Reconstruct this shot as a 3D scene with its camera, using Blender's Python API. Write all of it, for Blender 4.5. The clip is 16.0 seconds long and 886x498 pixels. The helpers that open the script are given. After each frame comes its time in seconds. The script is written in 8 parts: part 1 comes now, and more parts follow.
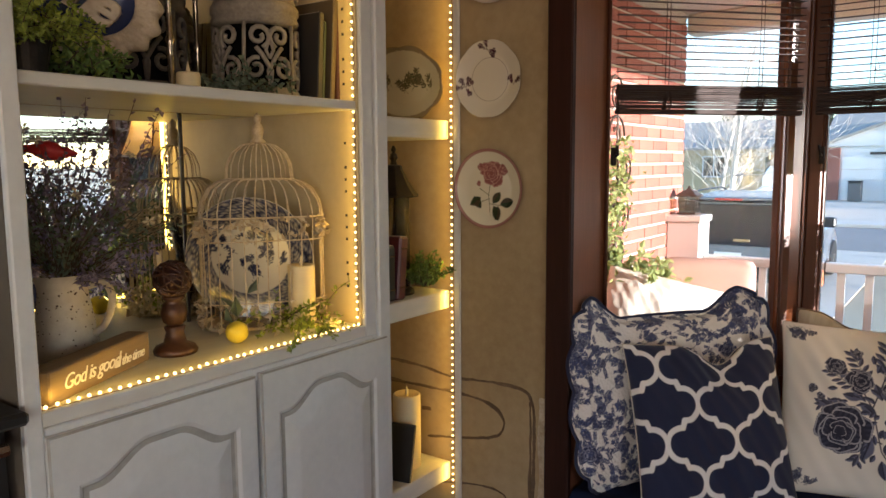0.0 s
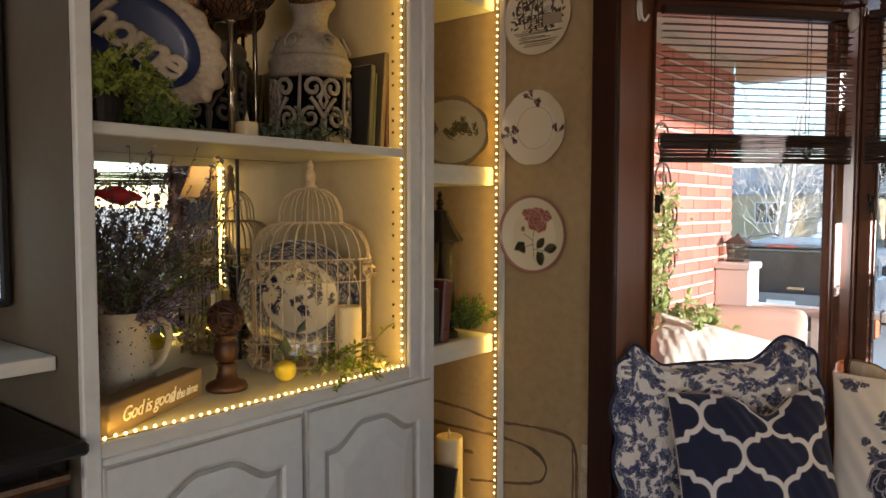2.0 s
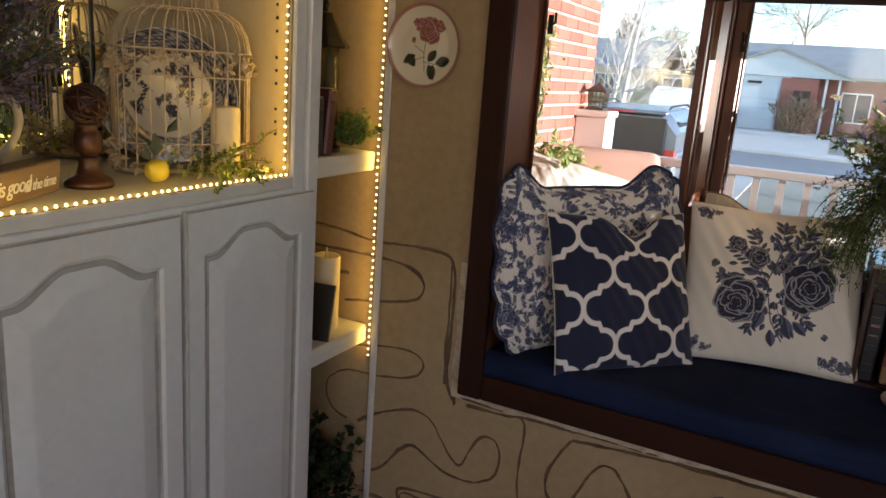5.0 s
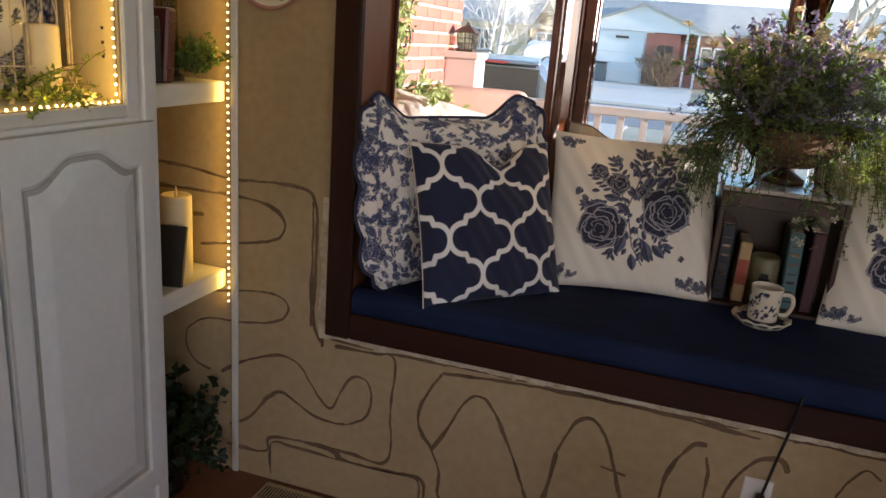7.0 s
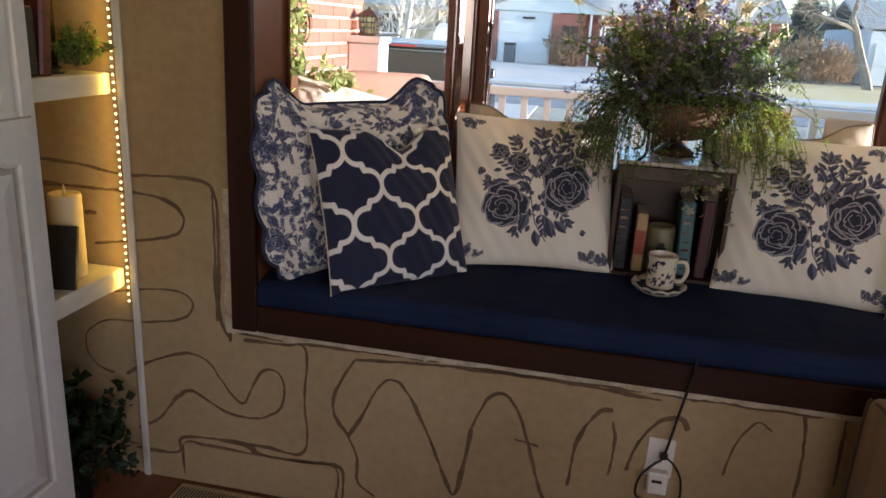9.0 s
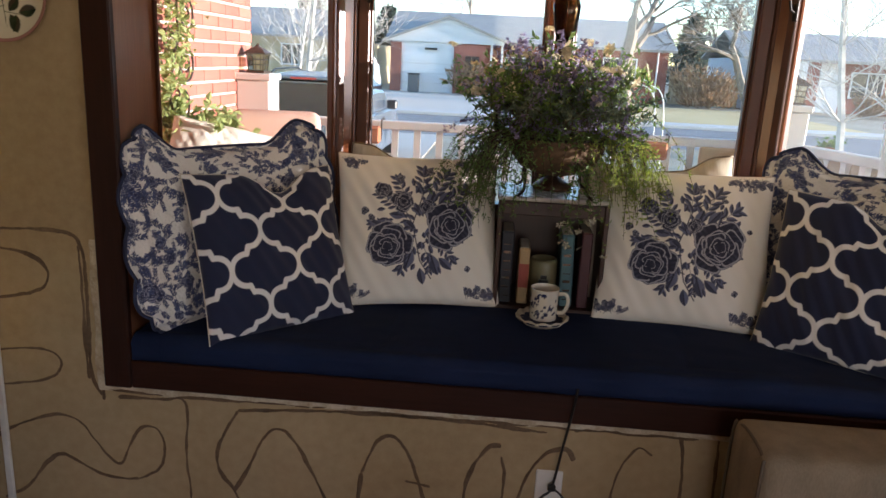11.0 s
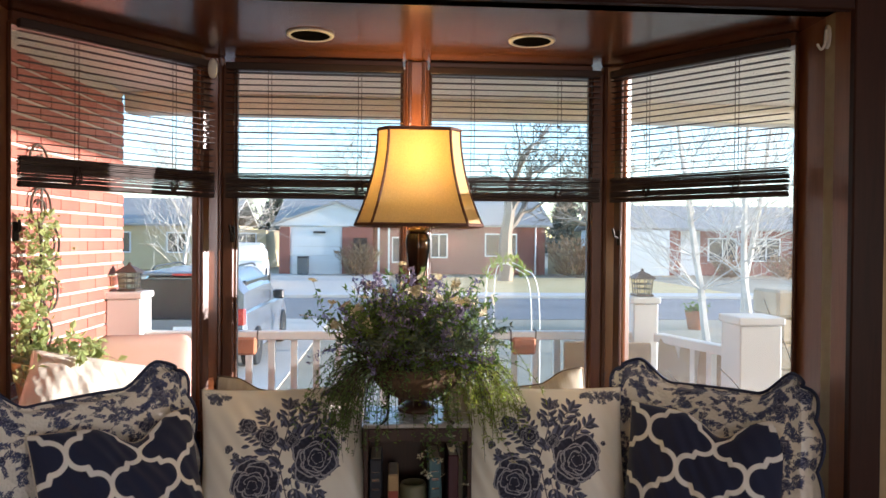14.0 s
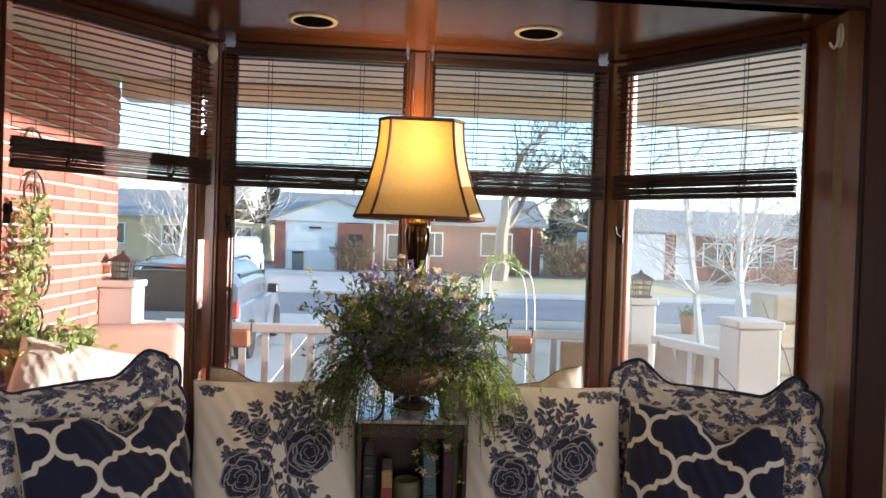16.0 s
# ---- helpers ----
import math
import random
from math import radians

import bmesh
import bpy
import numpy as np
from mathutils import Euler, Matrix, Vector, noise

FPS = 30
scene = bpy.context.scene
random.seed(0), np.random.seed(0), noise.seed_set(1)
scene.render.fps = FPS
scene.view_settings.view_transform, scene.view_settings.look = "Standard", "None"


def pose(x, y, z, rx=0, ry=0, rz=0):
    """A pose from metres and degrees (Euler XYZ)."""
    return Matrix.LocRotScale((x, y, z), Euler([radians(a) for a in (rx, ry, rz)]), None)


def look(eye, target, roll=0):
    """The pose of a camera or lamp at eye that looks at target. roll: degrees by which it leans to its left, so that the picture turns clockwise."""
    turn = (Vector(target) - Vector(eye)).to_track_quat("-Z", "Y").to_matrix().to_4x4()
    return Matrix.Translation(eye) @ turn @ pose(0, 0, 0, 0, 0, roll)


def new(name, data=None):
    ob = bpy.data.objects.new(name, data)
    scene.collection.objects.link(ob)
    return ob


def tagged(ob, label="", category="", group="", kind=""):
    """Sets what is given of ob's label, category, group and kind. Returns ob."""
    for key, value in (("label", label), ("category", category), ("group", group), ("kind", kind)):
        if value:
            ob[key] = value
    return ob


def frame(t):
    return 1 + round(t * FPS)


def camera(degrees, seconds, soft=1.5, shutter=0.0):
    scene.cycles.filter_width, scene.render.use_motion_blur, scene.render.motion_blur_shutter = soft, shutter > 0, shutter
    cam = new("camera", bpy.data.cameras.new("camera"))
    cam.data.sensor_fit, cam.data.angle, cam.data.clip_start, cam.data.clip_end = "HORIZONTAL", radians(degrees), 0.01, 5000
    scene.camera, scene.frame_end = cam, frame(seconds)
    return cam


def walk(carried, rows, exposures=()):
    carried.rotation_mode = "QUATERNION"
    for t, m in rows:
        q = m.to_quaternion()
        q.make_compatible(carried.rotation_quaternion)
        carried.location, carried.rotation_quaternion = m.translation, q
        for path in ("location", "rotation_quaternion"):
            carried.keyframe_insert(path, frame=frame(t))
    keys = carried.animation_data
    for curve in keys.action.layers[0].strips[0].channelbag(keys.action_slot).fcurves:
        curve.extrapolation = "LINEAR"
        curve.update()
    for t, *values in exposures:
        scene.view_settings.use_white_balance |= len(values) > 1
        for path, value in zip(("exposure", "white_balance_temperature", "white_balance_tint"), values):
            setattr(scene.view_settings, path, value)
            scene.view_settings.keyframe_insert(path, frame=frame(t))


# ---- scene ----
cam = camera(62.0, 16.0)
PATH = [
    (0, (-0.13, 0.346, 1.641), (-1.294, 1.956, 1.41), -0.4),
    (0.5, (-0.107, 0.309, 1.683), (-1.354, 1.869, 1.579), -0.3),
    (1, (-0.097, 0.302, 1.688), (-1.385, 1.831, 1.631), -0.4),
    (1.5, (-0.086, 0.3, 1.684), (-1.388, 1.818, 1.621), -0.2),
    (2, (-0.101, 0.316, 1.648), (-1.37, 1.858, 1.533), 0.1),
    (2.5, (-0.144, 0.323, 1.599), (-1.341, 1.915, 1.413), 1.0),
    (3, (-0.201, 0.305, 1.579), (-1.315, 1.945, 1.312), 1.9),
    (3.5, (-0.23, 0.291, 1.544), (-1.277, 1.962, 1.212), 2.7),
    (4, (-0.235, 0.276, 1.534), (-1.227, 1.967, 1.14), 3.3),
    (6.5, (-0.228, 0.359, 1.444), (-0.882, 2.171, 0.905), 4.8),
    (7, (-0.198, 0.373, 1.424), (-0.767, 2.207, 0.864), 4.6),
    (7.5, (-0.193, 0.376, 1.412), (-0.687, 2.226, 0.834), 4.3),
    (8, (-0.189, 0.377, 1.413), (-0.633, 2.235, 0.821), 4.0),
    (10.5, (-0.088, 0.394, 1.448), (-0.287, 2.31, 0.91), 2.8),
    (11, (-0.074, 0.403, 1.461), (-0.206, 2.335, 0.963), 2.9),
    (11.5, (-0.055, 0.403, 1.496), (-0.115, 2.351, 1.048), 2.7),
    (12, (-0.037, 0.401, 1.514), (-0.036, 2.366, 1.141), 2.2),
    (12.5, (-0.014, 0.385, 1.553), (0.032, 2.365, 1.271), 1.6),
    (13, (0.008, 0.358, 1.599), (0.095, 2.349, 1.427), 1.1),
    (13.5, (0.023, 0.341, 1.633), (0.137, 2.336, 1.547), 0.6),
    (14, (0.026, 0.335, 1.646), (0.16, 2.331, 1.62), 0.5),
    (14.5, (0.025, 0.339, 1.645), (0.164, 2.334, 1.643), 0.7),
    (15, (0.021, 0.351, 1.633), (0.158, 2.346, 1.63), 1.2),
    (15.5, (0.018, 0.365, 1.633), (0.155, 2.361, 1.617), 1.6),
    (16, (0.014, 0.377, 1.629), (0.161, 2.371, 1.6), 1.9),
]
walk(cam, [(t, look(eye, target, roll)) for t, eye, target, roll in PATH],
     [(0, 2.98, 6450, 17), (3.5, 2.65, 6450, 17), (8, 2.95, 6450, 17), (10.5, 2.85, 6450, 17), (12.5, 2.6, 6450, 17), (14.5, 2.8, 6450, 17), (16, 2.78, 6450, 17)])

# ---- daylight: a low winter sun from the right, along the house front, clear sky ----
SUN_AZ, SUN_EL = radians(-4), radians(5.5)      # from +x towards +y, and above the horizon
to_sun = Vector((math.cos(SUN_AZ) * math.cos(SUN_EL), math.sin(SUN_AZ) * math.cos(SUN_EL), math.sin(SUN_EL)))
world = bpy.data.worlds.new("world")
scene.world = world
world.use_nodes = True
wn = world.node_tree.nodes
sky = wn.new("ShaderNodeTexSky")
sky.sky_type, sky.sun_disc = "NISHITA", False
sky.sun_elevation, sky.sun_rotation = SUN_EL, math.pi / 2 - SUN_AZ
sky.air_density, sky.dust_density, sky.ozone_density = 0.85, 0.05, 2.4
wn["Background"].inputs["Strength"].default_value = 0.15
world.node_tree.links.new(sky.outputs[0], wn["Background"].inputs[0])
sun = new("sun", bpy.data.lights.new("sun", "SUN"))
sun.data.energy, sun.data.angle, sun.data.color = 2.1, radians(0.5), (1.0, 0.94, 0.88)
sun.matrix_world = look(to_sun * 50, (0, 0, 0))


def area(name, eye, target, w, h, watts, colour):
    lamp = bpy.data.lights.new(name, "AREA")
    lamp.shape, lamp.size, lamp.size_y, lamp.energy, lamp.color = "RECTANGLE", w, h, watts, colour
    ob = new(name, lamp)
    ob.matrix_world = look(eye, target)
    return ob


WARM = (1.0, 0.62, 0.09)
# added fill lamps at two made-up openings: behind the camera, in the right wall
area("skylight_back", (0.6, -2.42, 1.6), (0.3, 2.2, 1.3), 1.5, 1.2, 3.7, (1.0, 0.85, 0.78))
area("skylight_side", (3.42, -1.5, 1.5), (-1.5, 1.3, 1.1), 1.2, 1.2, 3.7, (1.0, 0.91, 0.95))

# ---- materials ----
def nodes_of(name):
    m = bpy.data.materials.new(name)
    m.use_nodes = True
    t = m.node_tree
    return m, t.nodes, t.links, t.nodes["Principled BSDF"]


def rgba(c):
    return (c[0], c[1], c[2], 1.0)


def coords(n, l, scale=(1, 1, 1), kind="Object"):
    tc, mp = n.new("ShaderNodeTexCoord"), n.new("ShaderNodeMapping")
    mp.inputs["Scale"].default_value = scale
    l.new(tc.outputs[kind], mp.inputs[0])
    return mp.outputs[0]


def noise_of(n, l, vec, scale, detail=4.0, rough=0.55):
    t = n.new("ShaderNodeTexNoise")
    t.inputs["Scale"].default_value, t.inputs["Detail"].default_value, t.inputs["Roughness"].default_value = scale, detail, rough
    l.new(vec, t.inputs["Vector"])
    return t.outputs["Fac"]


def ramp(n, l, fac, stops):
    r = n.new("ShaderNodeValToRGB")
    e = r.color_ramp.elements
    e[0].position, e[0].color = stops[0][0], rgba(stops[0][1])
    e[1].position, e[1].color = stops[-1][0], rgba(stops[-1][1])
    for p, c in stops[1:-1]:
        e.new(p).color = rgba(c)
    l.new(fac, r.inputs[0])
    return r.outputs[0]


def mixed(n, l, fac, a, b, blend="MIX"):
    m = n.new("ShaderNodeMix")
    m.data_type, m.blend_type = "RGBA", blend
    for key, v in ((0, fac), (6, a), (7, b)):
        if isinstance(v, (int, float)):
            m.inputs[key].default_value = v
        elif isinstance(v, tuple):
            m.inputs[key].default_value = rgba(v)
        else:
            l.new(v, m.inputs[key])
    return m.outputs[2]


def bumped(n, l, b, height, strength, dist=0.002):
    k = n.new("ShaderNodeBump")
    k.inputs["Strength"].default_value, k.inputs["Distance"].default_value = strength, dist
    l.new(height, k.inputs["Height"])
    l.new(k.outputs[0], b.inputs["Normal"])


def surface(name, dark, light, rough=0.6, metal=0.0, big=3.0, small=60.0, bump=0.15, stretch=(1, 1, 1), pick=None, spec=0.5):
    """Two scales of variation between a darker and a lighter tone, with fine relief. pick: 'object' or 'island' varies the tone piece by piece."""
    m, n, l, b = nodes_of(name)
    v = coords(n, l, stretch)
    a, f = noise_of(n, l, v, big), noise_of(n, l, v, small, 3)
    c = mixed(n, l, 0.35, ramp(n, l, a, [(0.3, dark), (0.7, light)]), ramp(n, l, f, [(0.3, dark), (0.7, light)]))
    if pick:
        src = n.new("ShaderNodeObjectInfo").outputs["Random"] if pick == "object" else n.new("ShaderNodeNewGeometry").outputs["Random Per Island"]
        c = mixed(n, l, 0.55, c, ramp(n, l, src, [(0.0, dark), (1.0, light)]))
    l.new(c, b.inputs["Base Color"])
    b.inputs["Metallic"].default_value, b.inputs["Specular IOR Level"].default_value = metal, spec
    rr = n.new("ShaderNodeMapRange")
    rr.inputs[3].default_value, rr.inputs[4].default_value = max(0.03, rough - 0.08), min(1, rough + 0.1)
    l.new(f, rr.inputs[0])
    l.new(rr.outputs[0], b.inputs["Roughness"])
    if bump:
        bumped(n, l, b, f, bump)
    return m


def wood(name, dark, light, rough=0.3, axis="z", bump=0.06, coat=0.0):
    """Straight-grained stained wood with streaks along one axis."""
    m, n, l, b = nodes_of(name)
    s = {"x": (0.6, 9, 9), "y": (9, 0.6, 9), "z": (9, 9, 0.6)}[axis]
    v = coords(n, l, s)
    a, f = noise_of(n, l, v, 1.6, 5), noise_of(n, l, v, 14, 4)
    blot = noise_of(n, l, coords(n, l), 2.2, 2)
    c = mixed(n, l, 0.45, ramp(n, l, a, [(0.25, dark), (0.75, light)]), ramp(n, l, f, [(0.3, dark), (0.7, light)]))
    c = mixed(n, l, 0.3, c, ramp(n, l, blot, [(0.3, dark), (0.7, light)]))
    l.new(c, b.inputs["Base Color"])
    b.inputs["Roughness"].default_value, b.inputs["Coat Weight"].default_value, b.inputs["Coat Roughness"].default_value = rough, coat, 0.12
    bumped(n, l, b, f, bump, 0.001)
    return m


def printed(name, ground, ink, ink2, rough=0.85, weave=420.0, quilt=0.0):
    """Cloth with a woven grain; the attributes 'print' and 'tone' say where and how strongly it is printed."""
    m, n, l, b = nodes_of(name)
    at, at2 = n.new("ShaderNodeAttribute"), n.new("ShaderNodeAttribute")
    at.attribute_name, at2.attribute_name = "print", "tone"
    v = coords(n, l)
    wv = noise_of(n, l, v, weave, 2)
    soil = noise_of(n, l, v, 6.0, 3)
    g = mixed(n, l, 0.25, ground, ramp(n, l, soil, [(0.3, tuple(0.8 * x for x in ground)), (0.7, ground)]))
    k = mixed(n, l, at2.outputs["Fac"], ink, ink2)
    l.new(mixed(n, l, at.outputs["Fac"], g, k), b.inputs["Base Color"])
    b.inputs["Roughness"].default_value = rough
    b.inputs["Sheen Weight"].default_value, b.inputs["Sheen Roughness"].default_value = 0.15, 0.5
    if quilt:
        vo = n.new("ShaderNodeTexVoronoi")
        vo.inputs["Scale"].default_value = quilt
        l.new(v, vo.inputs["Vector"])
        bumped(n, l, b, vo.outputs["Distance"], 0.5, 0.006)
    else:
        bumped(n, l, b, wv, 0.2, 0.0006)
    return m


def leafy(name, dark, light, pick="island"):
    m, n, l, b = nodes_of(name)
    src = n.new("ShaderNodeNewGeometry").outputs["Random Per Island"]
    f = noise_of(n, l, coords(n, l), 40, 2)
    c = mixed(n, l, 0.3, ramp(n, l, src, [(0.0, dark), (1.0, light)]), ramp(n, l, f, [(0.3, dark), (0.7, light)]))
    l.new(c, b.inputs["Base Color"])
    b.inputs["Roughness"].default_value = 0.55
    tr = n.new("ShaderNodeBsdfTranslucent")
    l.new(c, tr.inputs[0])
    mx = n.new("ShaderNodeMixShader")
    mx.inputs[0].default_value = 0.5
    l.new(b.outputs[0], mx.inputs[1])
    l.new(tr.outputs[0], mx.inputs[2])
    l.new(mx.outputs[0], n["Material Output"].inputs[0])
    return m


def clear_glass(name, tint=(0.97, 0.98, 0.97), gloss=0.05, dusty=0.024):
    m, n, l, b = nodes_of(name)
    tp, gl, mx, fr = n.new("ShaderNodeBsdfTransparent"), n.new("ShaderNodeBsdfGlossy"), n.new("ShaderNodeMixShader"), n.new("ShaderNodeFresnel")
    tp.inputs[0].default_value, gl.inputs["Roughness"].default_value = rgba(tint), gloss
    fr.inputs["IOR"].default_value = 1.35
    l.new(fr.outputs[0], mx.inputs[0])
    l.new(tp.outputs[0], mx.inputs[1])
    l.new(gl.outputs[0], mx.inputs[2])
    dust, haze, film = n.new("ShaderNodeBsdfTranslucent"), n.new("ShaderNodeTexNoise"), n.new("ShaderNodeMixShader")
    dust.inputs[0].default_value = rgba((0.8, 0.8, 0.78))
    haze.inputs["Scale"].default_value = 4.0
    part_ = n.new("ShaderNodeMapRange")
    part_.inputs["To Min"].default_value, part_.inputs["To Max"].default_value = 0.6 * dusty, 1.4 * dusty
    l.new(haze.outputs["Fac"], part_.inputs["Value"])
    l.new(part_.outputs[0], film.inputs[0])
    l.new(mx.outputs[0], film.inputs[1])
    l.new(dust.outputs[0], film.inputs[2])
    l.new(film.outputs[0], n["Material Output"].inputs[0])
    return m


def glowing(name, colour, strength):
    m, n, l, b = nodes_of(name)
    b.inputs["Base Color"].default_value = rgba(colour)
    b.inputs["Emission Color"].default_value, b.inputs["Emission Strength"].default_value = rgba(colour), strength
    return m


def shade_cloth(name, colour):
    """Thin lamp shade fabric that lets its bulb's light through."""
    m, n, l, b = nodes_of(name)
    f = noise_of(n, l, coords(n, l), 260, 2)
    c = ramp(n, l, f, [(0.3, tuple(0.85 * x for x in colour)), (0.7, colour)])
    l.new(c, b.inputs["Base Color"])
    b.inputs["Roughness"].default_value = 0.9
    tr, mx = n.new("ShaderNodeBsdfTranslucent"), n.new("ShaderNodeMixShader")
    l.new(c, tr.inputs[0])
    mx.inputs[0].default_value = 0.55
    l.new(b.outputs[0], mx.inputs[1])
    l.new(tr.outputs[0], mx.inputs[2])
    l.new(mx.outputs[0], n["Material Output"].inputs[0])
    return m


CREAM_WALL = surface("cream_wall", (0.27, 0.185, 0.09), (0.42, 0.32, 0.18), 0.75, big=1.4, small=35, bump=0.25)
FILLER = surface("wall_filler", (0.055, 0.034, 0.018), (0.19, 0.125, 0.07), 0.9, big=9, small=120, bump=0.6)
CEILING = surface("ceiling_paint", (0.7, 0.66, 0.58), (0.78, 0.74, 0.66), 0.85)
FLOORWOOD = wood("floor_wood", (0.10, 0.035, 0.018), (0.24, 0.09, 0.04), 0.35, "y")
DARKWOOD = wood("dark_casing_wood", (0.014, 0.005, 0.003), (0.045, 0.014, 0.008), 0.5, "z")
DARKWOOD_X = wood("dark_casing_wood_level", (0.014, 0.005, 0.003), (0.045, 0.014, 0.008), 0.5, "x")
REDWOOD = wood("red_brown_wood", (0.10, 0.030, 0.013), (0.24, 0.085, 0.036), 0.16, "z", coat=1.0)
REDWOOD_X = wood("red_brown_wood_level", (0.10, 0.030, 0.013), (0.24, 0.085, 0.036), 0.2, "x", coat=0.5)
# REDWOOD made lighter for the jambs: window light is put into the colour
LIT_SATIN = wood("lit_satin_jamb_wood", (0.19, 0.07, 0.032), (0.36, 0.15, 0.07), 0.3, "z", 0.0, coat=0.8)
for casing_wood in (DARKWOOD, DARKWOOD_X):
    casing_wood.node_tree.nodes["Principled BSDF"].inputs["Specular IOR Level"].default_value = 0.2
MATT_BLACK = surface("matt_black", (0.003, 0.003, 0.003), (0.007, 0.007, 0.007), 0.95, bump=0, spec=0.0)
WALNUT = wood("window_frame_wood", (0.045, 0.015, 0.008), (0.13, 0.045, 0.020), 0.3, "z")
WALNUT_X = wood("window_frame_wood_level", (0.045, 0.015, 0.008), (0.13, 0.045, 0.020), 0.3, "x")
WHITE_PAINT = surface("white_cabinet_paint", (0.52, 0.53, 0.52), (0.66, 0.66, 0.63), 0.42, big=2.0, small=40, bump=0.05)
SHELF_PAINT = surface("shelf_paint", (0.50, 0.49, 0.44), (0.66, 0.64, 0.57), 0.5, big=5, small=40, bump=0.12, stretch=(1, 0.3, 1))
CREAM_PAINT = surface("cream_cabinet_inside", (0.40, 0.325, 0.19), (0.50, 0.42, 0.26), 0.6, big=2.0, small=40, bump=0.05)
MIRROR, mn, ml, mb = nodes_of("mirror")
mb.inputs["Base Color"].default_value, mb.inputs["Metallic"].default_value, mb.inputs["Roughness"].default_value = (0.82, 0.83, 0.8, 1), 1.0, 0.015
GLASS = clear_glass("window_glass")
NAVY = surface("navy_cushion_cloth", (0.006, 0.012, 0.034), (0.014, 0.024, 0.066), 0.85, big=5, small=300, bump=0.2, spec=0.15)
PIPING = surface("navy_piping", (0.010, 0.014, 0.04), (0.02, 0.028, 0.07), 0.8, small=300)
BLIND = wood("blind_slat_wood", (0.012, 0.006, 0.004), (0.045, 0.02, 0.012), 0.65, "x")
BLACK = surface("black_plastic", (0.006, 0.006, 0.006), (0.016, 0.016, 0.016), 0.4, bump=0.05)
IRON = surface("dark_iron", (0.010, 0.008, 0.007), (0.035, 0.027, 0.02), 0.5, 0.6, big=20, small=150, bump=0.4)
WHITE_PLASTIC = surface("white_plastic", (0.62, 0.60, 0.55), (0.72, 0.70, 0.64), 0.35, bump=0.03)
LED = glowing("warm_led", (1.0, 0.70, 0.24), 0.9)
TAPE = surface("amber_clear_tape", (0.20, 0.13, 0.05), (0.30, 0.20, 0.09), 0.5, bump=0)
BRICK = surface("red_brick", (0.29, 0.080, 0.058), (0.44, 0.16, 0.115), 0.85, big=6, small=90, bump=0.5, pick="object")
MORTAR = surface("mortar", (0.46, 0.40, 0.34), (0.58, 0.52, 0.45), 0.95, big=8, small=150, bump=0.5)
SOFFIT = surface("cream_soffit_paint", (0.72, 0.66, 0.54), (0.80, 0.75, 0.62), 0.7, big=1.2, small=30)
RAILWHITE = surface("white_porch_paint", (0.66, 0.65, 0.62), (0.78, 0.77, 0.73), 0.5, big=4, small=60)
CONCRETE = surface("concrete", (0.48, 0.44, 0.39), (0.62, 0.57, 0.51), 0.9, big=0.8, small=25, bump=0.3)

# ---- mesh helpers ----
def mesh_of(name, bm, material, smooth=False):
    me = bpy.data.meshes.new(name)
    bm.to_mesh(me)
    bm.free()
    if material:
        me.materials.append(material)
    if smooth:
        me.polygons.foreach_set("use_smooth", [True] * len(me.polygons))
    return me


def part(name, bm, material, parent, label="", m=None, smooth=False, kind=""):
    ob = new(name, mesh_of(name, bm, material, smooth))
    if parent:
        ob.parent = parent
    if m is not None:
        ob.matrix_basis = m
    return tagged(ob, label, kind=kind)


def thing(name, label, category, m=None, group="", kind=""):
    ob = new(name)
    ob.empty_display_size = 0.1
    if m is not None:
        ob.matrix_basis = m
    return tagged(ob, label, category, group, kind)


def solid(name, bm, material, label="", category="", m=None, group="", kind="", smooth=False):
    return tagged(part(name, bm, material, None, "", m, smooth), label, category, group, kind)


def box(x0, x1, y0, y1, z0, z1, bevel=0.0, bm=None, segments=1):
    bm = bm or bmesh.new()
    vs = [bm.verts.new(c) for c in ((x0, y0, z0), (x1, y0, z0), (x1, y1, z0), (x0, y1, z0), (x0, y0, z1), (x1, y0, z1), (x1, y1, z1), (x0, y1, z1))]
    fs = [bm.faces.new([vs[i] for i in f]) for f in ((3, 2, 1, 0), (4, 5, 6, 7), (0, 1, 5, 4), (1, 2, 6, 5), (2, 3, 7, 6), (3, 0, 4, 7))]
    if bevel:
        bmesh.ops.bevel(bm, geom=list({e for f in fs for e in f.edges}), offset=bevel, segments=segments, affect="EDGES", profile=0.6)
    return bm


def lathe(profile, sides=32, bm=None, m=None):
    """A turned body round z from (radius, height) pairs."""
    bm = bm or bmesh.new()
    rings = []
    for r, z in profile:
        ring = []
        for k in range(sides):
            a = 2 * math.pi * k / sides
            v = Vector((r * math.cos(a), r * math.sin(a), z))
            ring.append(bm.verts.new(m @ v if m else v))
        rings.append(ring)
    for a, b in zip(rings, rings[1:]):
        for k in range(sides):
            bm.faces.new((a[k], a[(k + 1) % sides], b[(k + 1) % sides], b[k]))
    bm.faces.new(rings[0][::-1])
    bm.faces.new(rings[-1])
    return bm


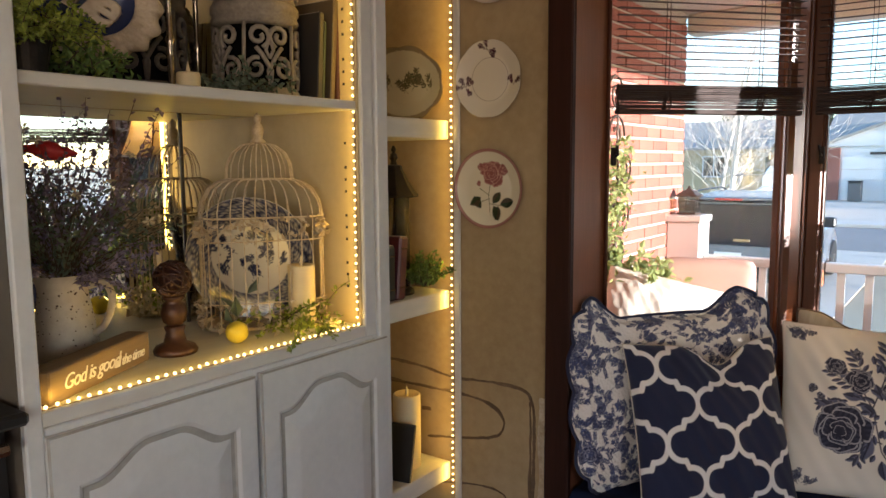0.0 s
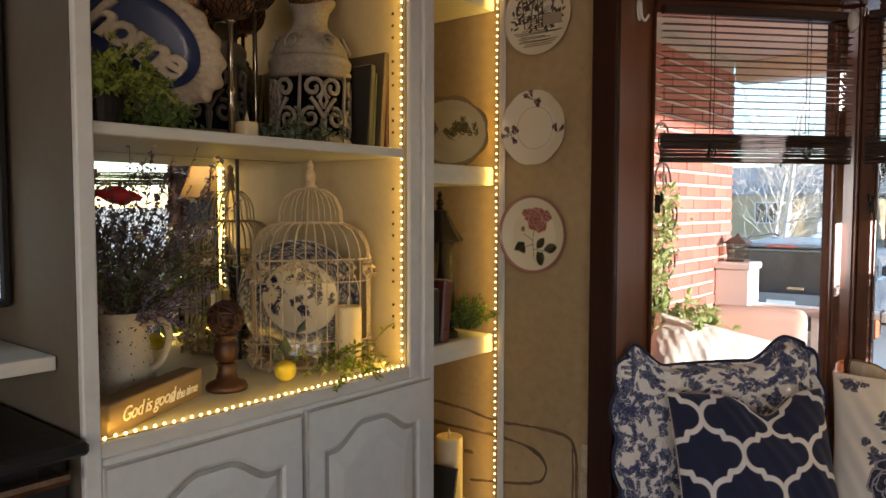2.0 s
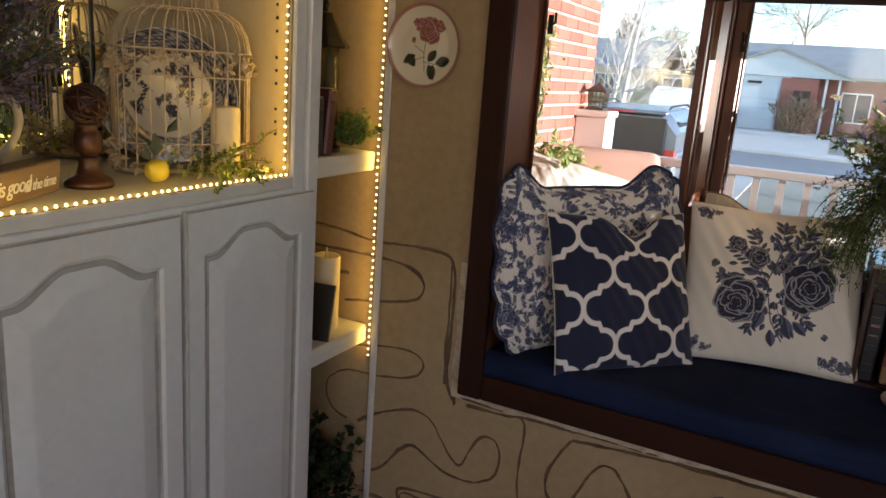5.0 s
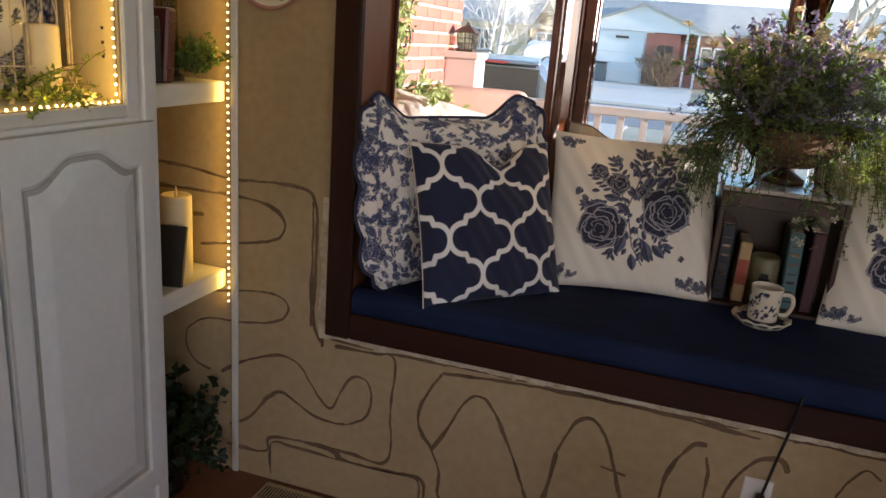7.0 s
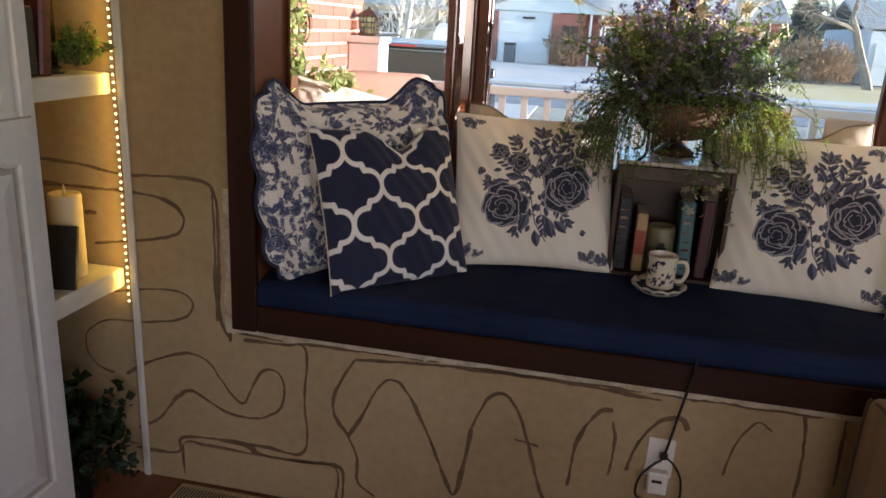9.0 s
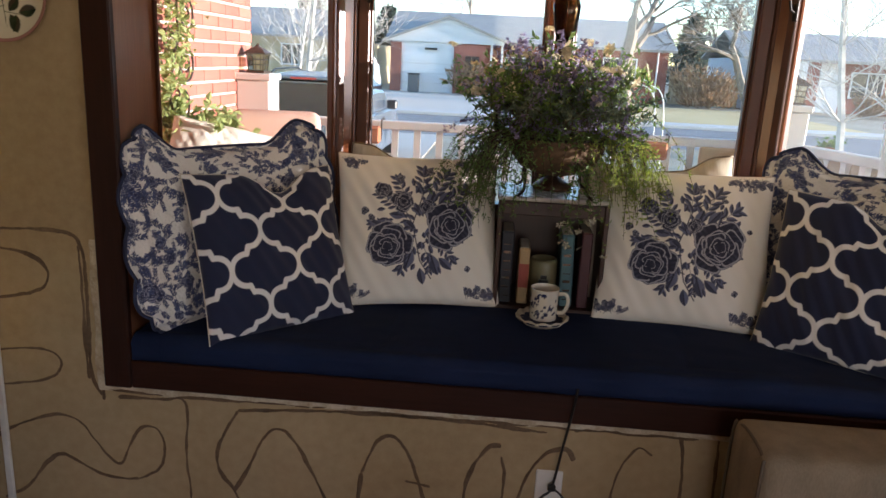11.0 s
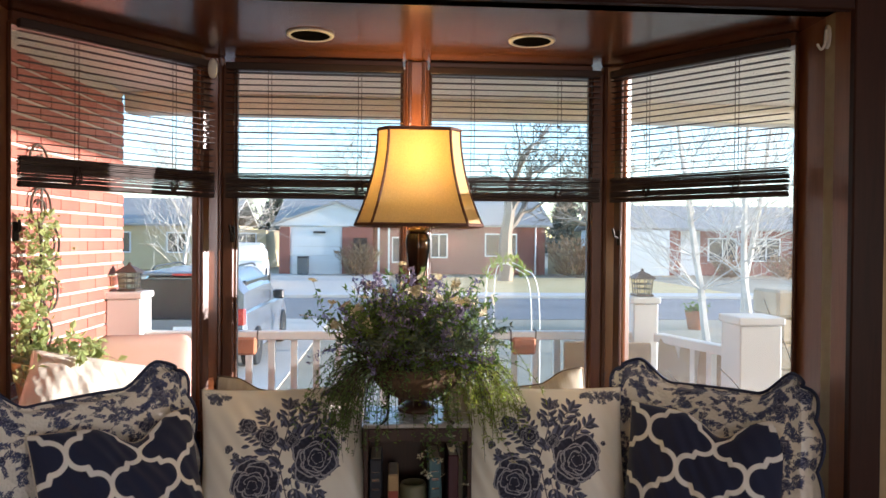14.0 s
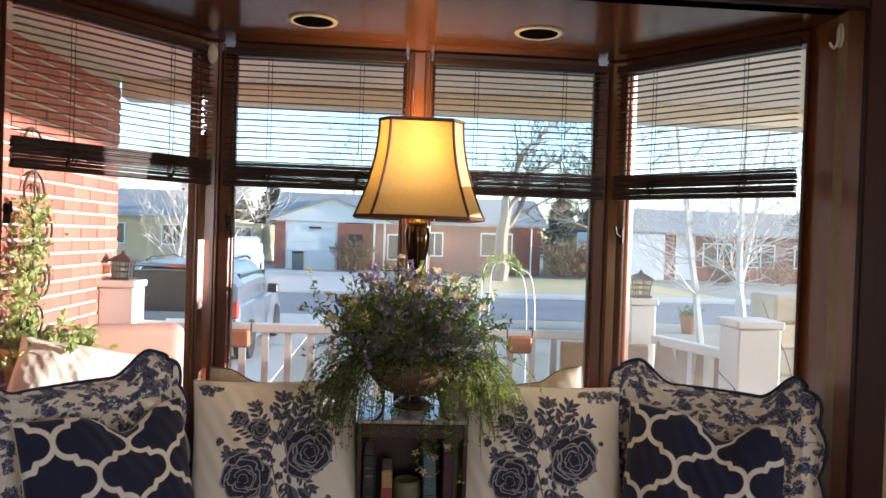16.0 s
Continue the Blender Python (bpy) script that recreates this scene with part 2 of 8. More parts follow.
def tube(points, radius, sides=6, bm=None, closed=False):
    """A round bar along points; radius is a number or one per point."""
    bm = bm or bmesh.new()
    pts = [Vector(p) for p in points]
    n = len(pts)
    rad = [radius] * n if isinstance(radius, (int, float)) else radius
    rings, side = [], None
    for i, p in enumerate(pts):
        d = (pts[(i + 1) % n] - pts[i - 1]) if closed else pts[min(i + 1, n - 1)] - pts[max(i - 1, 0)]
        d = d.normalized() if d.length > 1e-9 else Vector((0, 0, 1))
        if side is None:
            side = d.orthogonal().normalized()
        side = (side - d * side.dot(d))
        side = side.normalized() if side.length > 1e-6 else d.orthogonal().normalized()
        up = d.cross(side)
        rings.append([bm.verts.new(p + rad[i] * (math.cos(2 * math.pi * k / sides) * side + math.sin(2 * math.pi * k / sides) * up)) for k in range(sides)])
    for i in range(n if closed else n - 1):
        a, b = rings[i], rings[(i + 1) % n]
        for k in range(sides):
            bm.faces.new((a[k], a[(k + 1) % sides], b[(k + 1) % sides], b[k]))
    if not closed:
        bm.faces.new(rings[0][::-1])
        bm.faces.new(rings[-1])
    return bm


def slab(poly, z0, z1, bm=None):
    """A flat plate with the outline poly (x, y pairs, counter-clockwise)."""
    bm = bm or bmesh.new()
    lo, hi = [bm.verts.new((x, y, z0)) for x, y in poly], [bm.verts.new((x, y, z1)) for x, y in poly]
    bm.faces.new(lo[::-1])
    bm.faces.new(hi)
    for i in range(len(poly)):
        j = (i + 1) % len(poly)
        bm.faces.new((lo[i], lo[j], hi[j], hi[i]))
    return bm


def curve_points(pts, steps=8):
    """A smooth line through pts."""
    p = [Vector(q) for q in pts]
    out = []
    for i in range(len(p) - 1):
        a, b, c, d = p[max(i - 1, 0)], p[i], p[i + 1], p[min(i + 2, len(p) - 1)]
        for k in range(steps):
            t = k / steps
            out.append(0.5 * (2 * b + (c - a) * t + (2 * a - 5 * b + 4 * c - d) * t * t + (3 * b - 3 * c + d - a) * t ** 3))
    return out + [p[-1]]


def raw(name, verts, faces, material, parent=None, smooth=False, label="", kind="", m=None):
    me = bpy.data.meshes.new(name)
    me.from_pydata(verts, [], faces)
    me.materials.append(material)
    if smooth:
        me.polygons.foreach_set("use_smooth", [True] * len(me.polygons))
    ob = new(name, me)
    ob.parent = parent
    if m is not None:
        ob.matrix_basis = m
    return tagged(ob, label, kind=kind)


# ---- the room ----
WALL_Y, LEFT_X, RIGHT_X, BACK_Y, TOP = 2.205, -1.90, 3.5, -2.5, 2.62
OPEN_L, OPEN_R, OPEN_B, OPEN_T = -1.04, 1.225, 0.60, 2.275          # the opening of the bay
BAY = [(-1.053, 2.470), (-0.615, 2.965), (0.82, 2.965), (1.231, 2.465)]   # its glass line: left end, two corners, right end
SEAT = 0.70

solid("floor", box(LEFT_X - 0.15, RIGHT_X + 0.15, BACK_Y - 0.15, WALL_Y + 0.12, -0.12, 0.0), FLOORWOOD, "red-brown wooden floor of the room", "floor", kind="structure")
solid("ceiling", box(LEFT_X - 0.15, RIGHT_X + 0.15, BACK_Y - 0.15, WALL_Y + 0.12, TOP, TOP + 0.12), CEILING, "plain off-white ceiling", "ceiling", kind="structure")
wall = box(LEFT_X, OPEN_L, WALL_Y, WALL_Y + 0.12, 0, TOP)
box(OPEN_R, RIGHT_X, WALL_Y, WALL_Y + 0.12, 0, TOP, bm=wall)
box(OPEN_L, OPEN_R, WALL_Y, WALL_Y + 0.12, 0, OPEN_B, bm=wall)
box(OPEN_L, OPEN_R, WALL_Y, WALL_Y + 0.12, OPEN_T, TOP, bm=wall)
wall_window = solid("wall_window", wall, CREAM_WALL, "cream plaster wall with brown crackled filler lines", "wall", kind="structure")
solid("wall_left", box(LEFT_X - 0.15, LEFT_X, BACK_Y - 0.15, WALL_Y + 0.12, 0, TOP), CREAM_WALL, "cream plaster wall behind the shelves", "wall", kind="structure")
# openings in the unseen right and back walls are added for the fill lamps
wall = box(RIGHT_X, RIGHT_X + 0.15, BACK_Y, -2.2, 0, TOP)
box(RIGHT_X, RIGHT_X + 0.15, -0.9, WALL_Y + 0.12, 0, TOP, bm=wall)
box(RIGHT_X, RIGHT_X + 0.15, -2.2, -0.9, 0, 0.85, bm=wall)
box(RIGHT_X, RIGHT_X + 0.15, -2.2, -0.9, 2.15, TOP, bm=wall)
solid("wall_right", wall, CREAM_WALL, "cream plaster wall with an added opening for fill light", "wall", kind="structure")
wall = box(LEFT_X, -0.2, BACK_Y - 0.15, BACK_Y, 0, TOP)
box(1.4, RIGHT_X, BACK_Y - 0.15, BACK_Y, 0, TOP, bm=wall)
box(-0.2, 1.4, BACK_Y - 0.15, BACK_Y, 0, 0.85, bm=wall)
box(-0.2, 1.4, BACK_Y - 0.15, BACK_Y, 2.15, TOP, bm=wall)
solid("wall_back", wall, CREAM_WALL, "cream plaster wall with an added opening for fill light", "wall", kind="structure")

# the bay: seat box, ceiling, jambs, casing
OUT = [(-1.04, 2.58), (-0.67, 3.05), (0.875, 3.05), (1.225, 2.58)]
solid("bay_base", slab([(OPEN_L - .06, WALL_Y + 0.12), (OPEN_R + .06, WALL_Y + 0.12), OUT[3], OUT[2], OUT[1], OUT[0]], 0.0, 0.598), REDWOOD, "red-brown wooden base of the window seat", "window seat", kind="structure")
solid("bay_ceiling", slab([(OPEN_L - 0.02, WALL_Y + 0.002), (OPEN_R + 0.02, WALL_Y + 0.002), (OPEN_R + 0.02, 2.6), (0.86, 3.04), (-0.66, 3.04), (OPEN_L - 0.02, 2.6)], OPEN_T, OPEN_T + 0.03), REDWOOD_X, "glossy red-brown panelled ceiling of the bay", "ceiling", kind="structure")
solid("bay_roof", slab([(OPEN_L - 0.2, WALL_Y + 0.125), (OPEN_R + 0.2, WALL_Y + 0.125), (OPEN_R + 0.2, 2.65), (0.95, 3.15), (-0.75, 3.15), (OPEN_L - 0.2, 2.65)], OPEN_T + 0.034, OPEN_T + 0.1), SOFFIT, "cream roof of the bay", "roof", kind="structure")
solid("jamb_left", slab([(-1.075, WALL_Y + 0.002), (-1.028, WALL_Y + 0.002), (-1.056, 2.497), (-1.075, 2.497)], OPEN_B, OPEN_T), LIT_SATIN, "glossy red-brown wooden side panel of the bay", "jamb", kind="structure")
solid("jamb_right", slab([(1.222, WALL_Y + 0.002), (1.262, WALL_Y + 0.002), (1.262, 2.497), (1.234, 2.497)], OPEN_B, OPEN_T), LIT_SATIN, "glossy red-brown wooden side panel of the bay", "jamb", kind="structure")
casing = thing("trim_casing", "very dark wooden casing round the bay opening", "trim", kind="structure")
part("casing_board", box(-1.100, -1.024, 2.178, WALL_Y - 0.002, 0.553, 2.36, 0.004), DARKWOOD, casing)
part("casing_board", box(1.217, 1.305, 2.178, WALL_Y - 0.002, 0.553, 2.36, 0.004), DARKWOOD, casing)
part("casing_board", box(-1.022, 1.215, 2.176, WALL_Y - 0.002, 2.25, 2.36, 0.004), DARKWOOD_X, casing)
part("casing_board", box(-1.022, 1.215, 2.176, WALL_Y - 0.002, 0.556, 0.634, 0.004), DARKWOOD_X, casing)


# ---- windows of the bay ----
def window_unit(name, p, q, left_latch, fl=0.045, fr_=0.045):
    """One sash between the plan points p and q, seen from the room: x runs along it, y outwards."""
    p, q = Vector((*p, 0)), Vector((*q, 0))
    w = (q - p).length
    m = Matrix.Translation(p) @ Matrix.Rotation(math.atan2(q.y - p.y, q.x - p.x), 4, "Z")
    win = tagged(new(name), "wooden window sash with clear glass and dark red-brown frame", "window", kind="structure")
    win.matrix_basis = m
    z0, z1 = 0.93, 2.245
    part("window_frame", box(0.0, fl, -0.02, 0.045, z0, z1, 0.004), WALNUT, win)
    part("stile", box(w - fr_, w, -0.02, 0.045, z0, z1, 0.004), WALNUT, win)
    part("head_rail", box(fl, w - fr_, -0.02, 0.045, z1 - 0.012, OPEN_T - 0.002, 0.003), WALNUT_X, win)
    part("bottom_rail", box(fl, w - fr_, -0.02, 0.045, z0, z0 + 0.05, 0.004), WALNUT_X, win)
    for x0, x1 in ((fl, fl + 0.008), (w - fr_ - 0.008, w - fr_)):
        part("glazing_bead", box(x0, x1, 0.0, 0.03, z0 + 0.05, z1 - 0.012, 0.003), WALNUT, win)
    part("apron", box(0.0, w, -0.012, 0.05, 0.60, z0 - 0.002, 0.003), REDWOOD_X, win)
    pane = part("pane", box(fl + 0.002, w - fr_ - 0.002, 0.018, 0.022, z0 + 0.04, z1), GLASS, win)
    pane.visible_shadow = False
    if not left_latch:
        return win, m, w
    x = max(fl - 0.002, 0.014)
    bm = box(x - 0.008, x + 0.008, -0.032, -0.02, 1.63, 1.685, 0.003)
    tube([(x, -0.03, 1.655), (x, -0.055, 1.662), (x - 0.004, -0.06, 1.69)], 0.004, 6, bm)
    part("latch", bm, IRON, win, "black metal casement latch")
    return win, m, w


MID = (0.5 * (BAY[1][0] + BAY[2][0]), BAY[1][1])
runs = [("window_1", BAY[0], BAY[1], True, 0.006, 0.045), ("window_2", (BAY[1][0] + .045, BAY[1][1]), (MID[0] - .030, MID[1]), True, 0.040, 0.018),
        ("window_3", (MID[0] + .030, MID[1]), (BAY[2][0] - .045, BAY[2][1]), False, 0.018, 0.040), ("window_4", BAY[2], BAY[3], True, 0.045, 0.006)]
units = [window_unit(*r) for r in runs]


def post(x, y, turn, w, d):
    m = pose(x, y, 0, 0, 0, turn)
    ob = solid("trim_post", box(-w / 2, w / 2, -d / 2, d / 2, 0.60, OPEN_T - 0.001, 0.006), REDWOOD, "red-brown wooden post between the windows", "post", m, kind="structure")
    for s in (-1, 1):
        part("moulding", box(s * w * 0.3 - 0.006, s * w * 0.3 + 0.006, -d / 2 - 0.008, -d / 2, 0.60, OPEN_T - 0.003, 0.003), WALNUT, ob)


post(BAY[1][0] - 0.008, BAY[1][1] + 0.012, 25, 0.095, 0.08)
post(BAY[2][0] + 0.008, BAY[2][1] + 0.012, -25, 0.095, 0.08)
post(MID[0], MID[1] + 0.01, 0, 0.078, 0.075)


# wooden slat blinds, half drawn up, their spare slats gathered in a stack
def blind(m, w, seed):
    rnd = random.Random(seed)
    b = thing("window_blind", "half-raised dark wooden slat blind with gathered bottom slats", "blind", m, "bay window blinds")
    part("head_rail", box(0.016, w - 0.016, -0.05, -0.022, 2.225, 2.25, 0.003), BLIND, b)
    z = 2.215
    slat = mesh_of("slat", box(0.017, w - 0.017, -0.0115, 0.0115, -0.0009, 0.0009), BLIND)
    while z > 1.885:
        s = new("slat", slat)
        s.parent = b
        s.matrix_basis = pose(0, -0.036, z, 3 + rnd.uniform(-3, 3), rnd.uniform(-0.15, 0.15), 0)
        z -= 0.0205
    stacked = mesh_of("slat", box(0.017, w - 0.017, -0.0125, 0.0125, -0.0017, 0.0017), BLIND)
    for k in range(17):
        s = new("slat", stacked)
        s.parent = b
        s.matrix_basis = pose(rnd.uniform(-.003, .003), -0.036 + rnd.uniform(-0.003, 0.003), 1.868 - 0.0044 * k, rnd.uniform(-5, 5), rnd.uniform(-0.22, 0.22), 0)
    part("bottom_rail", box(0.016, w - 0.016, -0.050, -0.022, 1.783, 1.796, 0.003), BLIND, b)
    for x in (0.26 * w, 0.74 * w):
        for dx in (-0.006, 0.006):
            part("ladder_cord", tube([(x + dx, -0.049, 2.23), (x + dx + 0.001, -0.049, 2.0), (x + dx, -0.049, 1.87)], 0.0011, 5), BLIND, b)
        bm = bmesh.new()
        for k in range(9):
            a = rnd.uniform(0, 6.28)
            tube([(x + 0.012 * math.cos(a + t) * (1 + .3 * math.sin(3 * t)), -0.054 - 0.004 * math.sin(2 * t), 1.822 + 0.028 * math.sin(a + t * 1.3)) for t in [j * 0.55 for j in range(9)]], 0.0014, 4, bm)
        part("cord_tangle", bm, BLIND, b, kind="stuff")


for k, (win, m, w) in enumerate(units):
    blind(m, w, k)
# seat cushion
NX, NY = 220, 46
cx0, cx1, cy0 = OPEN_L + 0.02, OPEN_R - 0.012, 2.180
top = []
for i in range(NX + 1):
    x = cx0 + (cx1 - cx0) * i / NX
    deep = min(2.94, 2.44 + 0.5 * min((x - cx0) / 0.42, (cx1 - x) / 0.42, 1.0))
    col = []
    for j in range(NY + 1):
        t = j / NY
        y = cy0 + (deep - cy0) * t ** 1.5
        lip = max(0.0, 1 - (y - cy0) / 0.028)
        fold = abs(noise.noise((x * 2.6, y * 16, 3))) * math.exp(-((y - cy0 - 0.045) / 0.06) ** 2)
        seam = sum(math.exp(-((x - q + 0.03 * math.sin(7 * y)) / 0.006) ** 2) for q in (-0.36, 0.46))
        z = SEAT + 0.002 - 0.020 * lip * lip + 0.006 * noise.noise((x * 4, y * 4, 0)) + 0.014 * (0.35 - fold) * (fold > 0) * math.exp(-((y - cy0 - 0.05) / 0.07) ** 2) - 0.004 * seam + 0.0025 * noise.noise((x * 15, y * 22, 1))
        col.append((x, y + 0.004 * noise.noise((x * 8, 2, z * 9)) * lip, z))
    top.append(col)
bm = bmesh.new()
grid_v = [[bm.verts.new(p) for p in col] for col in top]
edge_v = [[bm.verts.new((col[0][0], cy0 + 0.004 + 0.005 * noise.noise((col[0][0] * 9, 1, h)), 0.636 + h)) for h in (0.0, 0.02, 0.036)] for col in top]
for i in range(NX):
    for j in range(NY):
        bm.faces.new((grid_v[i][j], grid_v[i + 1][j], grid_v[i + 1][j + 1], grid_v[i][j + 1]))
    bm.faces.new((edge_v[i][2], edge_v[i + 1][2], grid_v[i + 1][0], grid_v[i][0]))
    for j in range(2):
        bm.faces.new((edge_v[i][j], edge_v[i + 1][j], edge_v[i + 1][j + 1], edge_v[i][j + 1]))
base_v = [bm.verts.new((col[-1][0], col[-1][1], 0.636)) for col in top]
for i in range(NX):
    bm.faces.new((grid_v[i][NY], grid_v[i + 1][NY], base_v[i + 1], base_v[i]))
    bm.faces.new((edge_v[i][0], base_v[i], base_v[i + 1], edge_v[i + 1][0]))
solid("seat_cushion", bm, NAVY, "long navy blue cotton cushion on the window seat", "cushion", smooth=True)
# recessed downlights
for x, y in ((-0.235, 2.64), (0.455, 2.64)):
    d = thing("recessed_light", "unlit recessed ceiling light with white trim ring", "ceiling light", pose(x, y, OPEN_T), "bay downlights")
    part("trim_ring", lathe([(0.060, -0.003), (0.060, -0.006), (0.072, -0.005), (0.074, -0.001), (0.060, -0.001)], 40), WHITE_PLASTIC, d, smooth=True)
    # no recess is cut: a flat black disc stands for its shaded inside
    part("baffle", lathe([(0.001, -0.002), (0.060, -0.002), (0.060, -0.0045), (0.001, -0.0045)], 40), MATT_BLACK, d, "flat matt black disc in place of the dark recess")


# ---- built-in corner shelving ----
GREIGE = surface("grey_brown_side", (0.095, 0.078, 0.056), (0.145, 0.12, 0.09), 0.85, big=2, small=40, bump=0.2)
GLAZE = surface("antique_glaze", (0.24, 0.23, 0.20), (0.42, 0.41, 0.37), 0.6, big=9, small=60)
CAB_X, BACK_X = -1.45, -1.882
CAB_L, CAB_R, COUNTER = 0.92, 1.80, 1.21


def cathedral_door(w, h, arch):
    """A raised-panel door, x across, z up, its face towards -y at y = 0."""
    bm, t = bmesh.new(), 0.02

    def outline(d, y):
        x0, x1, z0, zs = 0.062 + d, w - 0.062 - d, 0.07 + d, h - 0.115 - d
        pts = [(x0 + (x1 - x0) * k / 8, z0) for k in range(8)] + [(x1, z0 + (zs - z0) * k / 8) for k in range(8)]
        for k in range(33):
            s = 1 - 2 * k / 32
            b = max(0.0, min(1.0, (0.86 - abs(s)) / 0.66))
            pts.append((0.5 * (x0 + x1) + 0.5 * (x1 - x0) * s, zs + arch * b * b * (3 - 2 * b)))
        pts += [(x0, zs - (zs - z0) * k / 8) for k in range(1, 8)]
        return [bm.verts.new((x, y, z)) for x, z in pts]

    def rim(y, b=0.0):
        pts = [(b + (w - 2 * b) * k / 8, b) for k in range(8)] + [(w - b, b + (h - 2 * b) * k / 8) for k in range(8)]
        pts += [(w - b - (w - 2 * b) * k / 32, h - b) for k in range(33)] + [(b, h - b - (h - 2 * b) * k / 8) for k in range(1, 8)]
        return [bm.verts.new((x, y, z)) for x, z in pts]

    rings = [rim(t), rim(0.004), rim(0.0, 0.004), outline(-0.012, 0.0), outline(-0.004, 0.005), outline(0.0, 0.008), outline(0.010, 0.008), outline(0.048, -0.0005), outline(0.052, -0.001)]
    n = len(rings[0])
    for a, b in zip(rings, rings[1:]):
        for k in range(n):
            f = bm.faces.new((a[k], a[(k + 1) % n], b[(k + 1) % n], b[k]))
            f.material_index = 1 if a in (rings[1], rings[4], rings[5]) else 0
    bm.faces.new(rings[-1])
    bm.faces.new(rings[0][::-1])
    return bm


cab = thing("bookcase_cabinet", "white painted built-in cabinet with open mirrored shelves and doors", "cabinet")
part("side_panel", box(BACK_X, CAB_X - 0.002, CAB_L, CAB_L + 0.022, 0, 2.60), WHITE_PAINT, cab)
# thin sheet over the outer side, grey-brown and darker than the white panels
part("outer_side", box(BACK_X, CAB_X - 0.004, CAB_L - 0.004, CAB_L - 0.0005, 0, 2.60), GREIGE, cab, "grey-brown outer side, darker than the white front")
part("face_stile", box(CAB_X - 0.002, CAB_X + 0.016, CAB_L - 0.004, CAB_L + 0.028, 0, 2.60, 0.003), WHITE_PAINT, cab)
divider = part("side_panel", box(BACK_X, CAB_X - 0.006, CAB_R, CAB_R + 0.04, 0, 2.60), CREAM_PAINT, cab, "cream painted inner side with shelf pin holes")
bm = bmesh.new()
for z in [1.28 + 0.032 * k for k in range(14)] + [1.85 + 0.032 * k for k in range(16)]:
    if (round(z * 1000) // 32) % 4:
        for x in (-1.500,):
            box(x - 0.0035, x + 0.0035, CAB_R - 0.0015, CAB_R + 0.001, z - 0.0035, z + 0.0035, bm=bm)
part("pin_hole", bm, BLACK, divider, kind="stuff")
part("face_stile", box(CAB_X - 0.006, CAB_X + 0.008, CAB_R + 0.004, CAB_R + 0.048, 0, 2.60, 0.003), WHITE_PAINT, cab)
part("face_stile", box(CAB_X - 0.006, CAB_X + 0.018, CAB_R + 0.05, CAB_R + 0.097, 0, 2.60, 0.004), WHITE_PAINT, cab)
part("countertop", box(BACK_X, CAB_X + 0.012, CAB_L + 0.022, CAB_R - 0.001, COUNTER - 0.03, COUNTER, 0.003), SHELF_PAINT, cab)
part("counter_rail", box(CAB_X - 0.02, CAB_X + 0.010, CAB_L + 0.03, CAB_R + 0.048, COUNTER - 0.062, COUNTER - 0.031, 0.003), WHITE_PAINT, cab)
part("shelf", box(BACK_X + 0.008, CAB_X - 0.006, CAB_L + 0.024, CAB_R - 0.002, 1.780, 1.804, 0.003), SHELF_PAINT, cab)
part("plinth", box(CAB_X - 0.06, CAB_X - 0.03, CAB_L + 0.03, CAB_R, 0, 0.1), WHITE_PAINT, cab)
part("bottom_rail", box(CAB_X - 0.02, CAB_X + 0.004, CAB_L + 0.03, CAB_R + 0.004, 0.1, 0.19, 0.003), WHITE_PAINT, cab)
part("mid_stile", box(CAB_X - 0.02, CAB_X - 0.004, 1.40, 1.44, 0.19, 1.148), WHITE_PAINT, cab)
for y0, y1, zt in ((0.948, 1.413, 1.165), (1.427, 1.874, 1.168)):
    m = Matrix.Translation((CAB_X + 0.026, y0, 0.16)) @ Matrix.Rotation(radians(90), 4, "Z")
    part("door", cathedral_door(y1 - y0, zt - 0.16, 0.052), WHITE_PAINT, cab, m=m).data.materials.append(GLAZE)
for y0, y1, z0, z1 in ((CAB_L + 0.024, 1.555, COUNTER, 1.779), (1.562, CAB_R - 0.002, COUNTER, 1.779), (CAB_L + 0.024, 1.555, 1.806, 2.58), (1.562, CAB_R - 0.002, 1.806, 2.58)):
    part("mirror_panel", box(BACK_X, BACK_X + 0.006, y0, y1, z0, z1), MIRROR, cab, "mirror glass at the back of the shelves")
part("mirror_joint", box(BACK_X, BACK_X + 0.01, 1.553, 1.564, COUNTER, 2.58, 0.002), BLACK, cab)
part("top_board", box(BACK_X, CAB_X, CAB_L, CAB_R + 0.05, 2.585, 2.615), WHITE_PAINT, cab)

# narrow shelves between the cabinet and the window wall
narrow = thing("corner_shelves", "white painted narrow open shelves against the cream wall", "shelves")
for z in (0.692, 1.248, 1.770, 2.305):
    part("shelf", box(LEFT_X + 0.002, CAB_X + 0.004, 1.90, WALL_Y - 0.004, z - 0.057, z, 0.006, segments=2), SHELF_PAINT, narrow)
part("batten", box(-1.425, -1.403, WALL_Y - 0.012, WALL_Y - 0.002, 0.0, 2.61, 0.003), SHELF_PAINT, narrow, "thin white vertical strip on the wall")


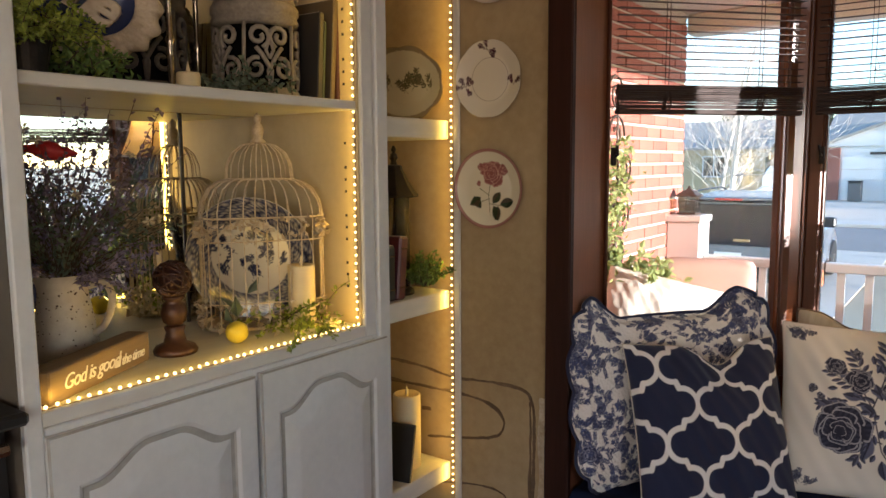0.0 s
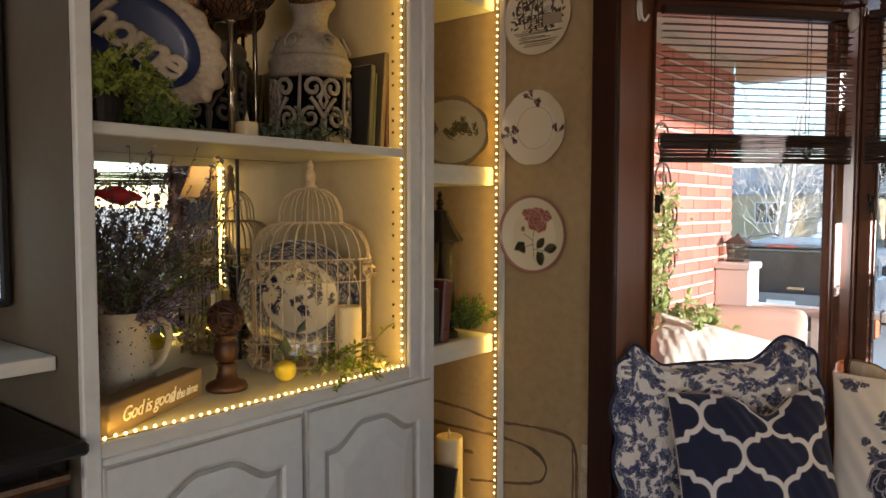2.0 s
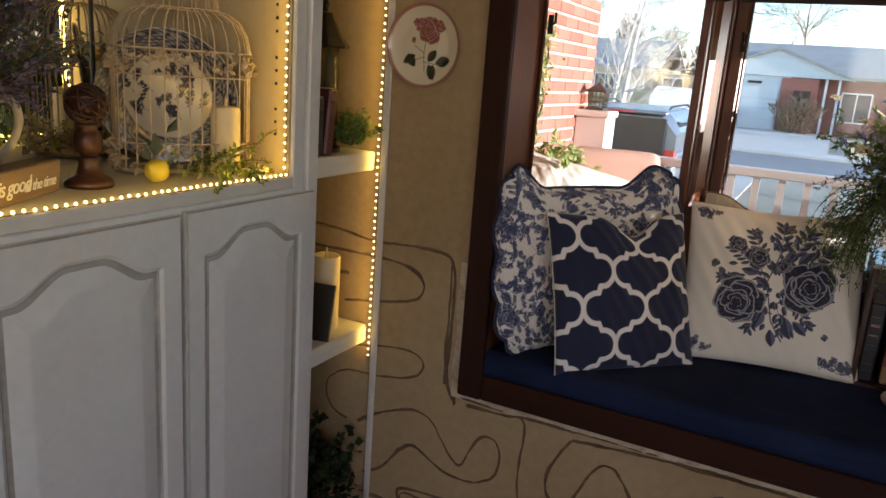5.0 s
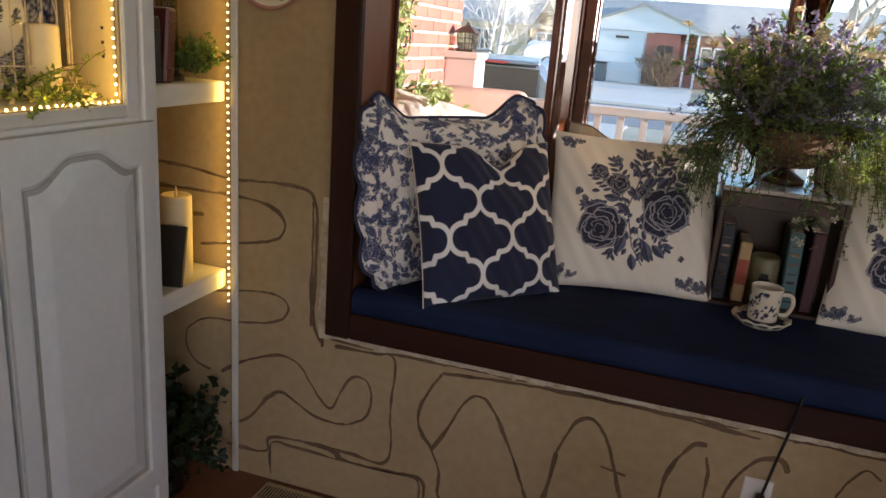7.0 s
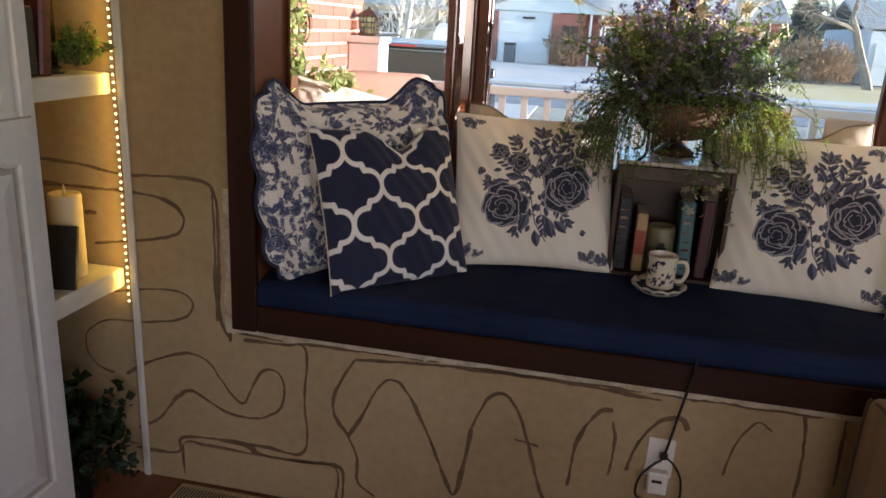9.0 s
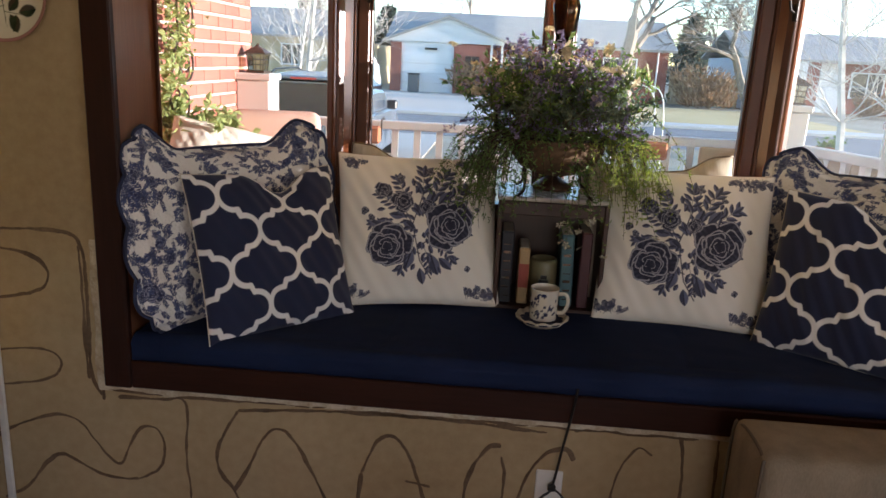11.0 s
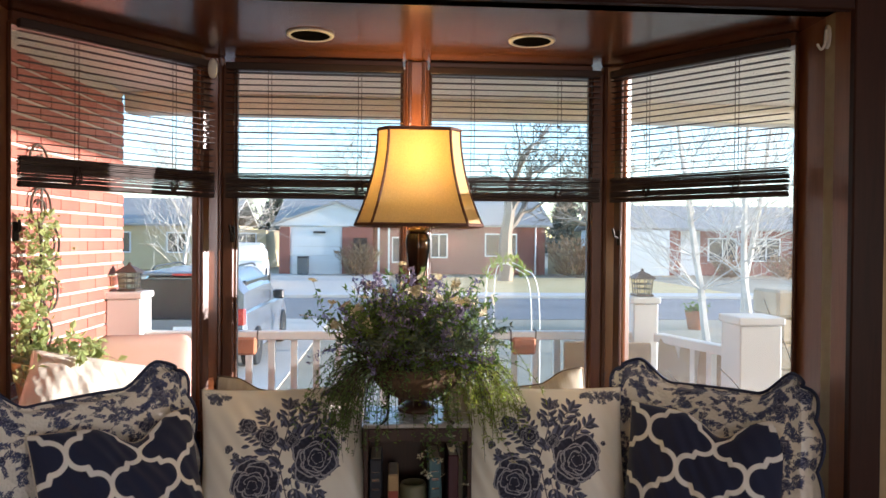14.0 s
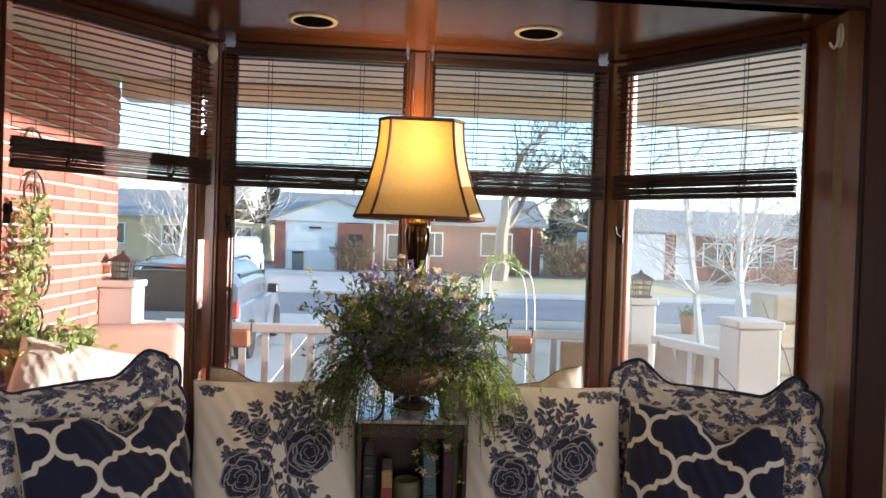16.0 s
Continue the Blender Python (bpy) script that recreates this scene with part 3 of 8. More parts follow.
# warm light strings: little beads on a tape, each with the light that it gives
def led_strip(a, b, out, n, watts, face):
    a, b = Vector(a), Vector(b)
    s = thing("light_string", "warm white string of small lights along the shelf edge", "string lights", Matrix.Translation(a), "shelf light strings")
    d = b - a
    part("tape", tube([Vector(out) * -0.003, d - Vector(out) * 0.003], 0.0013, 5), TAPE, s)
    bm, rnd = bmesh.new(), random.Random(n)
    for k in range(n):
        p = d * ((k + 0.5) / n) + Vector(out) * 0.002 + Vector([rnd.uniform(-1, 1) for _ in range(3)]) * 0.0009
        bmesh.ops.create_icosphere(bm, subdivisions=1, radius=0.0038, matrix=Matrix.Translation(p))
    part("light_bead", bm, LED, s, "glowing warm white bulbs", kind="stuff")
    mid = 0.5 * (a + b) + Vector(out) * 0.016
    lamp = area("string_glow", mid, mid + Vector(face), 0.012, d.length, watts, WARM)
    z = -Vector(face).normalized()
    y = d.normalized()
    lamp.matrix_world = Matrix.Translation(mid) @ Matrix((y.cross(z), y, z)).transposed().to_4x4()


led_strip((CAB_X - 0.012, CAB_R - 0.006, 1.22), (CAB_X - 0.012, CAB_R - 0.006, 2.56), (0, -1, 0), 64, 0.13, (-1, -0.3, 0))
led_strip((CAB_X + 0.004, CAB_L + 0.03, COUNTER + 0.004), (CAB_X + 0.004, CAB_R - 0.01, COUNTER + 0.004), (0, 0, 1), 42, 0.06, (-1, 0, 0.25))
led_strip((-1.434, WALL_Y - 0.008, 0.58), (-1.434, WALL_Y - 0.008, 2.56), (0, -1, 0), 94, 0.25, (-1, -0.5, 0))


# ---- cushions and their prints ----
def attr(me, key, values):
    a = me.attributes.new(key, "FLOAT", "POINT")
    a.data.foreach_set("value", np.asarray(values, dtype=np.float32))


def window(U, V, cx, cy, r):
    """The piece of a regular grid round one motif; all of it for other layouts."""
    if U.ndim < 2:
        return (slice(None),)
    return (slice(*np.searchsorted(V[:, 0], (cy - r, cy + r))), slice(*np.searchsorted(U[0], (cx - r, cx + r))))


def rose(P, T, U, V, cx, cy, r, rnd):
    """A full-blown rose in ink: rings of overlapping petals, dark at the base and pale at the rim."""
    w = window(U, V, cx, cy, 1.2 * r)
    dx, dy = (U[w] - cx) / r, (V[w] - cy) / r
    p, tn = P[w].copy(), T[w].copy()
    for count, reach, size in ((6, 0.56, 0.46), (5, 0.42, 0.42), (4, 0.27, 0.36), (3, 0.14, 0.28), (2, 0.06, 0.18)):
        turn = rnd.uniform(0, 6.28)
        for k in range(count):
            a = turn + 6.283 * k / count + rnd.uniform(-0.4, 0.4)
            q = reach * rnd.uniform(0.55, 1.3)
            c, s = math.cos(a), math.sin(a)
            x, y = dx - q * c, dy - q * s
            out, side = (x * c + y * s) / (0.82 * size), (y * c - x * s) / (1.12 * size)
            d = np.hypot(out, side) * (1 + 0.09 * np.sin(4 * np.arctan2(side, out) + k))
            inside = d < 1
            rim = np.clip((d - 0.74) / 0.2, 0, 1) * (out > -0.3)
            hatch = 0.5 + 0.5 * np.sin(side * 17 + 2.5 * out + k)
            tone = np.clip(0.04 + 0.30 * np.clip(out, 0, 1) * hatch + 0.75 * ((d > 0.84) & (d < 0.97) & (out > -0.2)), 0, 1)
            tn = np.where(inside, tone, tn)
            p = np.where(inside, np.where(tone > 0.55, 0.7, 1.0), p)
    P[w], T[w] = p, tn


def leaf_print(P, T, U, V, cx, cy, length, width, ang):
    w = window(U, V, cx, cy, 1.05 * length)
    c, s = math.cos(ang), math.sin(ang)
    x, y = U[w] - cx, V[w] - cy
    a, b = (x * c + y * s) / length, (-x * s + y * c) / width
    body = np.clip((1 - (2 * a - 1) ** 2 - np.abs(b) * 2.0), 0, 1)
    inside = np.clip(body * 6, 0, 1) * (np.abs(2 * a - 1) < 1)
    P[w] = np.maximum(P[w], inside)
    T[w] = np.where(inside > 0.5, np.clip(0.25 + 0.5 * (b > 0) - 0.3 * (np.abs(b) < 0.06), 0, 1), T[w])


def stem_print(P, T, U, V, x0, y0, x1, y1, w):
    d = np.array((x1 - x0, y1 - y0))
    k = window(U, V, 0.5 * (x0 + x1), 0.5 * (y0 + y1), 0.5 * float(np.hypot(*d)) + 2 * w)
    u, v = U[k], V[k]
    t = np.clip(((u - x0) * d[0] + (v - y0) * d[1]) / (d @ d), 0, 1)
    dist = np.hypot(u - x0 - t * d[0], v - y0 - t * d[1])
    ins = np.clip((w - dist) / 0.0015, 0, 1)
    P[k] = np.maximum(P[k], ins)
    T[k] = np.where(ins > 0.5, 0.1, T[k])


def sprig(P, T, U, V, x, y, ang, size, rnd, bloom=0.0):
    x1, y1 = x + size * math.cos(ang), y + size * math.sin(ang)
    stem_print(P, T, U, V, x, y, x1, y1, 0.0014)
    for k in range(5):
        t = 0.3 + 0.16 * k
        for s in (-1, 1):
            leaf_print(P, T, U, V, x + (x1 - x) * t, y + (y1 - y) * t, size * 0.30, size * 0.12, ang + s * rnd.uniform(0.6, 1.0))
    leaf_print(P, T, U, V, x1 - 0.2 * (x1 - x), y1 - 0.2 * (y1 - y), size * 0.4, size * 0.14, ang)
    if bloom:
        rose(P, T, U, V, x1, y1, bloom, rnd)


def bouquet(P, T, U, V, rnd):
    """The large rose spray of the cream cushions, in metres from the cushion's middle."""
    edge_u, edge_v = U, V
    U, V = U / 1.18, V / 1.14
    for x0, y0, x1, y1 in ((0.0, -0.10, -0.02, 0.0), (-0.02, 0.0, -0.06, 0.08), (-0.02, 0.0, 0.03, 0.15), (0.0, -0.06, 0.09, 0.02), (0.0, -0.08, -0.09, -0.05), (0.0, -0.10, 0.03, -0.15), (-0.05, 0.07, -0.11, 0.12), (0.02, 0.10, 0.08, 0.15)):
        stem_print(P, T, U, V, x0, y0, x1, y1, 0.0022)
    for a, q in ((2.45, 0.10), (2.05, 0.11), (1.55, 0.13), (1.15, 0.14), (0.75, 0.13), (3.1, 0.09), (3.7, 0.09), (4.35, 0.10), (4.9, 0.09), (5.5, 0.09), (0.3, 0.09)):
        sprig(P, T, U, V, 0.055 * math.cos(a), 0.055 * math.sin(a), a + rnd.uniform(-.15, .15), q * 0.85, rnd, rnd.choice((0, 0, 0.008)))
    for x, y, a, q in ((-0.02, -0.07, 4.4, 0.060), (0.03, -0.08, 5.0, 0.065), (0.05, -0.09, 5.5, 0.05), (0.01, -0.03, 0.6, 0.05), (0.02, 0.05, 1.2, 0.055), (-0.01, -0.02, 2.4, 0.05), (0.0, -0.12, 4.9, 0.05), (-0.04, 0.02, 2.9, 0.045), (0.0, 0.02, 1.9, 0.045), (-0.10, -0.01, 2.6, 0.045), (0.05, 0.06, 0.9, 0.05)):
        leaf_print(P, T, U, V, x, y, q, q * 0.5, a)
    for k in range(90):
        a, q = rnd.uniform(0, 6.28), rnd.uniform(0.02, 0.135)
        leaf_print(P, T, U, V, 0.01 + q * math.cos(a), q * math.sin(a) * 0.9, rnd.uniform(0.016, 0.030), rnd.uniform(0.008, 0.014), a + rnd.uniform(-0.6, 0.6))
    rose(P, T, U, V, 0.082, 0.0, 0.076, rnd)
    rose(P, T, U, V, -0.085, -0.062, 0.066, rnd)
    rose(P, T, U, V, -0.045, 0.065, 0.034, rnd)
    rose(P, T, U, V, -0.095, 0.10, 0.026, rnd)
    rose(P, T, U, V, 0.02, 0.05, 0.024, rnd)
    for x, y, r in ((-0.05, 0.14, 0.011), (0.03, 0.16, 0.012), (0.09, 0.13, 0.009), (-0.15, 0.04, 0.012), (-0.13, 0.02, 0.011), (0.16, 0.05, 0.008), (0.13, -0.12, 0.009)):
        rose(P, T, U, V, x, y, r, rnd)
    for x0, x1, y in ((0.15, 0.25, -0.224), (-0.25, -0.17, -0.222), (-0.25, -0.18, 0.226), (0.14, 0.25, 0.228)):
        for k in range(int((x1 - x0) / 0.004)):
            x = x0 + 0.004 * k
            sprig(P, T, edge_u, edge_v, x, y + rnd.uniform(-0.012, 0.004) * (1 if y < 0 else -1), rnd.uniform(0.3, 2.8) if y < 0 else rnd.uniform(3.4, 6.0), rnd.uniform(0.020, 0.036), rnd, rnd.choice((0, 0, 0.006, 0.009)))


def toile(P, T, U, V, rnd, half_w, half_h):
    for k in range(300):
        x, y = rnd.uniform(-half_w, half_w), rnd.uniform(-half_h, half_h)
        for j in range(rnd.choice((2, 3, 4))):
            sprig(P, T, U, V, x, y, rnd.uniform(0, 6.28), rnd.uniform(0.024, 0.048), rnd)
        if k % 4 == 0:
            rose(P, T, U, V, x, y, rnd.uniform(0.014, 0.030), rnd)


def trellis(U, V, a=0.195, b=0.212):
    """White interlaced trellis: stepped S-curves between round-lobed cells; 1 on the line."""
    x = np.abs((U / a + 0.30 + 0.5) % 1 - 0.5)
    y = np.abs((V / b + 0.22 + 0.5) % 1 - 0.5)
    half = [(0.29 + 0.21 * math.cos(k * 0.2244), 0.206 * math.sin(k * 0.2244)) for k in range(8)] + [(0.268, 0.204), (0.25, 0.25)]
    line = half + [(0.5 - p, 0.5 - q) for p, q in half[::-1]]
    best = np.full(U.shape, 9.0)
    for (x0, y0), (x1, y1) in zip(line, line[1:]):
        dx, dy = x1 - x0, y1 - y0
        t = np.clip(((x - x0) * dx + (y - y0) * dy) / (dx * dx + dy * dy + 1e-9), 0, 1)
        best = np.minimum(best, np.hypot(x - x0 - t * dx, y - y0 - t * dy))
    return np.clip((0.042 - best) / 0.012, 0, 1)


def pillow_mesh(name, w, h, thick, material, painter=None, n=150, chop=0.0, seed=0, sag=0.0, scallop=0.0, bend=0.0):
    """A stuffed square cushion standing in x, z with its face towards -y; back and front are one closed skin."""
    rnd = random.Random(seed)
    g = np.linspace(-1, 1, n)
    U, V = np.meshgrid(g, g)
    verts, faces, up, vp = [], [], [], []

    def skin(sign):
        fx = U * w / 2 * (1 - 0.045 * (1 - V ** 2) * U ** 2)
        fz = V * h / 2 * (1 - 0.05 * (1 - U ** 2) * V ** 2)
        body = np.clip((1 - U ** 2) * (1 - V ** 2), 0, 1) ** 0.42
        y = sign * thick / 2 * body
        if scallop:
            flat = np.clip((np.maximum(np.abs(U), np.abs(V)) - 0.84) / 0.06, 0, 1)
            y = y * (1 - 0.85 * flat)
            wave = 1 + scallop * flat * (np.abs(U) > np.abs(V)) * (np.abs(np.sin(2.2 * math.pi * (V - 0.08))) - 0.6)
            corner = 1 - 0.19 * (np.abs(U) * np.abs(V)) ** 2.6
            fx, fz = fx * wave * corner, fz * wave * corner
        if chop:
            k = np.exp(-((U - 0.22) / 0.30) ** 2) * np.clip((V + 0.15) / 1.15, 0, 1) ** 2
            fz = fz - chop * k
            y = y * (1 - 0.5 * k) + sign * 0.012 * np.exp(-((U - 0.5) / .15) ** 2) * np.clip(V, 0, 1)
        if sag:
            dip = np.clip((0.76 - np.abs(U)) / 0.40, 0, 1)
            fz = fz - sag * dip * dip * (3 - 2 * dip) * np.clip(V, 0, 1) ** 2
        wr = 0.006 * np.sin(9 * U + 4 * V + seed) * np.sin(5 * V - 3 * U + 2 * seed) * body + 0.002 * np.sin(31 * U + 17 * V) * body
        return np.stack([fx * (1 - 0.6 * bend * U ** 2), y + sign * wr - bend * U ** 2, fz], -1)

    front, back = skin(-1), skin(1)
    verts = np.concatenate([front.reshape(-1, 3), back.reshape(-1, 3)])
    idx = np.arange(n * n).reshape(n, n)
    q = np.stack([idx[:-1, :-1], idx[:-1, 1:], idx[1:, 1:], idx[1:, :-1]], -1).reshape(-1, 4)
    faces = np.concatenate([q, q[:, ::-1] + n * n])
    me = bpy.data.meshes.new(name)
    me.from_pydata(verts.tolist(), [], faces.tolist())
    me.materials.append(material)
    P, T = np.zeros_like(U), np.zeros_like(U)
    if painter:
        painter(P, T, U * w / 2, V * h / 2, rnd)
    attr(me, "print", np.concatenate([P.ravel(), P.ravel()]))
    attr(me, "tone", np.concatenate([T.ravel(), T.ravel()]))
    bm = bmesh.new()
    bm.from_mesh(me)
    bmesh.ops.remove_doubles(bm, verts=bm.verts[:], dist=0.0002)
    bm.to_mesh(me)
    bm.free()
    me.polygons.foreach_set("use_smooth", [True] * len(me.polygons))
    return me, front


def edge_of(front):
    """The outline of a cushion, as points for its piping."""
    step = 2
    return [Vector(p) for p in list(front[0, ::step]) + list(front[::step, -1])[1:] + list(front[-1, ::-step])[1:] + list(front[::-step, 0])[1:-1]]


def place_pillow(name, label, mesh, bl, br, tl, group, piping=None, front=None, pm=None):
    """Stands a cushion with its bottom corners bl, br and top corner tl."""
    bl, br, tl = Vector(bl), Vector(br), Vector(tl)
    x = (br - bl).normalized()
    z = (tl - bl)
    z = (z - x * z.dot(x)).normalized()
    y = z.cross(x)
    mid = 0.5 * (br + tl)
    ob = thing(name, label, "pillow", Matrix.Translation(mid) @ Matrix((x, y, z)).transposed().to_4x4(), group)
    c = new("cover", mesh)
    c.parent = ob
    if piping:
        part("piping", tube(edge_of(front), piping, 6, closed=True), pm, ob, smooth=True)
    return ob


LATTICE = printed("navy_trellis_cloth", (0.008, 0.013, 0.045), (0.78, 0.76, 0.72), (0.78, 0.76, 0.72))
ROSE_CLOTH = printed("cream_rose_cloth", (0.80, 0.75, 0.65), (0.008, 0.010, 0.028), (0.15, 0.16, 0.24))
QUILT_CLOTH = printed("quilted_toile_cloth", (0.78, 0.75, 0.69), (0.012, 0.018, 0.065), (0.10, 0.13, 0.26), quilt=95)
STRIPE = surface("oatmeal_ticking", (0.34, 0.29, 0.21), (0.52, 0.46, 0.36), 0.85, big=3, small=30, stretch=(12, 1, 0.3))
OAT_PIPE = surface("brown_piping", (0.10, 0.07, 0.045), (0.2, 0.15, 0.1), 0.8, small=300)


def paint_trellis(P, T, U, V, rnd):
    P[:] = trellis(U, V)


navy_me, nf = pillow_mesh("cover", 0.46, 0.47, 0.13, LATTICE, paint_trellis, 330, chop=0.062, seed=2)
rose_me, rf = pillow_mesh("cover", 0.52, 0.50, 0.15, ROSE_CLOTH, bouquet, 330, seed=5)
sham_me, sf = pillow_mesh("cover", 0.78, 0.63, 0.12, QUILT_CLOTH, lambda P, T, U, V, r: toile(P, T, U, V, r, 0.39, 0.31), 360, seed=7, sag=0.085, scallop=0.05, bend=0.07)
oat_me, of_ = pillow_mesh("cover", 0.50, 0.49, 0.14, STRIPE, None, 60, seed=9, sag=0.035)
SEW = surface("navy_seam", (0.01, 0.014, 0.04), (0.018, 0.025, 0.065), 0.85, small=300)
CREAM_SEW = surface("cream_seam", (0.5, 0.45, 0.36), (0.6, 0.54, 0.44), 0.85, small=300)
place_pillow("accent_pillow", "navy blue square pillow with white trellis pattern and chopped top", navy_me, (-0.815, 2.172, 0.688), (-0.50, 2.49, 0.688), (-0.895, 2.317, 1.128), "navy trellis pillows", 0.0022, nf, CREAM_SEW)
place_pillow("accent_pillow", "navy blue square pillow with white trellis pattern and chopped top", navy_me, (0.705, 2.515, 0.69), (1.085, 2.222, 0.69), (0.765, 2.63, 1.140), "navy trellis pillows", 0.0022, nf, CREAM_SEW)
place_pillow("floral_pillow", "cream square pillow printed with large dark blue roses", rose_me, (-0.535, 2.555, 0.69), (-0.045, 2.645, 0.69), (-0.585, 2.775, 1.16), "cream rose pillows", 0.0025, rf, CREAM_SEW)
place_pillow("floral_pillow", "cream square pillow printed with large dark blue roses", rose_me, (0.265, 2.62, 0.69), (0.755, 2.565, 0.69), (0.285, 2.82, 1.16), "cream rose pillows", 0.0025, rf, CREAM_SEW)
place_pillow("quilted_sham", "quilted blue and cream floral sham with scalloped navy edge", sham_me, (-1.015, 2.205, 0.69), (-0.635, 2.745, 0.69), (-1.085, 2.25, 1.25), "quilted shams", 0.005, sf, PIPING)
place_pillow("quilted_sham", "quilted blue and cream floral sham with scalloped navy edge", sham_me, (0.785, 2.79, 0.69), (1.175, 2.27, 0.72), (0.855, 2.84, 1.235), "quilted shams", 0.005, sf, PIPING)
place_pillow("striped_pillow", "oatmeal striped pillow with brown piping behind the others", oat_me, (-0.57, 2.80, 0.70), (-0.10, 2.81, 0.685), (-0.555, 2.89, 1.165), "oatmeal pillows", 0.004, of_, OAT_PIPE)
place_pillow("striped_pillow", "oatmeal striped pillow with brown piping behind the others", oat_me, (0.25, 2.81, 0.68), (0.72, 2.80, 0.725), (0.21, 2.89, 1.150), "oatmeal pillows", 0.004, of_, OAT_PIPE)


# ---- leaves, sprays and other small growing things ----
def leaves_of(name, spots, size, material, parent, seed, slim=0.45, label="", kind=""):
    """Many small folded leaves; spots are (place, direction) pairs."""
    rnd, verts, faces = random.Random(seed), [], []
    for p, d in spots:
        s = size * rnd.uniform(0.6, 1.3)
        d = (Vector(d) + 0.6 * Vector([rnd.gauss(0, 1) for _ in range(3)])).normalized()
        side = d.cross(Vector([rnd.gauss(0, 1) for _ in range(3)])).normalized()
        up = d.cross(side) * 0.18 * s
        p, k = Vector(p), len(verts)
        verts += [p, p + d * 0.45 * s + side * slim * 0.5 * s + up, p + d * s, p + d * 0.45 * s - side * slim * 0.5 * s + up]
        faces += [(k, k + 1, k + 2), (k, k + 2, k + 3)]
    return raw(name, [tuple(v) for v in verts], faces, material, parent, label=label, kind=kind)


def spray(rnd, base, way, length, droop, n=9, low=(-9, -9, 0.003)):
    """The points of one stem that leaves base along way and bends down."""
    p, d, out = Vector(base), Vector(way).normalized(), [Vector(base)]
    for k in range(n):
        d = (d + Vector((rnd.gauss(0, 0.07), rnd.gauss(0, 0.07), rnd.gauss(0, 0.05) - droop))).normalized()
        p = p + d * length / n
        p = Vector([max(a, b) for a, b in zip(p, low)])
        out.append(p.copy())
    return out


def plant_parts(parent, seed, base, spread, count, length, droop, leaf, leaf_mat, stem_mat, lift=0.8, per=14, start=0.2, slim=0.45, stem_r=0.0012, lean=(0, 0, 0), squash=1.0, low=(-9, -9, -9)):
    rnd, stems, spots, tips = random.Random(seed), bmesh.new(), [], []
    for k in range(count):
        a, tilt = rnd.uniform(0, 2 * math.pi), rnd.uniform(0.1, 1.0)
        way = Vector((math.cos(a) * tilt * squash, math.sin(a) * tilt, lift)) + Vector(lean)
        b = Vector(base) + Vector((rnd.gauss(0, spread * squash), rnd.gauss(0, spread), 0))
        pts = spray(rnd, b, way, length * rnd.uniform(0.55, 1.1), droop * rnd.uniform(0.4, 1.3), low=low)
        tube(pts, [stem_r * (1 - 0.6 * i / len(pts)) for i in range(len(pts))], 4, stems)
        for j in range(per):
            t = start + (1 - start) * rnd.random()
            i = min(int(t * (len(pts) - 1)), len(pts) - 2)
            spots.append((pts[i].lerp(pts[i + 1], rnd.random()), pts[i + 1] - pts[i]))
        tips.append((pts[-1], pts[-1] - pts[-2]))
    part("stem", stems, stem_mat, parent, kind="stuff")
    leaves_of("leaf", spots, leaf, leaf_mat, parent, seed, slim, kind="stuff")
    return tips


def blossoms(parent, tips, size, material, seed, label, petals=5):
    rnd, verts, faces = random.Random(seed), [], []
    for p, d in tips:
        z = (Vector(d).normalized() + 0.7 * Vector([rnd.gauss(0, 1) for _ in range(3)])).normalized()
        x = z.orthogonal().normalized()
        y = z.cross(x)
        for k in range(petals):
            a, i, s = 2 * math.pi * k / petals, len(verts), size * rnd.uniform(0.8, 1.2)
            u = x * math.cos(a) + y * math.sin(a)
            v = z.cross(u)
            verts += [tuple(p), tuple(Vector(p) + u * 0.6 * s + v * 0.3 * s + z * 0.2 * s), tuple(Vector(p) + u * s), tuple(Vector(p) + u * 0.6 * s - v * 0.3 * s + z * 0.2 * s)]
            faces += [(i, i + 1, i + 2), (i, i + 2, i + 3)]
    raw("blossom", verts, faces, material, parent, label=label, kind="stuff")


GREEN = leafy("green_leaves", (0.055, 0.115, 0.028), (0.21, 0.32, 0.08))
LIME = leafy("yellow_green_leaves", (0.13, 0.20, 0.025), (0.38, 0.44, 0.08))
SAGE = leafy("grey_green_leaves", (0.06, 0.095, 0.065), (0.19, 0.24, 0.17))
IVY = leafy("dark_ivy_leaves", (0.008, 0.022, 0.008), (0.03, 0.06, 0.02))
LAVENDER = leafy("lavender_flowers", (0.11, 0.09, 0.17), (0.33, 0.29, 0.42))
DUSTY = leafy("dusty_mauve_sprigs", (0.11, 0.085, 0.12), (0.31, 0.25, 0.33))
CREAMFL = leafy("cream_flowers", (0.5, 0.44, 0.28), (0.7, 0.64, 0.48))
STEM = surface("brown_stem", (0.035, 0.022, 0.012), (0.09, 0.06, 0.03), 0.8)
BRONZE = surface("bronze_resin", (0.026, 0.011, 0.007), (0.085, 0.034, 0.018), 0.4, 0.3, big=25, small=120, bump=0.4)
STONE = surface("carved_stone_wash", (0.15, 0.125, 0.095), (0.36, 0.315, 0.25), 0.9, big=14, small=120, bump=0.6)
DARKSTONE = surface("dark_carved_resin", (0.03, 0.025, 0.02), (0.10, 0.085, 0.07), 0.8, big=14, small=120, bump=0.6)
CAGE = surface("chippy_white_wire", (0.30, 0.22, 0.13), (0.62, 0.53, 0.38), 0.6, big=40, small=200, bump=0.5)
ENAMEL = surface("worn_cream_enamel", (0.38, 0.33, 0.25), (0.62, 0.57, 0.47), 0.5, big=7, small=50, bump=0.3)
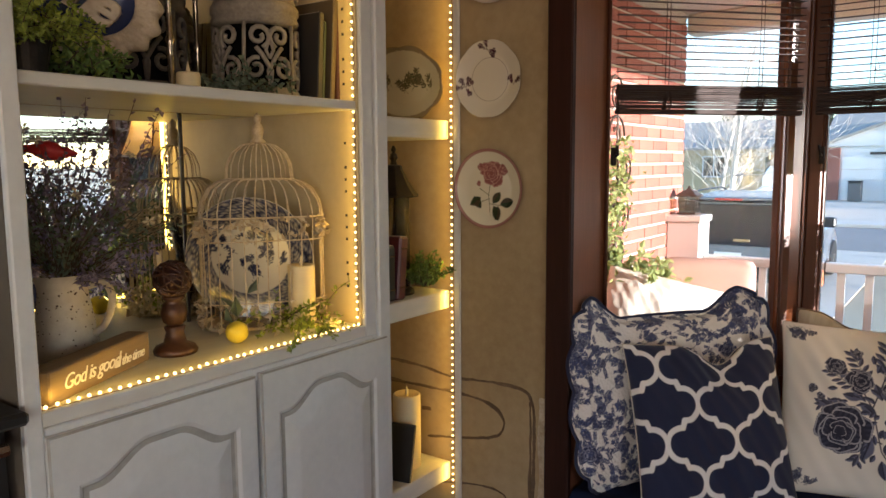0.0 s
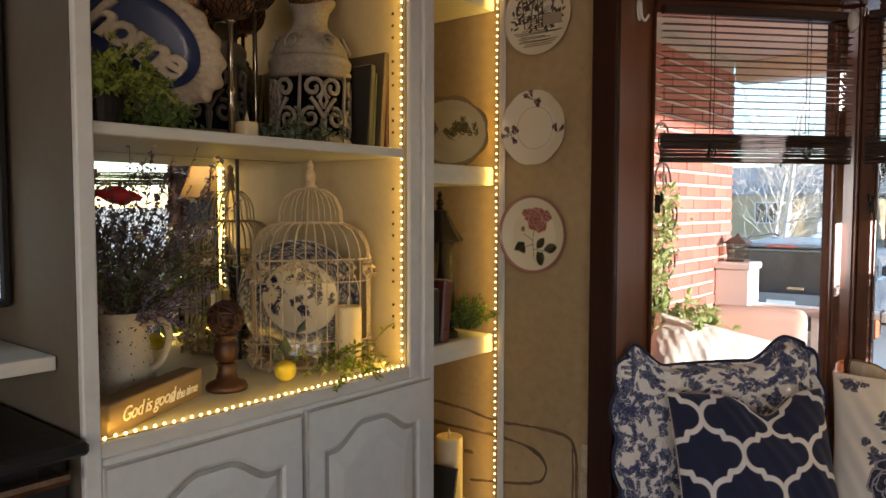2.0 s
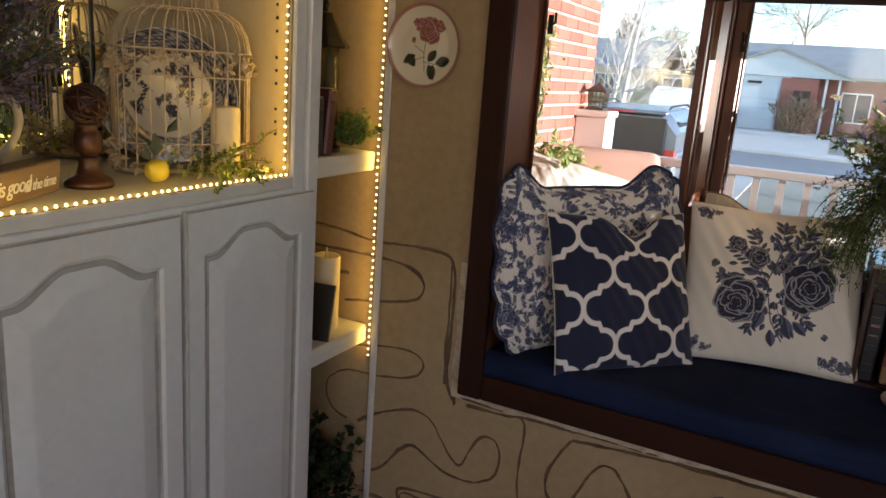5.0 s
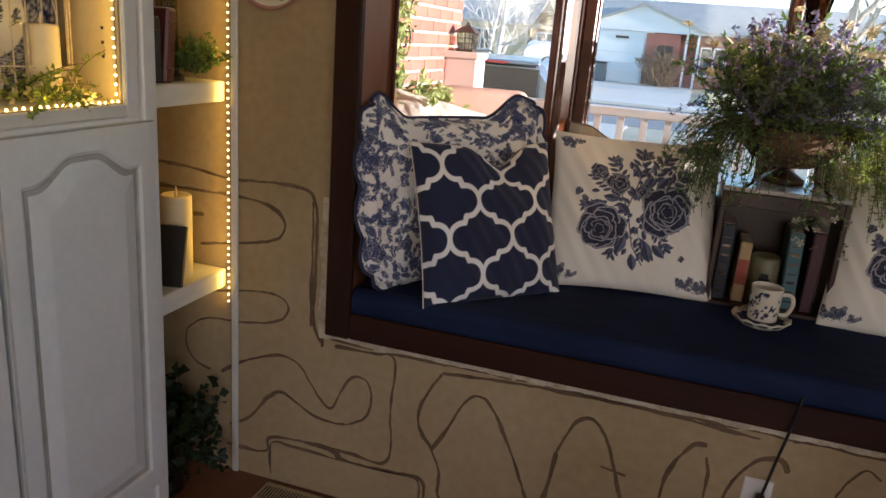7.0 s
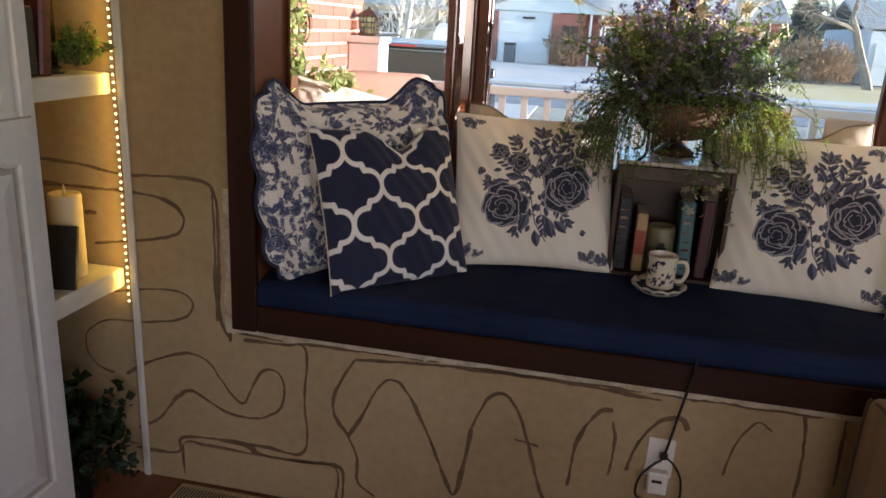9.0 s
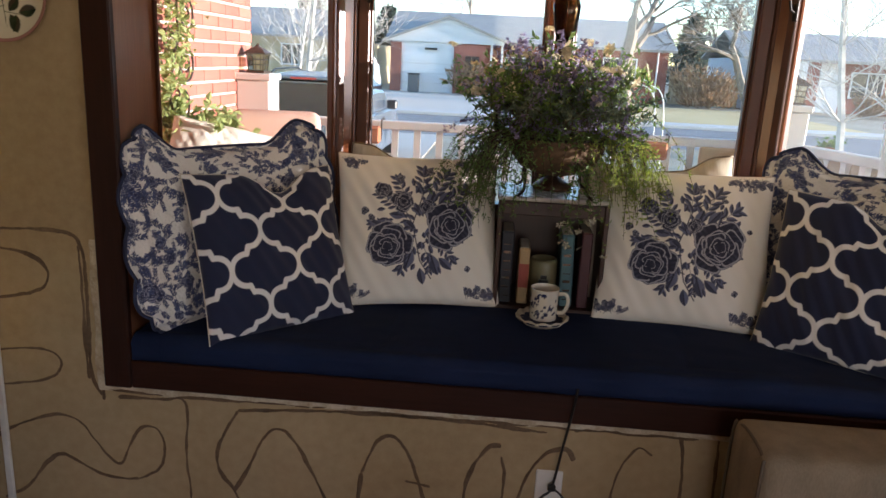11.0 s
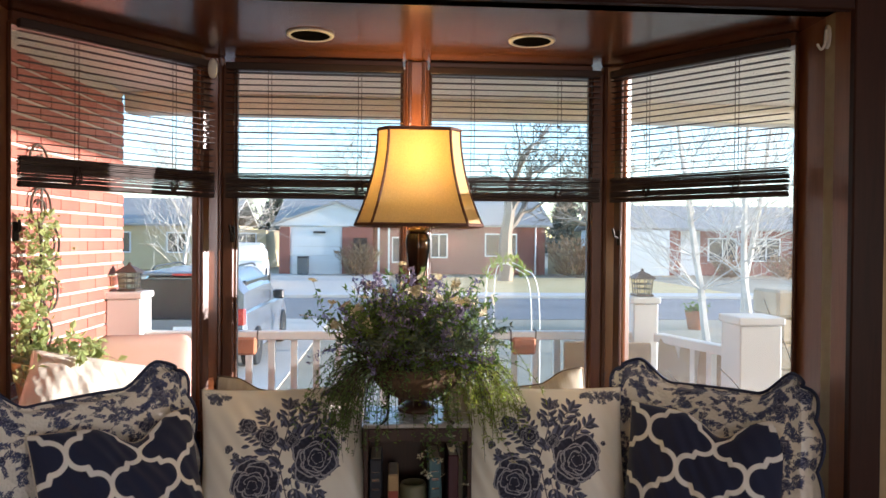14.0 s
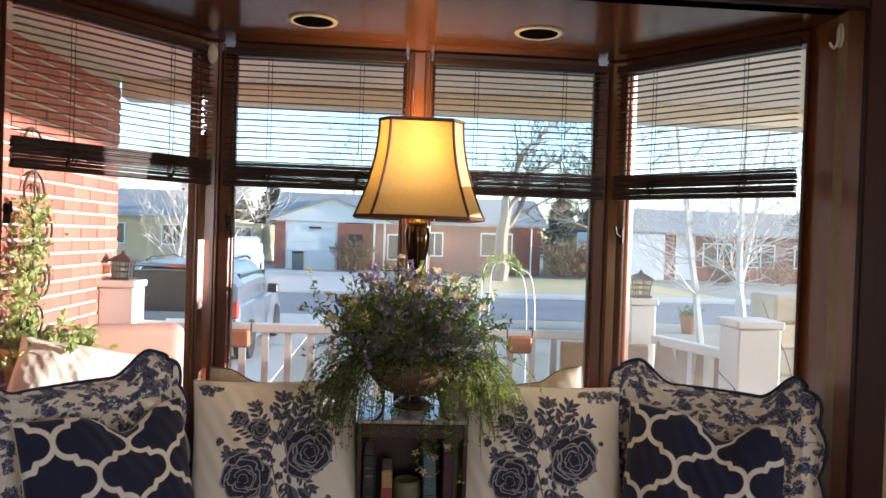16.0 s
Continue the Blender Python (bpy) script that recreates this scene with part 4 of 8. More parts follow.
WAX = surface("ivory_wax", (0.62, 0.50, 0.28), (0.72, 0.61, 0.38), 0.5, big=6, small=40, bump=0.08)
RED = surface("cardinal_red", (0.30, 0.008, 0.010), (0.5, 0.02, 0.02), 0.6, small=90)
LEMON = surface("lemon_skin", (0.55, 0.42, 0.02), (0.68, 0.55, 0.05), 0.45, big=9, small=180, bump=0.4)
MERCURY = surface("amber_mercury_glass", (0.07, 0.028, 0.012), (0.42, 0.22, 0.09), 0.3, 0.7, big=28, small=80, bump=0.5)
CHROME = surface("tarnished_silver", (0.25, 0.2, 0.15), (0.5, 0.42, 0.33), 0.2, 0.95, big=20, small=90, bump=0.1)
SIGN_WOOD = wood("rustic_sign_wood", (0.12, 0.08, 0.045), (0.27, 0.19, 0.115), 0.7, "x", bump=0.3)
LETTER = surface("white_lettering", (0.7, 0.66, 0.58), (0.8, 0.76, 0.68), 0.7, bump=0.05)
BLUE_OVAL = surface("deep_blue_enamel", (0.012, 0.025, 0.075), (0.025, 0.045, 0.13), 0.3, big=9, small=60)
CARVED = surface("antique_cream_frame", (0.36, 0.28, 0.18), (0.62, 0.53, 0.40), 0.7, big=16, small=120, bump=0.5)


def lettering(name, text, size, depth, material, parent, m, shear=0.0, space=1.0, label="", weight=0.0):
    cu = bpy.data.curves.new(name, "FONT")
    cu.body, cu.size, cu.extrude, cu.shear, cu.space_character, cu.bevel_depth = text, size, depth, shear, space, max(weight, depth * 0.4)
    cu.align_x, cu.align_y, cu.resolution_u = "CENTER", "CENTER", 3
    tmp = bpy.data.objects.new("tmp", cu)
    me = bpy.data.meshes.new_from_object(tmp)
    bpy.data.objects.remove(tmp)
    me.name = name
    me.materials.clear()
    me.materials.append(material)
    ob = new(name, me)
    ob.parent, ob.matrix_basis = parent, m
    return tagged(ob, label)


def plate_mesh(r, material, painter=None, seed=0, rings=46, sides=120, wavy=0.0, squeeze=1.0):
    """A dish standing in x, z, facing -y; its print is drawn in metres from the middle."""
    verts, faces, us, vs = [], [], [], []
    prof = [(k / rings) for k in range(rings + 1)]
    for q in prof:
        for k in range(sides):
            a = 2 * math.pi * k / sides
            rr = r * q * (1 + wavy * q ** 4 * abs(math.sin(4 * a)))
            y = -0.016 * max(0, (q - 0.62) / 0.38) ** 1.3
            verts.append((rr * math.cos(a), y, rr * math.sin(a) * squeeze))
    n = len(verts)
    verts += [(x * 0.985, y + 0.006, z * 0.985) for x, y, z in verts]
    for i in range(rings):
        for k in range(sides):
            a, b, c, d = i * sides + k, i * sides + (k + 1) % sides, (i + 1) * sides + (k + 1) % sides, (i + 1) * sides + k
            faces += [(a, b, c, d), (n + d, n + c, n + b, n + a)]
    for k in range(sides):
        a, b = rings * sides + k, rings * sides + (k + 1) % sides
        faces.append((a, b, n + b, n + a))
    me = bpy.data.meshes.new("dish")
    me.from_pydata(verts, [], faces)
    me.materials.append(material)
    U, V = np.array([v[0] for v in verts]), np.array([v[2] for v in verts])
    P, T = np.zeros_like(U), np.zeros_like(U)
    if painter:
        painter(P, T, U, V, random.Random(seed))
    attr(me, "print", P)
    attr(me, "tone", T)
    me.polygons.foreach_set("use_smooth", [True] * len(me.polygons))
    return me


def china(name, ground, ink, ink2):
    m = printed(name, ground, ink, ink2, rough=0.2, weave=60)
    m.node_tree.nodes["Principled BSDF"].inputs["Sheen Weight"].default_value = 0
    m.node_tree.nodes["Principled BSDF"].inputs["Coat Weight"].default_value = 0.4
    return m


BLUEWHITE = china("blue_transfer_china", (0.62, 0.58, 0.48), (0.006, 0.010, 0.040), (0.03, 0.04, 0.10))
ROSECHINA = china("rose_plate_china", (0.66, 0.60, 0.44), (0.012, 0.035, 0.016), (0.36, 0.075, 0.085))
SCENECHINA = china("sepia_scene_china", (0.60, 0.54, 0.42), (0.03, 0.022, 0.016), (0.15, 0.10, 0.07))
MAUVECHINA = china("mauve_sprig_china", (0.64, 0.58, 0.46), (0.05, 0.02, 0.025), (0.14, 0.05, 0.07))

# ---- lower shelf ----
# birdcage
ca, cb = Vector((-1.685, 1.475)), Vector((-1.515, 1.742))
cage_w, cage_d = (cb - ca).length, 0.21
turn = math.degrees(math.atan2(cb.y - ca.y, cb.x - ca.x))
cage = thing("birdcage", "cream wire birdcage with domed roof and little figure on top", "birdcage", pose(ca.x, ca.y, COUNTER, 0, 0, turn))


def cage_outline(t, s=1.0):
    """The cage's rounded square plan, t from 0 to 1."""
    c, h, k = Vector((cage_w / 2, cage_d / 2)), Vector((cage_w / 2, cage_d / 2)), 4
    a = 2 * math.pi * t
    u = Vector((math.cos(a), math.sin(a)))
    f = (abs(u.x) ** k + abs(u.y) ** k) ** (-1 / k)
    return c + Vector((u.x * f * h.x, u.y * f * h.y)) * s


for z, r in ((0.012, 0.0028), (0.075, 0.002), (0.235, 0.002), (0.295, 0.003)):
    part("hoop", tube([(*cage_outline(k / 48), z) for k in range(48)], r, 5, closed=True), CAGE, cage)
part("hoop", tube([(*cage_outline(k / 32, 0.55), 0.392) for k in range(32)], 0.003, 5, closed=True), CAGE, cage)
bars = 36
for k in range(bars):
    t = k / bars
    pts = [(*cage_outline(t), 0.012), (*cage_outline(t), 0.295)]
    for s, z in ((1.0, 0.31), (0.96, 0.338), (0.86, 0.368), (0.70, 0.386), (0.55, 0.392)):
        pts.append((*cage_outline(t, s), z))
    part("bar", tube(pts, 0.0021, 4), CAGE, cage)
    if k % 2 == 0:
        part("dome_bar", tube([(*cage_outline(t, s), z) for s, z in ((0.55, 0.392), (0.53, 0.43), (0.44, 0.462), (0.28, 0.482), (0.06, 0.490))], 0.0017, 4), CAGE, cage)
cx, cy = cage_outline(0, 0)
part("figure", lathe([(0.018, 0.486), (0.02, 0.492), (0.012, 0.50), (0.016, 0.52), (0.012, 0.535), (0.007, 0.54), (0.010, 0.548), (0.009, 0.558), (0.002, 0.566)], 14, m=Matrix.Translation((cx, cy, 0))), CAGE, cage, "small cream cast figure", smooth=True)
part("floor_tray", slab([tuple(cage_outline(k / 32, 0.99)) for k in range(32)], 0.004, 0.010), CAGE, cage)
rnd = random.Random(4)
spots = []
for z0, z1, n in ((0.238, 0.292, 240), (0.014, 0.072, 170)):
    for k in range(n):
        t = rnd.random()
        spots.append(((*cage_outline(t, 1.01), rnd.uniform(z0, z1)), (*(cage_outline(t) - cage_outline(t, 0)), rnd.uniform(-0.1, 0.1))))
leaves_of("cast_leaves", spots, 0.022, CAGE, cage, 5, 0.8, "cream cast leaf and rabbit frieze", kind="stuff")


def blue_plate(P, T, U, V, rnd):
    R = np.hypot(U, V)
    A = np.arctan2(V, U)
    band = ((R > 0.108) & (R < 0.172)) * 1.0
    P[:] = band * np.clip(0.82 + 0.55 * np.sin(A * 34 + 9 * np.sin(R * 90)) * np.sin(R * 260 + 3 * np.sin(A * 9)), 0.15, 1)
    T[:] = 0.5 + 0.5 * np.sin(A * 21 + R * 150)
    for k in range(26):
        a, q = rnd.uniform(0, 6.28), rnd.uniform(0.01, 0.085)
        sprig(P, T, U, V, q * math.cos(a), q * math.sin(a) - 0.01, rnd.uniform(0.3, 2.8), rnd.uniform(0.025, 0.045), rnd, rnd.choice((0, 0.008, 0.012)))


pl = thing("display_plate", "blue and white transfer china plate standing behind the cage", "plate", pose(-1.735, 1.665, COUNTER + 0.178, 9, 0, 40))
ob = new("dish", plate_mesh(0.172, BLUEWHITE, blue_plate, 3))
ob.parent = pl


def candle(x, y, z, r, h, label, parent_name="candle"):
    c = thing(parent_name, label, "candle", pose(x, y, z), "flameless candles")
    part("wax", lathe([(r * 0.96, 0), (r, 0.004), (r, h - 0.01), (r * 0.97, h - 0.002), (r * 0.9, h + 0.001), (r * 0.82, h - 0.004), (r * 0.2, h - 0.008), (0.001, h - 0.008)], 28), WAX, c, smooth=True)
    part("wick", lathe([(0.004, h - 0.008), (0.005, h + 0.005), (0.003, h + 0.016), (0.0005, h + 0.026)], 8), WAX, c, smooth=True)
    return c


candle(-1.575, 1.700, COUNTER + 0.011, 0.036, 0.155, "ivory pillar candle inside the birdcage")
candle(-1.60, 1.395, 1.804, 0.027, 0.045, "short ivory flameless candle on the shelf")
# lemon and greenery at the cage's foot
solid("lemon", lathe([(0.002, -0.034), (0.008, -0.030), (0.020, -0.02), (0.027, -0.004), (0.027, 0.006), (0.020, 0.020), (0.008, 0.030), (0.003, 0.036)], 20), LEMON, "yellow artificial lemon lying on the counter", "lemon", pose(-1.565, 1.475, COUNTER + 0.027, 65, 20, 10), smooth=True)
sw = thing("greenery_garland", "trailing yellow-green artificial foliage with cream flowers and lemon leaves", "artificial plant", pose(-1.60, 1.60, COUNTER))
tips = plant_parts(sw, 21, (0.05, 0.04, 0.01), 0.05, 26, 0.17, 0.16, 0.016, LIME, STEM, 0.5, 22, 0.1, 0.5)
blossoms(sw, [((0.06 + 0.02 * k, -0.02 + 0.03 * k, 0.02), (1, -1, 1)) for k in range(5)], 0.024, CREAMFL, 3, "cream fabric flowers", 6)
leaves_of("large_leaf", [((-0.02, -0.08, 0.05), (0, -0.2, 1)), ((-0.03, -0.05, 0.07), (0, 0, 1)), ((-0.01, -0.10, 0.04), (0.2, -0.6, 0.8)), ((-0.04, -0.03, 0.10), (0, .1, 1))], 0.085, SAGE, sw, 8, 0.5)
# turned finial with a woven ball
fi = thing("candle_holder", "dark bronze turned candle holder with woven ball on top", "candle holder", pose(-1.61, 1.335, COUNTER))
part("base", lathe([(0.048, 0), (0.050, 0.008), (0.044, 0.018), (0.026, 0.026), (0.020, 0.05), (0.024, 0.062), (0.016, 0.066)], 28), BRONZE, fi, smooth=True)
bm = lathe([(0.016, 0.066), (0.024, 0.074), (0.028, 0.095), (0.023, 0.115), (0.017, 0.122), (0.026, 0.128), (0.024, 0.134)], 28)
for v in bm.verts:
    if 0.07 < v.co.z < 0.12:
        v.co.xy *= 1 + 0.06 * math.cos(14 * math.atan2(v.co.y, v.co.x))
part("stem", bm, BRONZE, fi, smooth=True)
rnd = random.Random(6)
ball = part("ball_core", lathe([(0.001, 0.135), (0.024, 0.145), (0.034, 0.172), (0.024, 0.199), (0.001, 0.209)], 16), BRONZE, fi, smooth=True)
for k in range(16):
    ax = Vector([rnd.gauss(0, 1) for _ in range(3)]).normalized()
    u = ax.orthogonal().normalized()
    v = ax.cross(u)
    part("vine_strand", tube([Vector((0, 0, 0.172)) + 0.042 * (u * math.cos(a * .3927) + v * math.sin(a * .3927)) for a in range(16)], 0.0028, 5, closed=True), BRONZE, ball, smooth=True)
# speckled pitcher with lavender
ju = thing("pitcher_vase", "worn cream enamel pitcher filled with lavender sprigs and greenery", "vase", pose(-1.71, 1.135, COUNTER))
part("body", lathe([(0.066, 0), (0.071, 0.006), (0.069, 0.03), (0.060, 0.10), (0.050, 0.155), (0.050, 0.175), (0.058, 0.20), (0.055, 0.201), (0.046, 0.176), (0.04, 0.1)], 36), ENAMEL, ju, smooth=True)
part("handle", tube(curve_points([(0.045, 0.032, 0.175), (0.075, 0.055, 0.18), (0.085, 0.062, 0.14), (0.07, 0.05, 0.09), (0.05, 0.035, 0.07)], 6), 0.008, 8), ENAMEL, ju, smooth=True)
bm, rnd = bmesh.new(), random.Random(9)
for k in range(210):
    a, z = rnd.uniform(0, 6.28), 0.015 + 0.155 * rnd.random() ** 0.8
    r = 0.0705 - 0.13 * z + 0.001
    bmesh.ops.create_icosphere(bm, subdivisions=1, radius=rnd.uniform(0.001, 0.0028), matrix=Matrix.Translation((r * math.cos(a), r * math.sin(a), z)))
part("chips", bm, BRONZE, ju, "dark chips in the enamel", kind="stuff")
tips = plant_parts(ju, 31, (0.0, 0.0, 0.18), 0.02, 60, 0.26, 0.05, 0.020, SAGE, STEM, 0.9, 16, 0.1, 0.4, lean=(0.12, 0.15, 0), low=(-0.14, -0.165, 0))
tips += plant_parts(ju, 32, (0.0, 0.0, 0.18), 0.02, 56, 0.41, 0.02, 0.013, DUSTY, STEM, 1.3, 30, 0.35, 0.6, lean=(0.10, 0.13, 0), low=(-0.14, -0.165, 0))
plant_parts(ju, 33, (0.02, 0.02, 0.18), 0.03, 44, 0.21, 0.09, 0.012, LAVENDER, STEM, 0.5, 30, 0.2, 0.6, lean=(0.2, 0.2, 0), low=(-0.14, -0.165, 0))
blossoms(ju, tips[::9], 0.014, CREAMFL, 12, "small cream flowers")
bird = solid("cardinal_ornament", lathe([(0.001, -0.060), (0.008, -0.05), (0.009, -0.03), (0.018, -0.012), (0.021, 0.006), (0.017, 0.022), (0.012, 0.03), (0.012, 0.04), (0.006, 0.052), (0.001, 0.062)], 14), RED, "red feathered cardinal ornament among the sprigs", "bird ornament", pose(-1.70, 1.115, COUNTER + 0.463, 8, 96, 55), smooth=True)
# frames leaning in the corner
for k, (dx, tone) in enumerate(((0.0, WALNUT), (0.03, SIGN_WOOD))):
    fr = thing("picture_frame", "narrow wooden picture frame leaning in the shelf corner", "picture frame", pose(-1.76 + 0.12 * k, 0.972 + 0.016 * k, COUNTER + 0.002, 5, 0, 3), "leaning frames")
    part("moulding", box(-0.09, 0.09, -0.006, 0.006, 0, 0.24 - 0.05 * k, 0.002), tone, fr)
    part("glass", box(-0.075, 0.075, -0.008, -0.0065, 0.015, 0.225 - 0.05 * k), BLUE_OVAL, fr)
# wooden block sign
p0, p1 = Vector((-1.442, 0.968, 0)), Vector((-1.592, 1.262, 0))
sg = thing("word_sign", "brown wooden block sign with white handwritten words", "sign", Matrix.Translation((-1.455, 0.972, COUNTER)) @ Matrix.Rotation(math.atan2(0.294, -0.15) , 4, "Z"))
L = (p1 - p0).length
part("block", box(0, L, 0.0, 0.052, 0, 0.064, 0.003), SIGN_WOOD, sg)
face = Matrix.Translation((0, -0.0012, 0)) @ Matrix.Rotation(radians(90), 4, "X")
lettering("script", "God is good", 0.040, 0.0006, LETTER, sg, face @ Matrix.Translation((0.125, 0.032, 0)), 0.35, 0.9)
lettering("script", "all the time", 0.030, 0.0006, LETTER, sg, face @ Matrix.Translation((0.250, 0.026, 0)), 0.35, 0.85)

# ---- upper shelf ----
SH = 1.804


def scroll(cx, cz, r, a0, turns, flip, n=14):
    """A flat spiral in the plan of a drum's skin."""
    out = []
    for k in range(n + 1):
        t = k / n
        a = a0 + flip * turns * 2 * math.pi * t
        q = r * (1 - 0.72 * t)
        out.append((cx + q * math.cos(a), cz + q * math.sin(a)))
    return out


def pierced_urn(x, y, z, s, material, label, pitcher):
    u = thing("carved_urn", label, "urn", pose(x, y, z, 0, 0, 50))
    r = 0.108 * s
    part("foot", lathe([(r * 1.06, 0), (r * 1.08, 0.01 * s), (r * 1.02, 0.022 * s), (r * 0.98, 0.03 * s), (r * 0.9, 0.03 * s)], 36), material, u, smooth=True)
    # solid black core: the shade inside the pierced drum is put into its colour
    part("inner_drum", lathe([(r * 0.80, 0.02 * s), (r * 0.80, 0.2 * s)], 28), MATT_BLACK, u, "black core in place of the dark hollow")
    for k in range(5):
        bm = bmesh.new()
        a0 = 2 * math.pi * k / 5

        def lay(pts, rad):
            tube([(r * math.cos(a0 + px / r), r * math.sin(a0 + px / r), pz) for px, pz in pts], rad, 5, bm)
        w, f = 0.062 * s, 1
        lay(scroll(-0.028 * s, 0.155 * s, 0.030 * s, -1.2, 1.3, 1), 0.0065 * s)
        lay(scroll(0.028 * s, 0.155 * s, 0.030 * s, 4.3, 1.3, -1), 0.0065 * s)
        lay(scroll(-0.036 * s, 0.075 * s, 0.028 * s, 1.2, 1.2, 1), 0.006 * s)
        lay(scroll(0.036 * s, 0.075 * s, 0.028 * s, 1.9, 1.2, -1), 0.006 * s)
        lay([(0, 0.03 * s), (0.004 * s, 0.07 * s), (-0.02 * s, 0.11 * s), (-0.035 * s, 0.128 * s)], 0.006 * s)
        lay([(0, 0.03 * s), (-0.004 * s, 0.07 * s), (0.02 * s, 0.11 * s), (0.035 * s, 0.128 * s)], 0.006 * s)
        lay([(0, 0.10 * s), (0.010 * s, 0.12 * s), (0, 0.142 * s), (-0.010 * s, 0.12 * s), (0, 0.10 * s)], 0.005 * s)
        lay([(-w, 0.03 * s), (-w * 1.05, 0.10 * s), (-w, 0.19 * s)], 0.005 * s)
        part("scrollwork", bm, material, u, smooth=True)
    part("collar", lathe([(r * 0.95, 0.188 * s), (r * 1.03, 0.192 * s), (r * 1.06, 0.203 * s), (r * 1.0, 0.213 * s), (r * 1.06, 0.222 * s), (r * 1.06, 0.236 * s), (r * 0.98, 0.246 * s), (r * 0.8, 0.246 * s)], 36), material, u, smooth=True)
    if pitcher:
        bm = lathe([(r * 0.98, 0.246 * s), (r * 0.93, 0.27 * s), (r * 0.72, 0.305 * s), (r * 0.50, 0.325 * s), (r * 0.44, 0.345 * s), (r * 0.50, 0.372 * s), (r * 0.66, 0.392 * s), (r * 0.60, 0.39 * s), (r * 0.4, 0.36 * s)], 36)
        for v in bm.verts:
            if v.co.z > 0.36 * s:
                v.co.z += 0.012 * s * math.cos(2 * math.atan2(v.co.y, v.co.x) + 0.6)
        part("neck", bm, material, u, smooth=True)
        for k in range(6):
            bm = bmesh.new()
            a0 = 2 * math.pi * k / 6
            tube([((r * 1.07 - 0.52 * (pz - 0.25 * s)) * math.cos(a0 + px / r), (r * 1.07 - 0.52 * (pz - 0.25 * s)) * math.sin(a0 + px / r), pz) for px, pz in scroll(0, 0.280 * s, 0.028 * s, 0.4, 1.3, 1)], 0.005 * s, 5, bm)
            part("neck_scroll", bm, material, u, smooth=True)
    return u


pierced_urn(-1.66, 1.645, SH, 0.97, STONE, "pierced stone-washed urn with scrollwork and pitcher neck", True)
pierced_urn(-1.765, 1.375, SH, 1.0, DARKSTONE, "dark pierced scrollwork urn in the shade", False)
# mercury glass goblets


def goblet(x, y, z, h, r):
    g = thing("goblet_holder", "tall amber mercury glass candle goblet with netted bowl", "candle holder", pose(x, y, z), "mercury glass goblets")
    part("foot", lathe([(0.045, 0), (0.046, 0.005), (0.02, 0.012), (0.008, 0.02), (0.007, h * 0.25), (0.012, h * 0.28), (0.007, h * 0.31), (0.006, h - 2.1 * r), (0.014, h - 2.05 * r), (0.01, h - 1.95 * r)], 20), CHROME, g, smooth=True)
    prof = [(0.012, h - 1.95 * r), (r * 0.55, h - 1.86 * r), (r * 0.88, h - 1.5 * r), (r, h - 1.1 * r), (r * 0.97, h - 0.6 * r), (r * 0.85, h - 0.15 * r), (r * 0.76, h), (r * 0.73, h), (r * 0.9, h - 0.6 * r), (r * 0.5, h - 1.7 * r)]
    part("bowl", lathe(prof, 32), MERCURY, g, smooth=True)
    bm = bmesh.new()

    def rad(z):
        for (r0, z0), (r1, z1) in zip(prof[:6], prof[1:7]):
            if z0 <= z <= z1:
                return r0 + (r1 - r0) * (z - z0) / (z1 - z0) + 0.001
        return r * 0.76
    for k in range(18):
        for s in (-1, 1):
            pts = []
            for j in range(15):
                z = h - 1.86 * r + 1.84 * r * j / 14
                a = 2 * math.pi * k / 18 + s * j * 0.105
                pts.append((rad(z) * math.cos(a), rad(z) * math.sin(a), z))
            tube(pts, 0.0017, 3, bm)
    part("wire_net", bm, IRON, g)


goblet(-1.62, 1.365, SH, 0.415, 0.066)
goblet(-1.74, 1.34, SH, 0.40, 0.060)
goblet(-1.715, 1.70, SH, 0.50, 0.066)
goblet(-1.775, 1.55, SH, 0.49, 0.060)
# books at the right end
for k, (w, h, d, col, lean) in enumerate(((0.030, 0.225, 0.16, (0.018, 0.016, 0.014), 8), (0.020, 0.205, 0.15, (0.015, 0.030, 0.020), 8), (0.028, 0.265, 0.17, (0.075, 0.055, 0.035), 10), (0.035, 0.262, 0.17, (0.055, 0.014, 0.012), 3))):
    b = thing("book", ("black", "dark green", "worn tan leather", "dark maroon")[k] + " hardback book leaning on the shelf", "book", pose(-1.60, 1.722 + 0.021 * k + (0.006 if k == 3 else 0), SH + 0.001, -lean * 0.5, 0, 0), "shelf books")
    tone = surface("book_cloth", tuple(0.7 * c for c in col), tuple(1.3 * c for c in col), 0.6, small=120, bump=0.2)
    part("cover", box(-d / 2, d / 2, 0, w * 0.62, 0, h, 0.003), tone, b)
    part("page_block", box(-d / 2 - 0.001, d / 2 - 0.006, 0.003, w * 0.62 - 0.003, 0.004, h + 0.0008), ENAMEL, b, "pale page edges")
# oval word plaque
hm = thing("oval_plaque", "blue oval plaque with carved cream scroll frame and raised letters", "plaque", pose(-1.635, 1.150, SH + 0.205, 12, 32, 58))
bm = bmesh.new()
rings = []
for q, y in ((0.70, 0.0), (0.74, -0.016), (0.80, -0.008), (0.85, -0.026), (0.95, -0.022), (1.0, 0.0), (0.96, 0.012), (0.70, 0.012)):
    rings.append([bm.verts.new((0.188 * q * (1 + 0.03 * (q > 0.8) * math.sin(18 * a)) * math.cos(a), y - 0.006 * math.sin(48 * a + 9 * q) * (q > 0.72), 0.130 * q * (1 + 0.03 * (q > 0.8) * math.sin(18 * a)) * math.sin(a))) for a in [2 * math.pi * k / 144 for k in range(144)]])
